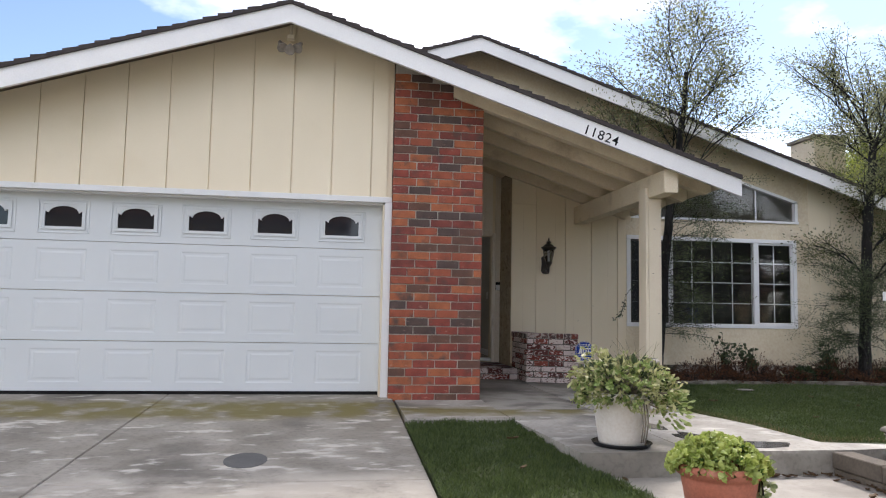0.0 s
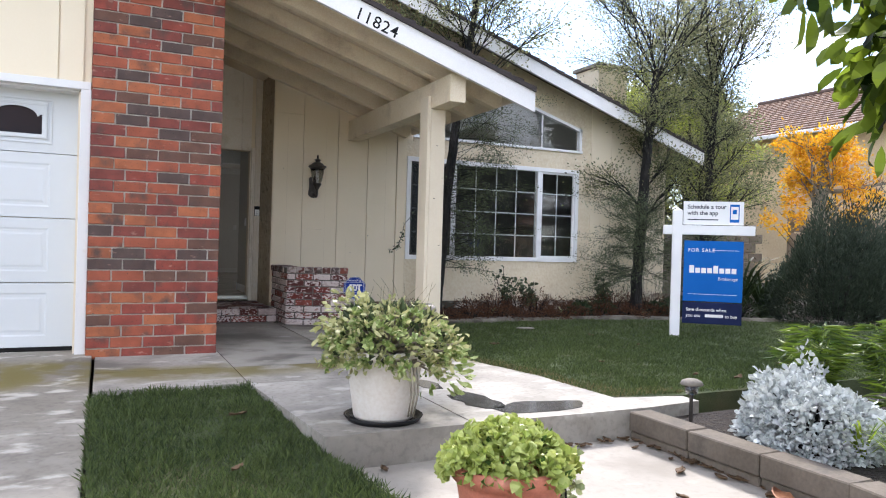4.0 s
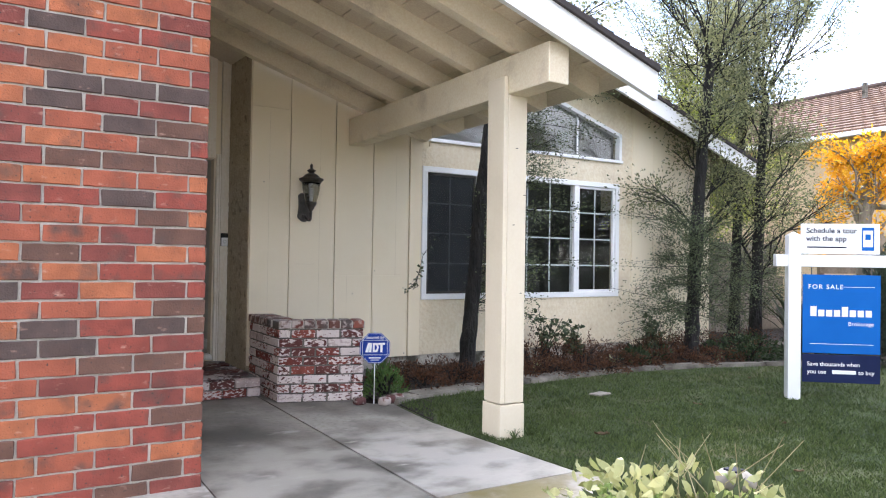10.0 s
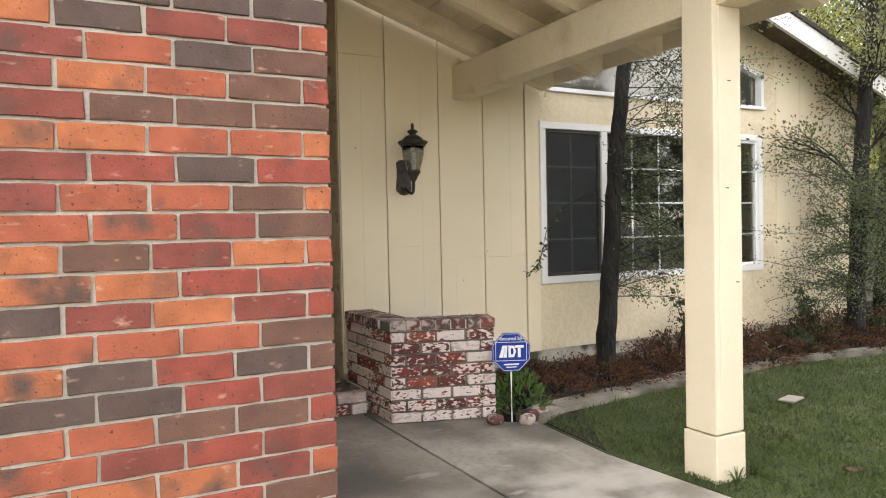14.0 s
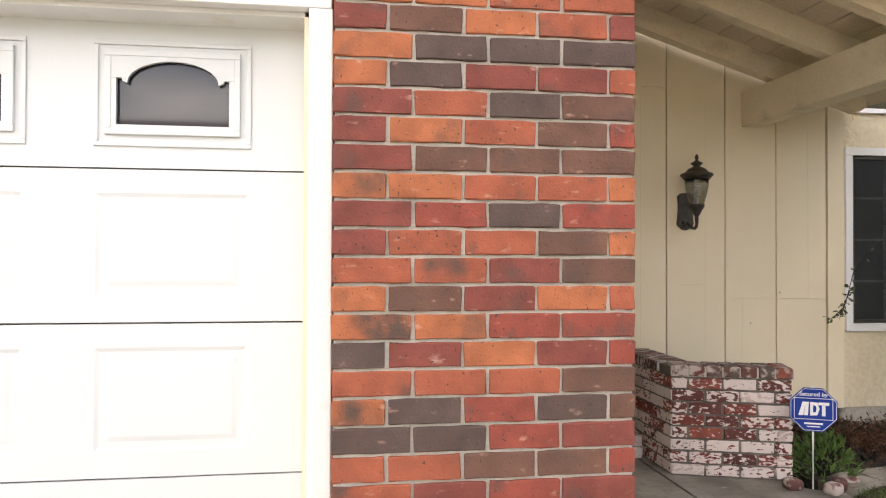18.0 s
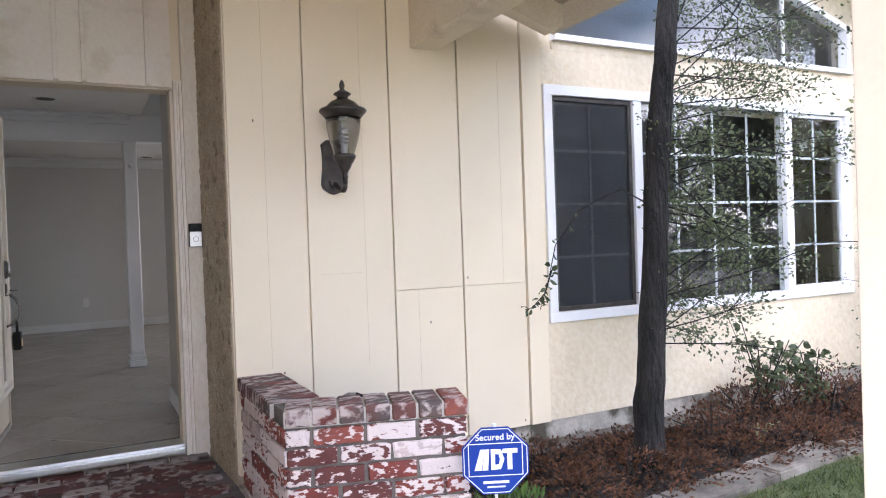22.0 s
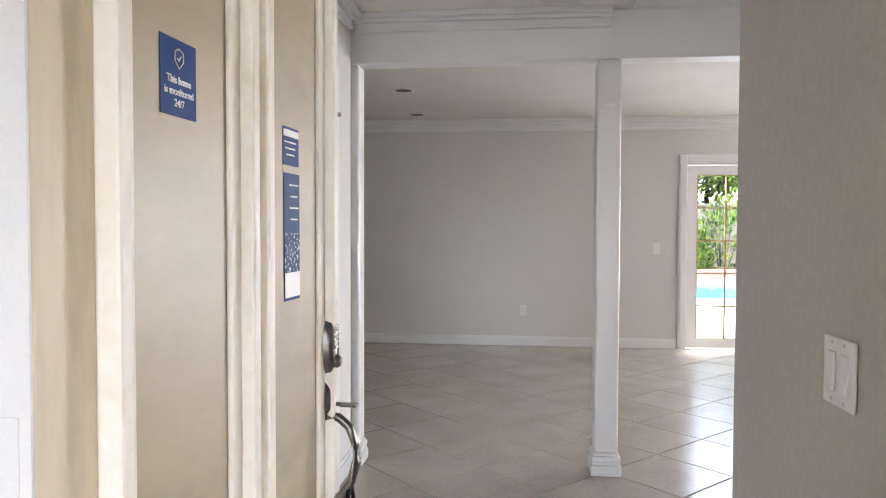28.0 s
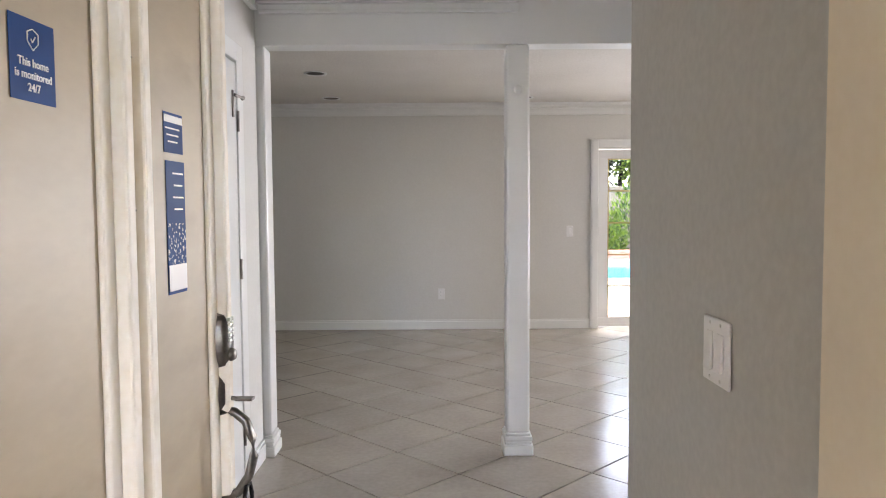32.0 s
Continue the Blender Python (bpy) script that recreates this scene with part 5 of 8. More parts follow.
def brick_run(parent, p0, p1, z0, rows, course, length, depth, material, rnd, joint=0.011, half=0.5, meshes={}):
    """Courses of bricks along a line on the ground; each brick is an object."""
    p0, p1 = Vector((*p0, 0)), Vector((*p1, 0))
    run, d = (p1 - p0).length, (p1 - p0).normalized()
    turn = math.degrees(math.atan2(d.y, d.x))
    inward = Vector((-d.y, d.x, 0))
    for r in range(rows):
        s = 0.0
        first = length * (half if r % 2 else 1.0)
        while s < run - 0.02:
            w = min(first if s == 0 else length, run - s)
            if run - s - w < 0.04:
                w = run - s
            key = (round(w, 3), course, depth, material.name)
            if key not in meshes:
                meshes[key] = [brick_mesh("brick", w - joint, depth, course - joint, material, 0.004, 0.0018, k) for k in range(3)]
            ob = new("brick", rnd.choice(meshes[key]))
            ob.parent = parent
            c = p0 + d * (s + w / 2) + inward * (depth / 2 + rnd.uniform(-0.004, 0.004))
            ob.matrix_basis = Matrix.Translation(-parent.location) @ pose(c.x, c.y, z0 + course * (r + 0.5), rnd.uniform(-0.6, 0.6), rnd.uniform(-0.6, 0.6), turn + rnd.uniform(-0.5, 0.5))
            s += w


rnd = random.Random(3)
A0, A1, A2 = (2.075, 2.745), (2.075, 1.91), (2.76, 1.70)
A3 = (2.86, 2.745)
planter = thing("brick_planter", "low planter box of whitewashed old red brick", "planter", (2.3, 2.1, -0.04))
bm = B()
slab(bm, [(2.09, 2.74), (2.09, 1.93), (2.745, 1.73), (2.84, 2.74)], "z", -0.06, 0.30)
part("soil", bm, M_SOIL, planter)
bm = B()
for a, b, c, d, up in (((2.085, 2.74), (2.085, 1.922), (2.165, 1.985), (2.165, 2.74), 0.575), ((2.085, 1.922), (2.75, 1.715), (2.77, 1.80), (2.165, 1.985), 0.575), ((2.75, 1.715), (2.845, 2.74), (2.765, 2.74), (2.68, 1.83), 0.34)):
    slab(bm, [a, b, c, d], "z", -0.05, up + (0.058 if up > 0.5 else 0))
part("mortar_core", bm, M_OLDMORTAR, planter)
for p, q, rows in ((A0, A1, 8), (A1, A2, 8), (A2, A3, 5)):
    brick_run(planter, p, q, -0.04, rows, 0.0765, 0.205, 0.095, M_OLDBRICK, rnd, 0.014)
# cap of headers
def cap_run(parent, p, q, depth, z, material):
    p, q = Vector((*p, 0)), Vector((*q, 0))
    d, n = (q - p).normalized(), max(1, round((q - p).length / 0.0985))
    for i in range(n):
        ob = new("cap_brick", CAP)
        ob.parent = parent
        c = p + (q - p) * ((i + 0.5) / n) + Vector((-d.y, d.x, 0)) * (depth / 2 - 0.012)
        ob.matrix_basis = Matrix.Translation(-parent.location) @ pose(c.x, c.y, z + 0.035, rnd.uniform(-1, 1), rnd.uniform(-1, 1), math.degrees(math.atan2(d.y, d.x)) + rnd.uniform(-0.8, 0.8)) @ Matrix.Diagonal((((q - p).length / n - 0.009) / 0.093, 1, 1, 1))


CAP = brick_mesh("cap_brick", 0.093, 0.215, 0.066, M_CAPBRICK, 0.005)
cap_run(planter, (2.075, 2.74), (2.075, 2.10), 0.215, 0.575, M_OLDBRICK)
cap_run(planter, (2.075, 1.91), A2, 0.215, 0.577, M_OLDBRICK)
bm = slab(B(), [(2.073, 1.904), (2.758, 1.694), (2.80, 1.875), (2.13, 2.085)], "z", 0.577, 0.637)
slab(bm, [(2.069, 2.10), (2.262, 2.10), (2.262, 2.735), (2.069, 2.735)], "z", 0.577, 0.635)
part("cap_mortar", bm, M_MORTAR, planter)
hose = thing("hose_bib", "old grey pipe with a black garden tap over the planter", "tap", (2.480, 2.42, 0.275))
bm = B()
tube(bm, [(2.400, 2.460, 0.265), (2.410, 2.450, 0.450), (2.450, 2.430, 0.530), (2.510, 2.400, 0.557), (2.540, 2.385, 0.555)], 0.016, 10)
part("pipe", bm, M_EDGING, hose, smooth=True)
bm = B()
tube(bm, [(2.535, 2.388, 0.557), (2.560, 2.375, 0.545), (2.580, 2.365, 0.530), (2.640, 2.335, 0.507)], [0.017, 0.018, 0.015, 0.012], 10)
tube(bm, [(2.580, 2.365, 0.530), (2.575, 2.350, 0.485)], 0.011, 8)
part("valve", bm, M_BLACK, hose, "black tap body", smooth=True)
bm = B()
tube(bm, [(2.655, 2.345, 0.540), (2.665, 2.310, 0.485)], 0.006, 8)
tube(bm, [(2.640, 2.300, 0.517), (2.680, 2.350, 0.509)], 0.006, 8)
part("tap_handle", bm, M_BLACK, hose, "black cross handle", smooth=True)

step = thing("entry_step", "worn brick entry step below the front door", "step", (1.36, 2.8, -0.04), kind="structure")
bm = B()
box(bm, 0.668, 2.05, 2.30, DOOR_Y - 0.04, -0.06, 0.112)
part("mortar_core", bm, M_OLDMORTAR, step)
brick_run(step, (0.668, 2.27), (2.05, 2.27), -0.04, 2, 0.082, 0.21, 0.095, M_OLDBRICK, rnd, 0.013)
TREAD = brick_mesh("tread_brick", 0.196, 0.092, 0.03, M_TREADBRICK, 0.004)
for r in range(10):
    for k in range(-1, 7):
        x = 0.668 + 0.1025 + 0.207 * k + (0.1035 if r % 2 else 0)
        if 0.72 < x < 2.0:
            ob = new("tread_brick", TREAD)
            ob.parent = step
            ob.matrix_basis = Matrix.Translation(-step.location) @ pose(x, 2.43 + 0.103 * r, 0.117, rnd.uniform(-0.5, 0.5), rnd.uniform(-0.5, 0.5), rnd.uniform(-0.6, 0.6))

# ---- front door leaf, open; built from its hinge along +x, outer face towards -y ----
leaf = thing("front_door_leaf", "open cream front door with tall moulded panels and stickers", "door")
part("slab", box(B(), 0.0, 0.912, 0.0, 0.043, 0.012, 1.943, 0.003), M_STILE, leaf)
part("hinge_edge", box(B(), -0.004, -0.0005, 0.001, 0.043, 0.012, 1.943), M_WHITE, leaf, "white painted hinge edge")
for x0, x1 in ((0.094, 0.474), (0.508, 0.884)):
    for t, w, d in ((0.0, 0.027, 0.034), (0.027, 0.036, 0.013)):
        bm = B()
        a, b, z0, z1 = x0 + t, x1 - t, 0.25 + t, 1.90 - t
        for q in ((a, a + w, z0, z1), (b - w, b, z0, z1), (a + w, b - w, z0, z0 + w), (a + w, b - w, z1 - w, z1)):
            box(bm, q[0], q[1], -d, -0.0005, q[2], q[3], 0.005)
        part("moulding", bm, M_MOULD, leaf)
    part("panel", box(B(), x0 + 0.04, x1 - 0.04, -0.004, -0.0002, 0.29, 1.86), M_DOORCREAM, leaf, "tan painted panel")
bm = B()
box(bm, 0.892, 0.911, -0.010, -0.0005, 0.02, 1.94, 0.002)
part("weather_strip", bm, M_POST, leaf)
part("door_sweep", box(B(), 0.002, 0.905, -0.008, -0.0006, 0.004, 0.040, 0.002), M_FLOOD, leaf, "grey worn door sweep")
# lock set: escutcheon with keys and a turn piece, thumb latch, bowed pull
LX = 0.868
bm = lathe(B(), [(0.0, 0.026), (0.022, 0.024), (0.029, 0.016), (0.031, 0.0)], (0, 0, 0), 24)
bmesh.ops.transform(bm, matrix=Matrix.Translation((LX, -0.010, 0.977)) @ Matrix.Diagonal((1.0, 1, 2.05, 1)) @ pose(0, 0, 0, 90, 0, 0), verts=bm.verts)
keypad = part("keypad_lock", bm, M_NICKEL, leaf, "aged nickel keypad lock", smooth=True)
for k in range(5):
    for dx in (-0.013, 0.004):
        part("key", box(B(), LX + dx, LX + dx + 0.009, -0.040, -0.030, 0.974 + 0.011 * k, 0.982 + 0.011 * k, 0.002), M_ALU, keypad)
bm = lathe(B(), [(0.0, 0.010), (0.010, 0.010), (0.014, 0.004), (0.015, 0.0)], (0, 0, 0), 18)
bmesh.ops.transform(bm, matrix=pose(LX, -0.035, 0.945, 90, 0, 0), verts=bm.verts)
part("turn_piece", bm, M_NICKEL, keypad, smooth=True)
bm = lathe(B(), [(0.0, 0.016), (0.018, 0.014), (0.027, 0.0)], (0, 0, 0), 20)
bmesh.ops.transform(bm, matrix=Matrix.Translation((LX, -0.010, 0.862)) @ Matrix.Diagonal((0.85, 1, 1.75, 1)) @ pose(0, 0, 0, 90, 0, 0), verts=bm.verts)
part("latch_plate", bm, M_NICKEL, leaf, smooth=True)
bm = box(B(), LX - 0.012, LX + 0.012, -0.082, -0.045, 0.846, 0.852, 0.002)
tube(bm, [(LX, -0.015, 0.852), (LX, -0.048, 0.849)], 0.005, 8)
part("thumb_latch", bm, M_NICKEL, leaf)
bm = tube(B(), [(LX, -0.012, 0.822), (LX, -0.040, 0.820), (LX, -0.064, 0.800), (LX, -0.078, 0.765), (LX, -0.080, 0.725), (LX, -0.068, 0.680), (LX, -0.045, 0.645), (LX, -0.012, 0.630)], [0.013, 0.010, 0.010, 0.010, 0.010, 0.010, 0.010, 0.014], 12)
part("pull_handle", bm, M_NICKEL, leaf, "aged nickel pull handle", smooth=True)
for z in (0.24, 1.005, 1.74):
    bm = B()
    for k in range(5):
        tube(bm, [(-0.010, 0.048, z - 0.05 + 0.0205 * k), (-0.010, 0.048, z - 0.032 + 0.0205 * k)], 0.0075 if k % 2 else 0.0068, 12)
    tube(bm, [(-0.010, 0.048, z - 0.055), (-0.010, 0.048, z + 0.056)], 0.0035, 8)
    part("hinge", bm, M_NICKEL, leaf)
    part("hinge_plate", box(B(), -0.0055, -0.0042, 0.014, 0.042, z - 0.045, z + 0.045, 0.0004), M_WHITE, leaf, "painted-over hinge plate")
for z in (1.262, 1.503, 1.615):
    bm = B()
    tube(bm, [(0.491, -0.002, z), (0.491, -0.016, z), (0.491, -0.022, z - 0.008), (0.491, -0.016, z - 0.014)], 0.003, 6)
    part("cup_hook", bm, M_BRONZE, leaf)
FLAT = Matrix.Rotation(radians(90), 4, "X")
sticker = flat(0.092, 0.104, 0.0008, M_STICKER, "sticker", leaf, Matrix.Translation((0.271, -0.0046, 1.443)) @ FLAT)
for i, s in enumerate(("This home", "is monitored", "24/7")):
    lettering(s, 0.0145, M_SIGNWHITE, sticker, pose(0, -0.008 - 0.0155 * i, 0.0012), align="CENTER", bold=0.0001)
bm = B()
pts = [(-0.011, 0.035), (0.0, 0.040), (0.011, 0.035), (0.011, 0.023), (0.0, 0.013), (-0.011, 0.023)]
for p, q in zip(pts, pts[1:] + pts[:1]):
    tube(bm, [(*p, 0.0015), (*q, 0.0015)], 0.0008, 5)
for p, q in (((-0.004, 0.027), (-0.001, 0.023)), ((-0.001, 0.023), (0.005, 0.031))):
    tube(bm, [(*p, 0.0015), (*q, 0.0015)], 0.0008, 5)
mark = new("shield_mark", to_mesh(bm, "shield_mark", M_SIGNWHITE))
mark.parent = sticker
notice = flat(0.080, 0.073, 0.0008, M_STICKER, "sticker", leaf, Matrix.Translation((0.678, -0.0046, 1.395)) @ FLAT)
flat(0.076, 0.013, 0.0006, M_SIGNWHITE, "label_strip", notice, pose(0, 0.025, 0.0009))
for i in range(3):
    flat(0.060 - 0.010 * i, 0.0028, 0.0005, M_SIGNWHITE, "text_bar", notice, pose(-0.004, 0.008 - 0.012 * i, 0.0009))
poster = flat(0.080, 0.245, 0.0008, M_STICKER, "sticker", leaf, Matrix.Translation((0.682, -0.0046, 1.2215)) @ FLAT)
flat(0.076, 0.075, 0.0006, M_SILVERFOIL, "worn_film", poster, pose(0, -0.030, 0.0009))
flat(0.076, 0.048, 0.0006, M_SIGNWHITE, "white_strip", poster, pose(0, -0.0925, 0.0016))
for i in range(4):
    flat(0.046 - 0.01 * (i % 2), 0.003, 0.0005, M_SIGNWHITE, "text_bar", poster, pose(0.010, 0.10 - 0.022 * i, 0.0009))
leaf.matrix_basis = pose(0.938, 3.436, FLOOR + 0.005, 0, 0, 86.7)
lockbox = thing("lock_box", "black key lock box hanging from the door handle", "lock box")
part("body", box(B(), -0.035, 0.035, -0.022, 0.022, -0.11, 0.0, 0.008), M_BLACK, lockbox)
part("dial_plate", box(B(), -0.022, 0.022, -0.026, -0.0225, -0.09, -0.045, 0.001), M_GILT, lockbox, "brass dial plate")
bm = B()
tube(bm, [(-0.024, 0, -0.005), (-0.024, 0, 0.04), (-0.012, 0, 0.065), (0.012, 0, 0.065), (0.024, 0, 0.04), (0.024, 0, -0.005)], 0.005, 8)
part("shackle", bm, M_BLACK, lockbox, smooth=True)
lockbox.matrix_basis = pose(1.053, 4.300, FLOOR + 0.600, 0, 0, 86.7)

# ---- signs ----
sale = thing("sale_sign", "white yard sign post with a blue for-sale panel on the lawn", "sign")
part("post", box(B(), -0.055, 0.055, -0.055, 0.055, -0.10, 1.50, 0.004), M_SIGNWHITE, sale)
bm = B()
slab(bm, [(-0.055, -0.055), (0.055, -0.055), (0.055, 0.055), (-0.055, 0.055)], "z", 1.501, 1.505)
for v in bm.verts:
    if v.co.z > 1.504:
        v.co.z, v.co.x, v.co.y = 1.535, v.co.x * 0.02, v.co.y * 0.02
part("post_cap", bm, M_SIGNWHITE, sale)
part("arm", box(B(), -0.16, 0.86, -0.044, 0.044, 1.215, 1.325, 0.004), M_SIGNWHITE, sale)
rider = part("rider", box(B(), 0.065, 0.735, -0.008, 0.008, 1.335, 1.61, 0.002), M_SIGNWHITE, sale, "white rider board")
UPRIGHT = Matrix.Rotation(radians(90), 4, "X")
for i, s in enumerate(("Schedule a tour", "with the app")):
    lettering(s, 0.068, M_INK, rider, Matrix.Translation((0.11, -0.009, 1.525 - 0.073 * i)) @ UPRIGHT, bold=0.0012)
flat(0.34, 0.012, 0.0006, M_INK, "text_bar", rider, Matrix.Translation((0.285, -0.0085, 1.395)) @ UPRIGHT)
flat(0.105, 0.21, 0.0006, M_BLUE, "phone_mark", rider, Matrix.Translation((0.635, -0.0085, 1.472)) @ UPRIGHT)
flat(0.083, 0.15, 0.0006, M_SIGNWHITE, "phone_screen", rider, Matrix.Translation((0.635, -0.0095, 1.475)) @ UPRIGHT)
flat(0.045, 0.05, 0.0006, M_BLUE, "phone_icon", rider, Matrix.Translation((0.635, -0.0105, 1.49)) @ UPRIGHT)
panel = part("panel", box(B(), 0.085, 0.745, -0.006, 0.006, 0.43, 1.145, 0.002), M_BLUE, sale, "blue for-sale panel")
lettering("FOR SALE", 0.058, M_SIGNWHITE, panel, Matrix.Translation((0.13, -0.007, 1.015)) @ UPRIGHT, 1.25, bold=0.0006)
flat(0.29, 0.004, 0.0006, M_SIGNWHITE, "rule", panel, Matrix.Translation((0.55, -0.0068, 1.035)) @ UPRIGHT)
flat(0.54, 0.004, 0.0006, M_SIGNWHITE, "rule", panel, Matrix.Translation((0.415, -0.0068, 0.515)) @ UPRIGHT)
# the maker's mark as a row of plain blocks
for k in range(8):
    part("mark_block", box(B(), 0.150 + 0.067 * k, 0.203 + 0.067 * k, -0.0072, -0.0062, 0.765, 0.855 if k in (0, 4) else 0.825), M_SIGNWHITE, panel)
lettering("Brokerage", 0.052, M_SIGNWHITE, panel, Matrix.Translation((0.69, -0.007, 0.685)) @ UPRIGHT, align="RIGHT")
lower = part("lower_panel", box(B(), 0.085, 0.745, -0.006, 0.006, 0.165, 0.418, 0.002), M_NAVY, sale, "navy lower panel")
lettering("Save thousands when", 0.052, M_SIGNWHITE, lower, Matrix.Translation((0.125, -0.007, 0.315)) @ UPRIGHT, bold=0.0006)
lettering("you use", 0.052, M_SIGNWHITE, lower, Matrix.Translation((0.125, -0.007, 0.245)) @ UPRIGHT, bold=0.0006)
flat(0.20, 0.034, 0.0006, M_SIGNWHITE, "mark_bar", lower, Matrix.Translation((0.44, -0.0068, 0.262)) @ UPRIGHT)
lettering("to buy", 0.052, M_SIGNWHITE, lower, Matrix.Translation((0.56, -0.007, 0.245)) @ UPRIGHT, bold=0.0006)
for x in (0.16, 0.67):
    bm = B()
    tube(bm, [(x, 0, 1.14), (x, 0, 1.22)], 0.006, 6)
    part("hanger", bm, M_NICKEL, sale)
sale.matrix_basis = pose(6.29, 0.03, -0.05, 0, 0, -40)

plaque = thing("security_sign", "blue octagonal security sign on a white stake", "sign")
oct8 = [(0.128 * math.cos(radians(22.5 + 45 * k)) / math.cos(radians(22.5)), 0.128 * math.sin(radians(22.5 + 45 * k)) / math.cos(radians(22.5))) for k in range(8)]
bm = B()
slab(bm, [(x, z + 0.46) for x, z in oct8], "y", -0.004, 0.004)
board = part("plaque", bm, M_DEEPBLUE, plaque, "blue octagon")
bm = B()
for k in range(8):
    p, q = oct8[k], oct8[(k + 1) % 8]
    tube(bm, [(p[0] * 0.95, -0.005, p[1] * 0.95 + 0.46), (q[0] * 0.95, -0.005, q[1] * 0.95 + 0.46)], 0.0016, 4)
for x0, x1, z0, z1 in ((-0.105, 0.105, 0.525, 0.528), (-0.105, 0.105, 0.402, 0.405), (-0.105, -0.102, 0.402, 0.528), (0.102, 0.105, 0.402, 0.528)):
    box(bm, x0, x1, -0.0056, -0.0042, z0, z1)
part("outline", bm, M_SIGNWHITE, board)
for pts in ([(-0.082, 0.425), (-0.055, 0.425), (-0.040, 0.505), (-0.058, 0.505)], [(-0.052, 0.425), (-0.030, 0.425), (-0.024, 0.505), (-0.040, 0.505)], [(-0.018, 0.425), (0.02, 0.428), (0.034, 0.465), (0.02, 0.503), (-0.018, 0.505)], [(0.018, 0.488), (0.085, 0.488), (0.085, 0.505), (0.03, 0.505)], [(0.045, 0.425), (0.064, 0.425), (0.064, 0.487), (0.045, 0.487)]):
    part("mark_bar", slab(B(), pts, "y", -0.0058, -0.0042), M_SIGNWHITE, board)
part("mark_gap", slab(B(), [(-0.002, 0.445), (0.012, 0.447), (0.016, 0.465), (0.012, 0.484), (-0.002, 0.486)], "y", -0.0064, -0.0059), M_DEEPBLUE, board)
lettering("Secured by", 0.034, M_SIGNWHITE, board, Matrix.Translation((0, -0.0045, 0.540)) @ UPRIGHT, align="CENTER", bold=0.0004)
flat(0.10, 0.010, 0.0006, M_SIGNWHITE, "text_bar", board, Matrix.Translation((0, -0.0045, 0.378)) @ UPRIGHT)
flat(0.07, 0.006, 0.0006, M_SIGNWHITE, "text_bar", board, Matrix.Translation((0, -0.0045, 0.360)) @ UPRIGHT)
bm = B()
tube(bm, [(0, 0.01, -0.15), (0, 0.01, 0.40), (0, 0.007, 0.60)], 0.008, 8)
part("stake", bm, M_SIGNWHITE, plaque, "white stake")
plaque.matrix_basis = pose(2.80, 1.57, -0.04, 0, 0, -24)

# ---- small things indoors ----
def plate(name, x, y, z, turn, kind_of, label, category):
    """A cover plate on a wall; built facing -y."""
    p = thing(name, label, category)
    w = 0.115 if kind_of == "double" else 0.070
    part("cover", box(B(), -w / 2, w / 2, -0.006, 0.0, -0.0575, 0.0575, 0.003), M_VINYL, p)
    if kind_of == "outlet":
        for dz in (-0.020, 0.020):
            sock = part("socket", box(B(), -0.016, 0.016, -0.009, -0.0062, dz - 0.014, dz + 0.014, 0.003), M_VINYL, p)
            for dx in (-0.006, 0.006):
                part("slot", box(B(), dx - 0.001, dx + 0.001, -0.0096, -0.0091, dz - 0.004, dz + 0.006), M_INK, sock)
    else:
        for dx in ((-0.023, 0.023) if kind_of == "double" else (0.0,)):
            bm = box(B(), dx - 0.015, dx + 0.015, -0.014, -0.0062, -0.033, 0.033, 0.002)
            for v in bm.verts:
                if v.co.y < -0.008 and v.co.z > 0:
                    v.co.y += 0.006
            part("rocker", bm, M_VINYL, p)
        for dz in (-0.048, 0.048):
            for dx in ((-0.023, 0.023) if kind_of == "double" else (0.0,)):
                part("screw", box(B(), dx - 0.0025, dx + 0.0025, -0.0072, -0.0062, dz - 0.0025, dz + 0.0025), M_ALU, p)
    p.matrix_basis = pose(x, y, z, 0, 0, turn)
    return p


plate("light_switch", 1.954, 4.010, 1.208, -90, "double", "white double rocker switch on the stub wall", "switch")
plate("light_switch", 2.812, FAR_Y - 0.0005, 1.222, 0, "single", "white single rocker switch by the French doors", "switch")
plate("power_outlet", 1.465, FAR_Y - 0.0005, 0.572, 0, "outlet", "white power outlet low on the far wall", "outlet")


def can_light(x, y, z, label):
    c = thing("recessed_light", label, "ceiling light", (x, y, z - 0.004), "recessed lights")
    bm = B()
    lathe(bm, [(0.070, 0.0), (0.092, -0.004), (0.094, 0.003), (0.070, 0.003)], (x, y, z - 0.004), 28)
    part("trim_ring", bm, M_TRIMIN, c, smooth=True)
    bm = B()
    lathe(bm, [(0.0, 0.0035), (0.071, 0.0034), (0.071, 0.001), (0.0, 0.0015)], (x, y, z - 0.004), 24)
    part("baffle", bm, M_BRONZE, c, "dark unlit baffle")


can_light(1.213, 5.764, 2.515, "unlit recessed ceiling light over the foyer")
can_light(0.47, 8.56, FAR_CEIL, "unlit recessed ceiling light in the far room")
can_light(0.40, 9.83, FAR_CEIL, "unlit recessed ceiling light in the far room")
can_light(2.29, 9.85, FAR_CEIL, "unlit recessed ceiling light in the far room")

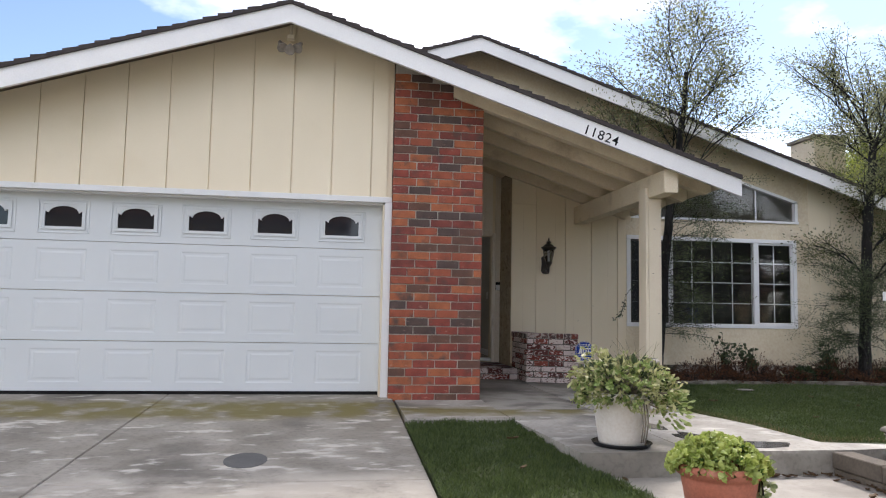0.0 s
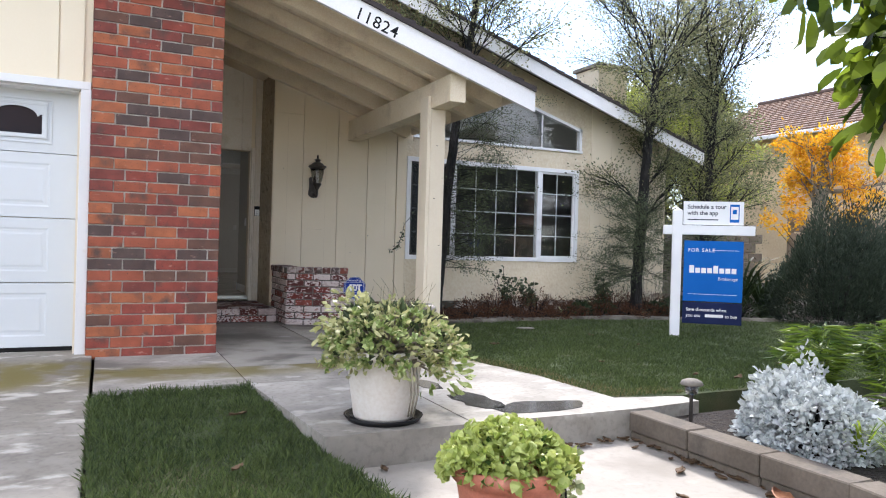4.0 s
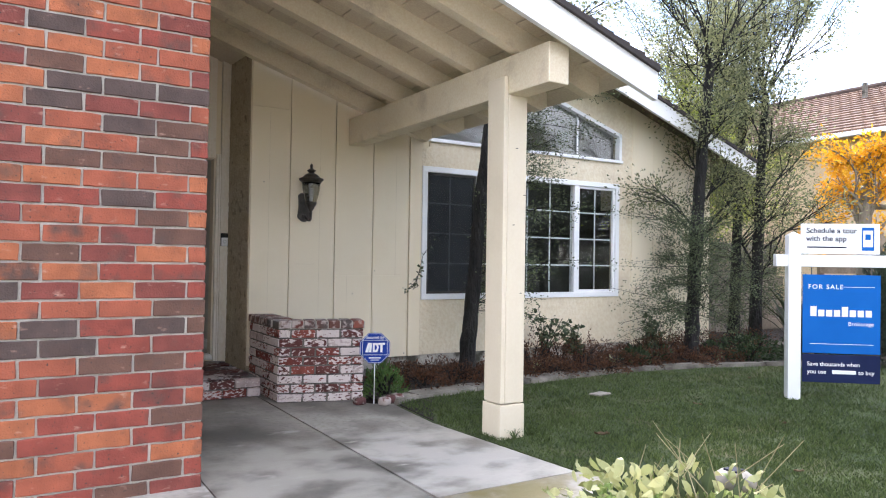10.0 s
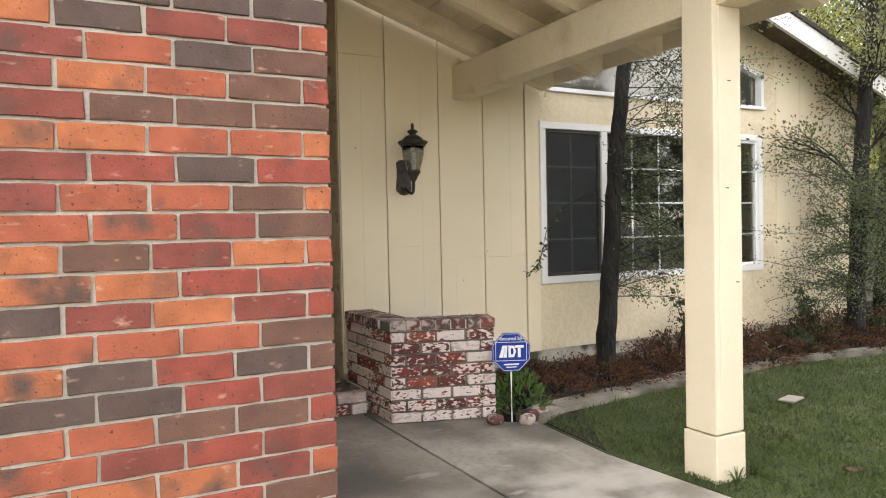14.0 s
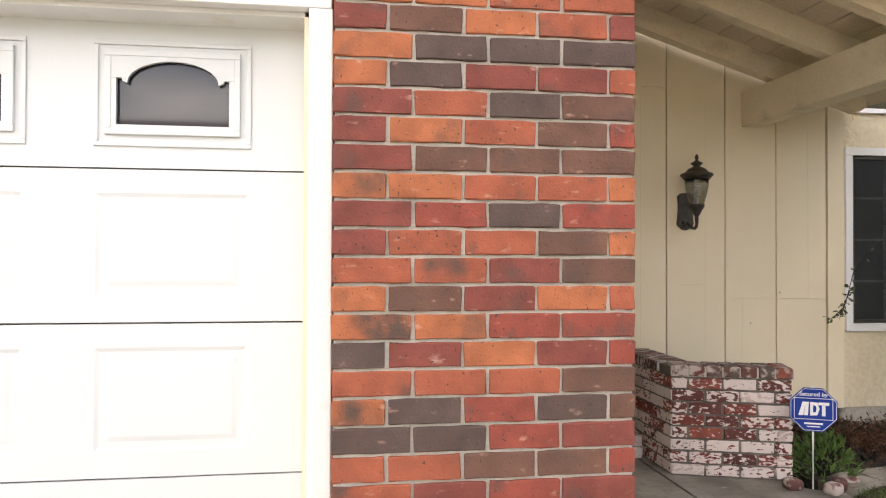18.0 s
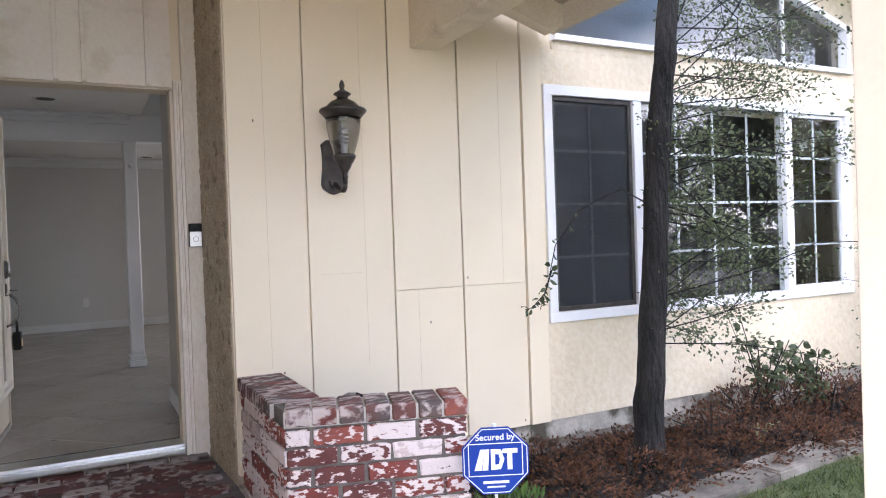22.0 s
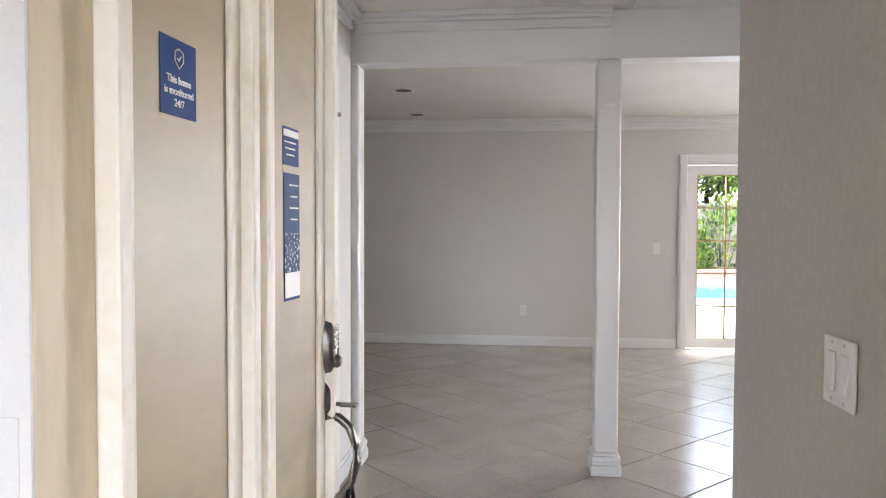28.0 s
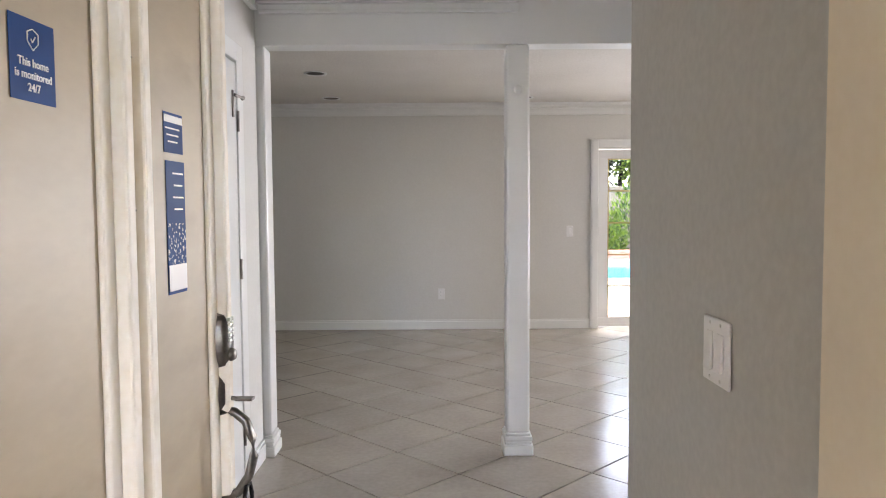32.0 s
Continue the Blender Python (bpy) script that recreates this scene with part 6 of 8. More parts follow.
closet = thing("door_3", "plain white closet door with a flip latch", "door", (0.56, 5.4, FLOOR), kind="structure")
part("leaf", box(B(), 0.5605, 0.580, 4.75, 5.93, FLOOR + 0.012, 2.10, 0.003), M_TRIMIN, closet)
bm = B()
for y0, y1, z0, z1 in ((5.94, 6.03, FLOOR, 2.19), (4.66, 4.74, FLOOR, 2.19), (4.741, 5.939, 2.11, 2.19)):
    box(bm, 0.5605, 0.585, y0, y1, z0, z1, 0.004)
part("casing", bm, M_TRIMIN, closet)
bm = B()
box(bm, 0.5805, 0.586, 5.865, 5.885, 1.86, 1.975, 0.002)
tube(bm, [(0.590, 5.875, 1.955), (0.605, 5.93, 1.952), (0.605, 5.95, 1.952)], [0.007, 0.006, 0.011], 8)
part("flip_latch", bm, M_NICKEL, closet, "nickel flip latch")
for z in (0.45, 1.2, 1.85):
    bm = B()
    tube(bm, [(0.587, 5.935, z - 0.045), (0.587, 5.935, z + 0.045)], 0.006, 8)
    part("hinge", bm, M_NICKEL, closet)

# ---- plants ----
L_OLIVE = leafy("small_grey_green_leaves", (0.07, 0.085, 0.042), (0.34, 0.34, 0.165), 0.45, 0.6)
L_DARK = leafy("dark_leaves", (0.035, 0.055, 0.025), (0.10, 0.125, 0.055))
L_SPRAY = leafy("dull_green_spray_leaves", (0.045, 0.065, 0.032), (0.19, 0.22, 0.11), 0.45, 0.4)
L_BIG = leafy("broad_glossy_leaves", (0.014, 0.034, 0.008), (0.24, 0.32, 0.028), 0.35, 0.6)
L_YELLOW = leafy("orange_yellow_leaves", (0.72, 0.34, 0.008), (0.92, 0.60, 0.04), 0.5, 0.4)
# the next tones put sunlight into the leaf colour
L_SUNTONE = leafy("sun_toned_lime_leaves", (0.16, 0.22, 0.03), (0.52, 0.54, 0.13), 0.5, 0.6)
L_JUNIPER = leafy("juniper_sprays", (0.018, 0.030, 0.018), (0.062, 0.085, 0.052), 0.6, 0.2)
L_HEDGE = leafy("hedge_leaves", (0.013, 0.027, 0.009), (0.045, 0.072, 0.022), 0.6, 0.25)
L_SILVER = leafy("silver_leaves", (0.36, 0.39, 0.38), (0.72, 0.74, 0.72), 0.8, 0.15)
L_PALM = leafy("feathery_green_leaves", (0.03, 0.075, 0.015), (0.24, 0.34, 0.04), 0.4, 0.5)
L_STRAP = leafy("lime_strap_leaves", (0.12, 0.22, 0.02), (0.36, 0.45, 0.05), 0.4, 0.5)
L_PALE = leafy("pale_green_leaves", (0.20, 0.25, 0.10), (0.40, 0.42, 0.24), 0.6, 0.3)
L_SUCC = leafy("succulent_leaves", (0.17, 0.25, 0.06), (0.40, 0.46, 0.17), 0.45, 0.3)
L_YELLOWGREEN = leafy("pale_yellow_green_leaves", (0.26, 0.28, 0.10), (0.52, 0.50, 0.25), 0.5, 0.35)
L_SUCC2 = leafy("lime_rosette_leaves", (0.26, 0.33, 0.06), (0.48, 0.52, 0.16), 0.45, 0.3)
L_RED = leafy("red_brown_leaves", (0.018, 0.011, 0.007), (0.17, 0.070, 0.030), 0.7, 0.2)
L_GRASS = leafy("grass_blades", (0.035, 0.06, 0.014), (0.12, 0.16, 0.045), 0.6, 0.35)
L_DRY = leafy("dry_leaves", (0.07, 0.04, 0.02), (0.22, 0.13, 0.06), 0.8, 0.15)
L_STRAWGRASS = leafy("dry_grass_blades", (0.16, 0.12, 0.05), (0.30, 0.25, 0.13), 0.7, 0.3)
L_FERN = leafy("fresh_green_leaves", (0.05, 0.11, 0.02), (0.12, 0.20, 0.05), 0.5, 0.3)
M_BARK = surf("bark", (0.006, 0.0055, 0.005), (0.027, 0.024, 0.021), 14, 0.95, 1.0, 34, dist=0.03, stretch=(1, 1, 0.28), ridge=(0.35, 0.62))
M_BARKPALE = surf("pale_bark", (0.20, 0.17, 0.13), (0.30, 0.26, 0.20), 9, 0.95, 0.8, 30, dist=0.02, stretch=(1, 1, 0.3))
M_TERRA = surf("terracotta", (0.46, 0.15, 0.09), (0.54, 0.19, 0.12), 4, 0.7, 0.15, 60, stain=(0.58, 0.30, 0.22), stain_scale=5, stain_lo=0.6, stain_hi=0.8)
M_RUST = surf("rusty_leaf", (0.22, 0.075, 0.025), (0.32, 0.13, 0.05), 20, 0.7, 0.2, 60)
M_POTWHITE = surf("cream_glazed_pot", (0.68, 0.62, 0.55), (0.74, 0.69, 0.62), 4, 0.45, 0.1, 50, stain=(0.45, 0.38, 0.30), stain_scale=3, stain_lo=0.62, stain_hi=0.85)


def leaf_mesh(name, at, way, length, width, material, seed=1, fold=0.25, blunt=False):
    """Many separate leaves: each a folded blade from its foot along its way, pointed or blunt."""
    r = np.random.RandomState(seed)
    at, way = np.asarray(at, float), np.asarray(way, float)
    n = len(at)
    way = way / np.maximum(np.linalg.norm(way, axis=1, keepdims=True), 1e-6)
    side = np.cross(way, r.normal(size=(n, 3)))
    side /= np.maximum(np.linalg.norm(side, axis=1, keepdims=True), 1e-6)
    up = np.cross(side, way)
    ln = (np.broadcast_to(length, n) * r.uniform(0.7, 1.3, n))[:, None]
    wd = (np.broadcast_to(width, n) * r.uniform(0.75, 1.25, n))[:, None]
    mid = at + way * ln * 0.5
    if blunt:
        lift, rows = up * wd * fold, [at]
        for t, w, h in ((0.25, 0.36, 0.7), (0.55, 0.5, 1.0), (0.82, 0.36, 0.7)):
            rows += [at + way * ln * t + side * wd * w + lift * h, at + way * ln * t - side * wd * w + lift * h]
        rows.append(at + way * ln - up * ln * 0.12)
        v = np.stack(rows, 1).reshape(-1, 3)
        f = np.arange(8 * n).reshape(n, 8)
        return data_mesh(name, v.tolist(), np.concatenate([f[:, [1, 3, 4, 2]], f[:, [3, 5, 6, 4]]]).tolist() + f[:, [0, 1, 2]].tolist() + f[:, [5, 7, 6]].tolist(), material)
    v = np.stack([at, mid + side * wd / 2 + up * wd * fold, at + way * ln - up * ln * 0.08, mid - side * wd / 2 + up * wd * fold], 1).reshape(-1, 3)
    f = np.arange(4 * n).reshape(n, 4)
    me = bpy.data.meshes.new(name)
    me.from_pydata(v.tolist(), [], np.concatenate([f[:, [0, 1, 2]], f[:, [0, 2, 3]]]).tolist())
    me.materials.append(material)
    me.update()
    return me


def leaf_part(parent, name, at, way, length, width, material, seed=1, fold=0.25, label="", blunt=False):
    at = np.asarray(at, float) - np.array(parent.location)
    ob = new(name, leaf_mesh(name, at, way, length, width, material, seed, fold, blunt))
    ob.parent, ob["kind"] = parent, "stuff"
    if label:
        ob["label"] = label
    return ob


def grow(segs, tips, p, d, length, radius, depth, r, droop, spread, kids):
    """Limbs as bent segments that fork; the thin ends are kept as places for leaves."""
    pts, q = [p.copy()], d.copy()
    for k in range(4):
        q = (q + Vector((r.gauss(0, 0.10), r.gauss(0, 0.10), r.gauss(0, 0.06) - droop * (1 if depth == 0 else 0.25)))).normalized()
        pts.append(pts[-1] + q * length / 4)
    segs.append((pts, radius, radius * (0.62 if depth else 0.25)))
    if depth <= 1:
        tips.extend((a.lerp(b, t), (b - a).normalized()) for a, b in zip(pts, pts[1:]) for t in (0.2, 0.6, 1.0))
    if depth == 0:
        return
    for k in range(kids):
        t = r.uniform(0.35, 1.0) if k else 1.0
        i = min(3, int(t * 4))
        side = Vector((r.gauss(0, 1), r.gauss(0, 1), r.gauss(0, 0.5)))
        nd = (q + side.normalized() * spread * r.uniform(0.6, 1.2)).normalized()
        grow(segs, tips, pts[i].lerp(pts[i + 1], t * 4 - i if t < 1 else 1.0), nd, length * r.uniform(0.55, 0.85), radius * 0.6, depth - 1, r, droop, spread, kids)


def tree(name, label, spine, radius, limbs, first, limb_len, leaf, material, per_tip, bark, seed, droop=0.03, spread=0.7, depth=2, kids=3, away=0.05, low=0, low_len=0.6, low_from=0.12, group="", reach=(1, 1), taper=0.75, steep=(0.5, 1.3), lean=0.25, twig=0.32, hang=0.0, crest=0, crest_len=1.6):
    """A tree on a spine of points: a tapered trunk, limbs from the height first upward, and a loose crown of leaves."""
    r = random.Random(seed)
    t = thing(name, label, "tree", spine[0], group)
    spine = [Vector(p) for p in spine]
    n = len(spine)
    knots = random.Random(seed + 500)
    fine, girth = [], []
    for k in range(5 * (n - 1) + 1):
        i, f = min(n - 2, k // 5), k / 5 - min(n - 2, k // 5)
        fine.append(spine[i].lerp(spine[i + 1], f) + Vector((knots.gauss(0, 0.05), knots.gauss(0, 0.05), 0)) * radius)
        girth.append(radius * (1 - taper * k / (5 * (n - 1)) + (0.25 if k == 0 else 0.1 if k == 1 else 0)) * knots.uniform(0.97, 1.04))
    bm = B()
    rings = [[bm.verts.new(p + Vector((math.cos(a * math.pi / 6), math.sin(a * math.pi / 6), 0)) * g * knots.uniform(0.96, 1.04)) for a in range(12)] for p, g in zip(fine, girth)]
    for lower, upper in zip(rings, rings[1:]):
        for a in range(12):
            bm.faces.new((lower[a], lower[(a + 1) % 12], upper[(a + 1) % 12], upper[a]))
    bm.faces.new(rings[0][::-1])
    bm.faces.new(rings[-1])
    part("trunk", bm, bark, t, smooth=True)
    segs, tips = [], []

    def on(s):
        i = min(n - 2, int(s * (n - 1)))
        return spine[i].lerp(spine[i + 1], s * (n - 1) - i)

    for k in range(limbs):
        s = first + (1 - first) * (k + 0.5) / limbs
        a = k * 2.4 + r.uniform(-0.4, 0.4)
        d = Vector((math.cos(a) * reach[0], math.sin(a) * reach[1], r.uniform(*steep))).normalized()
        grow(segs, tips, on(s), d, limb_len * r.uniform(0.7, 1.1) * (1.1 - 0.45 * s), radius * twig * (1.15 - 0.6 * s), depth, r, droop, spread, kids)
    main = len(tips)
    # thin boughs that fan out of the cut head of the trunk
    for k in range(crest):
        a = k * 2.4 + 0.5
        d = Vector((math.cos(a), math.sin(a), r.uniform(0.9, 2.6))).normalized()
        grow(segs, tips, on(r.uniform(0.93, 1.0)), d, crest_len * r.uniform(0.75, 1.25), radius * 0.17, 2, r, -0.01, 0.55, 4)
    high = len(tips)
    for k in range(low):
        a = r.uniform(0, 6.3)
        d = Vector((math.cos(a) + lean, math.sin(a) * 0.6 - 0.1, r.uniform(-0.3, 0.8))).normalized()
        grow(segs, tips, on(r.uniform(low_from, first + 0.1)), d, low_len * r.uniform(0.4, 1.3), 0.0045, 1, r, droop + 0.04, spread, 3)
    bm = B()
    for pts, r0, r1 in segs:
        tube(bm, pts, [r0 + (r1 - r0) * i / 4 for i in range(5)], 5 if r0 < 0.02 else 7, False)
    part("branchwork", bm, bark, t, smooth=True)
    at, way = [], []
    for p, d in tips[:main]:
        for _ in range(per_tip):
            off = Vector((r.gauss(0, 1), r.gauss(0, 1), r.gauss(0, 0.8)))
            at.append(p + off * away)
            way.append(d * 0.5 + off.normalized() + Vector((0, 0, -droop * 6 - hang)))
    leaf_part(t, "crown", at, way, leaf[0], leaf[1], material, seed, blunt=0.1 < leaf[0] < 0.127)
    if crest:
        at, way = [], []
        for p, d in tips[main:high]:
            for _ in range(3):
                off = Vector((r.gauss(0, 1), r.gauss(0, 1), r.gauss(0, 0.8)))
                at.append(p + off * 0.06)
                way.append(d * 0.6 + off.normalized())
        leaf_part(t, "high_leaves", at, way, leaf[0] * 0.95, leaf[1], L_OLIVE, seed + 2)
    if low:
        at, way = [], []
        for p, d in tips[high:]:
            for _ in range(4):
                off = Vector((r.gauss(0, 1), r.gauss(0, 1), r.gauss(0, 0.8)))
                at.append(p + off * 0.035)
                way.append(d * 0.6 + off.normalized())
        leaf_part(t, "low_sprays", at, way, 0.025, 0.015, L_SPRAY, seed + 1)
    return t


tree("slim_tree", "slim dark-trunked tree with sparse small leaves in the bed", [(4.15, 2.20, -0.02), (4.16, 2.20, 0.35), (4.22, 2.20, 0.85), (4.255, 2.19, 1.5), (4.315, 2.18, 2.1), (4.36, 2.14, 2.7), (4.44, 2.08, 3.3), (4.52, 2.03, 4.0), (4.55, 2.0, 4.6)], 0.088, 17, 0.60, 1.25, (0.045, 0.023), L_OLIVE, 3, M_BARK, 11, droop=0.0, depth=2, kids=4, away=0.12, low=60, low_len=0.68, low_from=0.20, group="front garden trees", taper=0.6, steep=(0.35, 1.9), spread=0.7, lean=1.15, twig=0.21)
tree("slim_tree", "slim grey-trunked tree with sparse small leaves by the house corner", [(7.55, 2.18, -0.02), (7.56, 2.18, 0.6), (7.60, 2.16, 1.5), (7.64, 2.14, 2.5), (7.70, 2.1, 3.2), (7.74, 2.08, 3.75)], 0.095, 12, 0.34, 0.62, (0.042, 0.022), L_OLIVE, 3, M_BARK, 12, droop=0.01, depth=2, kids=4, away=0.13, low=88, low_len=0.74, low_from=0.16, group="front garden trees", taper=0.45, steep=(0.5, 2.0), lean=-0.35, twig=0.21, crest=10, crest_len=1.0)
for i, (x, y, h, rr) in enumerate(((9.05, 2.35, 3.6, 0.09), (9.9, 3.3, 4.2, 0.09), (8.95, 3.6, 3.7, 0.07))):
    tree("slim_tree", "dense dark leaning garden tree beside the block wall", [(x, y, -0.03), (x + 0.05, y, 0.9), (x + 0.02, y - 0.05, h * 0.5), (x + 0.15, y, h * 0.75), (x + 0.22, y, h)], rr, 13, 0.22, 0.80, (0.046, 0.022), L_OLIVE if i != 2 else L_SUNTONE, 3, M_BARK, 21 + i, droop=0.02, depth=2, kids=4, away=0.13, low=24, group="front garden trees", steep=(0.5, 1.8), twig=0.21, taper=0.5, crest=9, crest_len=0.95)
yellow = tree("yellow_tree", "small pale-trunked tree with bright orange-yellow autumn leaves", [(12.0, 2.4, -0.03), (12.02, 2.4, 0.9), (12.0, 2.42, 1.8), (12.06, 2.4, 2.5), (12.05, 2.4, 3.0)], 0.14, 16, 0.40, 0.50, (0.07, 0.045), L_YELLOW, 1, M_BARKPALE, 31, droop=0.02, depth=2, away=0.08, reach=(0.55, 1.0), steep=(0.7, 2.6), spread=0.45, taper=0.5)
# two hanging lobes of leaves beside the trunk
r = random.Random(36)
at, way = [], []
for off, zc, tall, n in ((-0.48, 2.3, 0.85, 1700), (0.50, 2.25, 0.72, 1500)):
    knots = [(r.gauss(0, 0.13), r.gauss(0, 0.16), r.uniform(-1, 1)) for _ in range(26)]
    for k in range(n):
        kx, ky, kz = r.choice(knots)
        at.append((12.1 + 0.47 * off + kx + r.gauss(0, 0.07), 2.4 - 0.88 * off * (1 - 0.25 * kz) + ky + r.gauss(0, 0.07), zc + kz * tall + r.gauss(0, 0.08)))
        way.append((r.gauss(0, 1), r.gauss(0, 1), r.gauss(-0.5, 0.6)))
leaf_part(yellow, "hanging_leaves", at, way, 0.07, 0.045, L_YELLOW, 37)
r = random.Random(35)
bough = [Vector(p) for p in ((12.0, 2.42, 2.16), (12.18, 2.1, 2.14), (12.36, 1.78, 2.22), (12.5, 1.5, 2.27))]
part("bare_bough", tube(B(), bough, [0.05, 0.042, 0.034, 0.02], 8), M_BARKPALE, yellow, "bare pale side bough", smooth=True)
bm = B()
for k in range(26):
    a = bough[1 + k % 2].lerp(bough[2 + k % 2], r.random())
    d = Vector((r.gauss(0.1, 0.5), r.gauss(-0.2, 0.5), r.uniform(0.4, 1.2))).normalized()
    n = r.uniform(0.12, 0.34)
    tube(bm, [a, a + d * n * 0.5, a + (d + Vector((r.gauss(0, 0.3), r.gauss(0, 0.3), 0.2))) * n], [0.007, 0.005, 0.002], 4, False)
part("bare_twigs", bm, M_RUST, yellow, "reddish bare twigs")
# big-leaved tree over the planter: its boughs hang towards the walk
broad = tree("broad_leaf_tree", "broad-leaved evergreen tree overhanging the planter", [(4.21, -5.35, -0.14), (4.20, -5.33, 0.5), (4.17, -5.3, 1.0), (4.12, -5.25, 1.6), (4.05, -5.2, 2.2), (3.97, -5.15, 2.8), (3.93, -5.1, 3.5)], 0.10, 28, 0.40, 0.86, (0.125, 0.058), L_BIG, 6, M_BARK, 41, droop=0.12, depth=2, away=0.075, spread=0.75, steep=(0.1, 1.0), hang=0.6)
r = random.Random(43)
bm, at, way = B(), [], []
for zs, end in ((2.9, (2.62, -4.45, 2.05)), (2.9, (2.75, -4.30, 2.45)), (2.7, (2.90, -4.72, 1.78)), (2.6, (3.10, -4.48, 1.50)), (2.5, (3.25, -4.82, 1.15)), (2.4, (3.33, -4.72, 0.84)), (2.4, (3.42, -4.95, 1.02)), (3.2, (2.90, -4.60, 2.85)), (3.1, (3.15, -4.35, 3.0)), (2.9, (3.05, -4.55, 2.15)), (2.7, (3.35, -4.60, 1.70)), (2.8, (3.30, -4.95, 2.0))):
    start, tip = Vector((4.0, -5.2, zs)), Vector(end)
    knee = start.lerp(tip, 0.6) + Vector((0, 0, 0.35))
    line = [start.lerp(knee, k / 9).lerp(knee.lerp(tip, k / 9), k / 9) for k in range(10)]
    tube(bm, line, [0.018 - 0.0015 * k for k in range(10)], 6, False)
    for k in range(3, 10):
        for _ in range(15):
            off = Vector((r.gauss(0, 1), r.gauss(0, 1), r.gauss(0, 0.8)))
            at.append(line[k] + off * 0.085)
            way.append((line[k] - line[k - 1]).normalized() * 0.6 + off.normalized() + Vector((0, 0, -1.1)))
part("boughwork", bm, M_BARK, broad, smooth=True)
leaf_part(broad, "bough_leaves", at, way, 0.14, 0.052, L_BIG, 44, blunt=True)


def clump(name, label, at, radius, height, count, leaf, material, seed, category="bush", up=0.6, flat_top=1.0, stems=10, bark=M_BARK, group="", rough=0.25, blunt=False):
    """A bush: stems from one foot and leaves through an uneven dome."""
    r = random.Random(seed)
    c = thing(name, label, category, at, group)
    foot = Vector(at)
    bm = B()
    for k in range(stems):
        a, o = r.uniform(0, 6.3), r.uniform(0.3, 0.9)
        tip = foot + Vector((math.cos(a) * radius * o, math.sin(a) * radius * o, height * r.uniform(0.5, 0.95)))
        tube(bm, [foot + Vector((math.cos(a), math.sin(a), 0)) * radius * 0.12, foot.lerp(tip, 0.5) + Vector((0, 0, height * 0.12)), tip], [0.012, 0.008, 0.003], 5, False)
    part("stemwork", bm, bark, c, smooth=True)
    pts, ways = [], []
    lumps = [(r.uniform(0, 6.3), r.uniform(0.1, 1.5), r.uniform(-rough, rough)) for _ in range(14)]
    while len(pts) < count:
        a, e = r.uniform(0, 6.283), math.asin(r.uniform(0.0, 1.0))
        bulge = 1 + sum(w * max(0, 1 - (abs((a - la + 3.14) % 6.283 - 3.14) + abs(e - le)) / 0.7) for la, le, w in lumps)
        s = r.uniform(0.55, 1.0) ** 0.5 * bulge
        d = Vector((math.cos(a) * math.cos(e) * radius, math.sin(a) * math.cos(e) * radius, math.sin(e) * height * flat_top))
        pts.append(foot + d * s)
        ways.append(d.normalized() * 0.8 + Vector((r.gauss(0, 0.5), r.gauss(0, 0.5), up + r.gauss(0, 0.4))))
    leaf_part(c, "foliage", pts, ways, leaf[0], leaf[1], material, seed, blunt=blunt)
    return c


twig = [(4.26, 2.19, 1.40), (4.10, 2.30, 1.52), (3.92, 2.42, 1.42), (3.79, 2.50, 1.22), (3.745, 2.53, 0.98), (3.70, 2.54, 0.86)]
side_twig = [(3.77, 2.515, 1.08), (3.72, 2.52, 0.95), (3.64, 2.53, 0.875), (3.60, 2.54, 0.868)]
slim = bpy.data.objects["slim_tree"]
base = slim.location.copy()
for pts in (twig, side_twig):
    part("hanging_twig", tube(B(), pts, [0.005 - 0.003 * i / (len(pts) - 1) for i in range(len(pts))], 5), M_BARK, slim, smooth=True)
r = random.Random(77)
at, way = [], []
for a, b in list(zip(twig[2:], twig[3:])) + list(zip(side_twig, side_twig[1:])):
    for k in range(5):
        p = Vector(a).lerp(Vector(b), r.random())
        off = Vector((r.gauss(0, 1), r.gauss(0, 0.6), r.gauss(0, 0.5) - 0.4)).normalized()
        at.append(p + off * 0.006)
        way.append(off)
leaf_part(slim, "twig_leaves", at, way, 0.042, 0.026, L_DARK, 78, blunt=True)
clump("juniper_bush", "large grey-green feathery bush beside the lawn", (10.15, 0.75, -0.04), 1.0, 1.62, 20000, (0.075, 0.017), L_JUNIPER, 51, up=0.5, rough=0.45)
clump("juniper_bush", "large grey-green feathery bush beside the lawn", (11.3, 0.9, -0.04), 0.95, 1.45, 13000, (0.08, 0.018), L_JUNIPER, 52, up=0.5, rough=0.45)
for i, (x, y, rr, h) in enumerate(((12.6, -0.3, 0.95, 1.5), (13.6, -1.4, 1.0, 1.45), (12.9, 1.2, 1.0, 1.6), (14.8, -2.6, 1.1, 1.5))):
    clump("hedge_bush", "dark green leafy hedge bush", (x, y, -0.04), rr, h, 8000, (0.065, 0.038), L_HEDGE, 55 + i, up=0.3, rough=0.4, group="hedge bushes")
clump("silver_bush", "silver-white leafed bush in the raised planter", (3.72, -3.70, -0.12), 0.40, 0.36, 7000, (0.045, 0.026), L_SILVER, 61, up=-0.1, rough=0.5, blunt=True)
clump("silver_bush", "silver-white leafed bush in the raised planter", (4.02, -3.42, -0.12), 0.26, 0.38, 2600, (0.045, 0.026), L_SILVER, 62, up=-0.1, rough=0.5, blunt=True)
clump("pale_bush", "low pale green shrub in the raised planter", (4.25, -4.75, -0.12), 0.42, 0.34, 2800, (0.032, 0.02), L_PALE, 63)
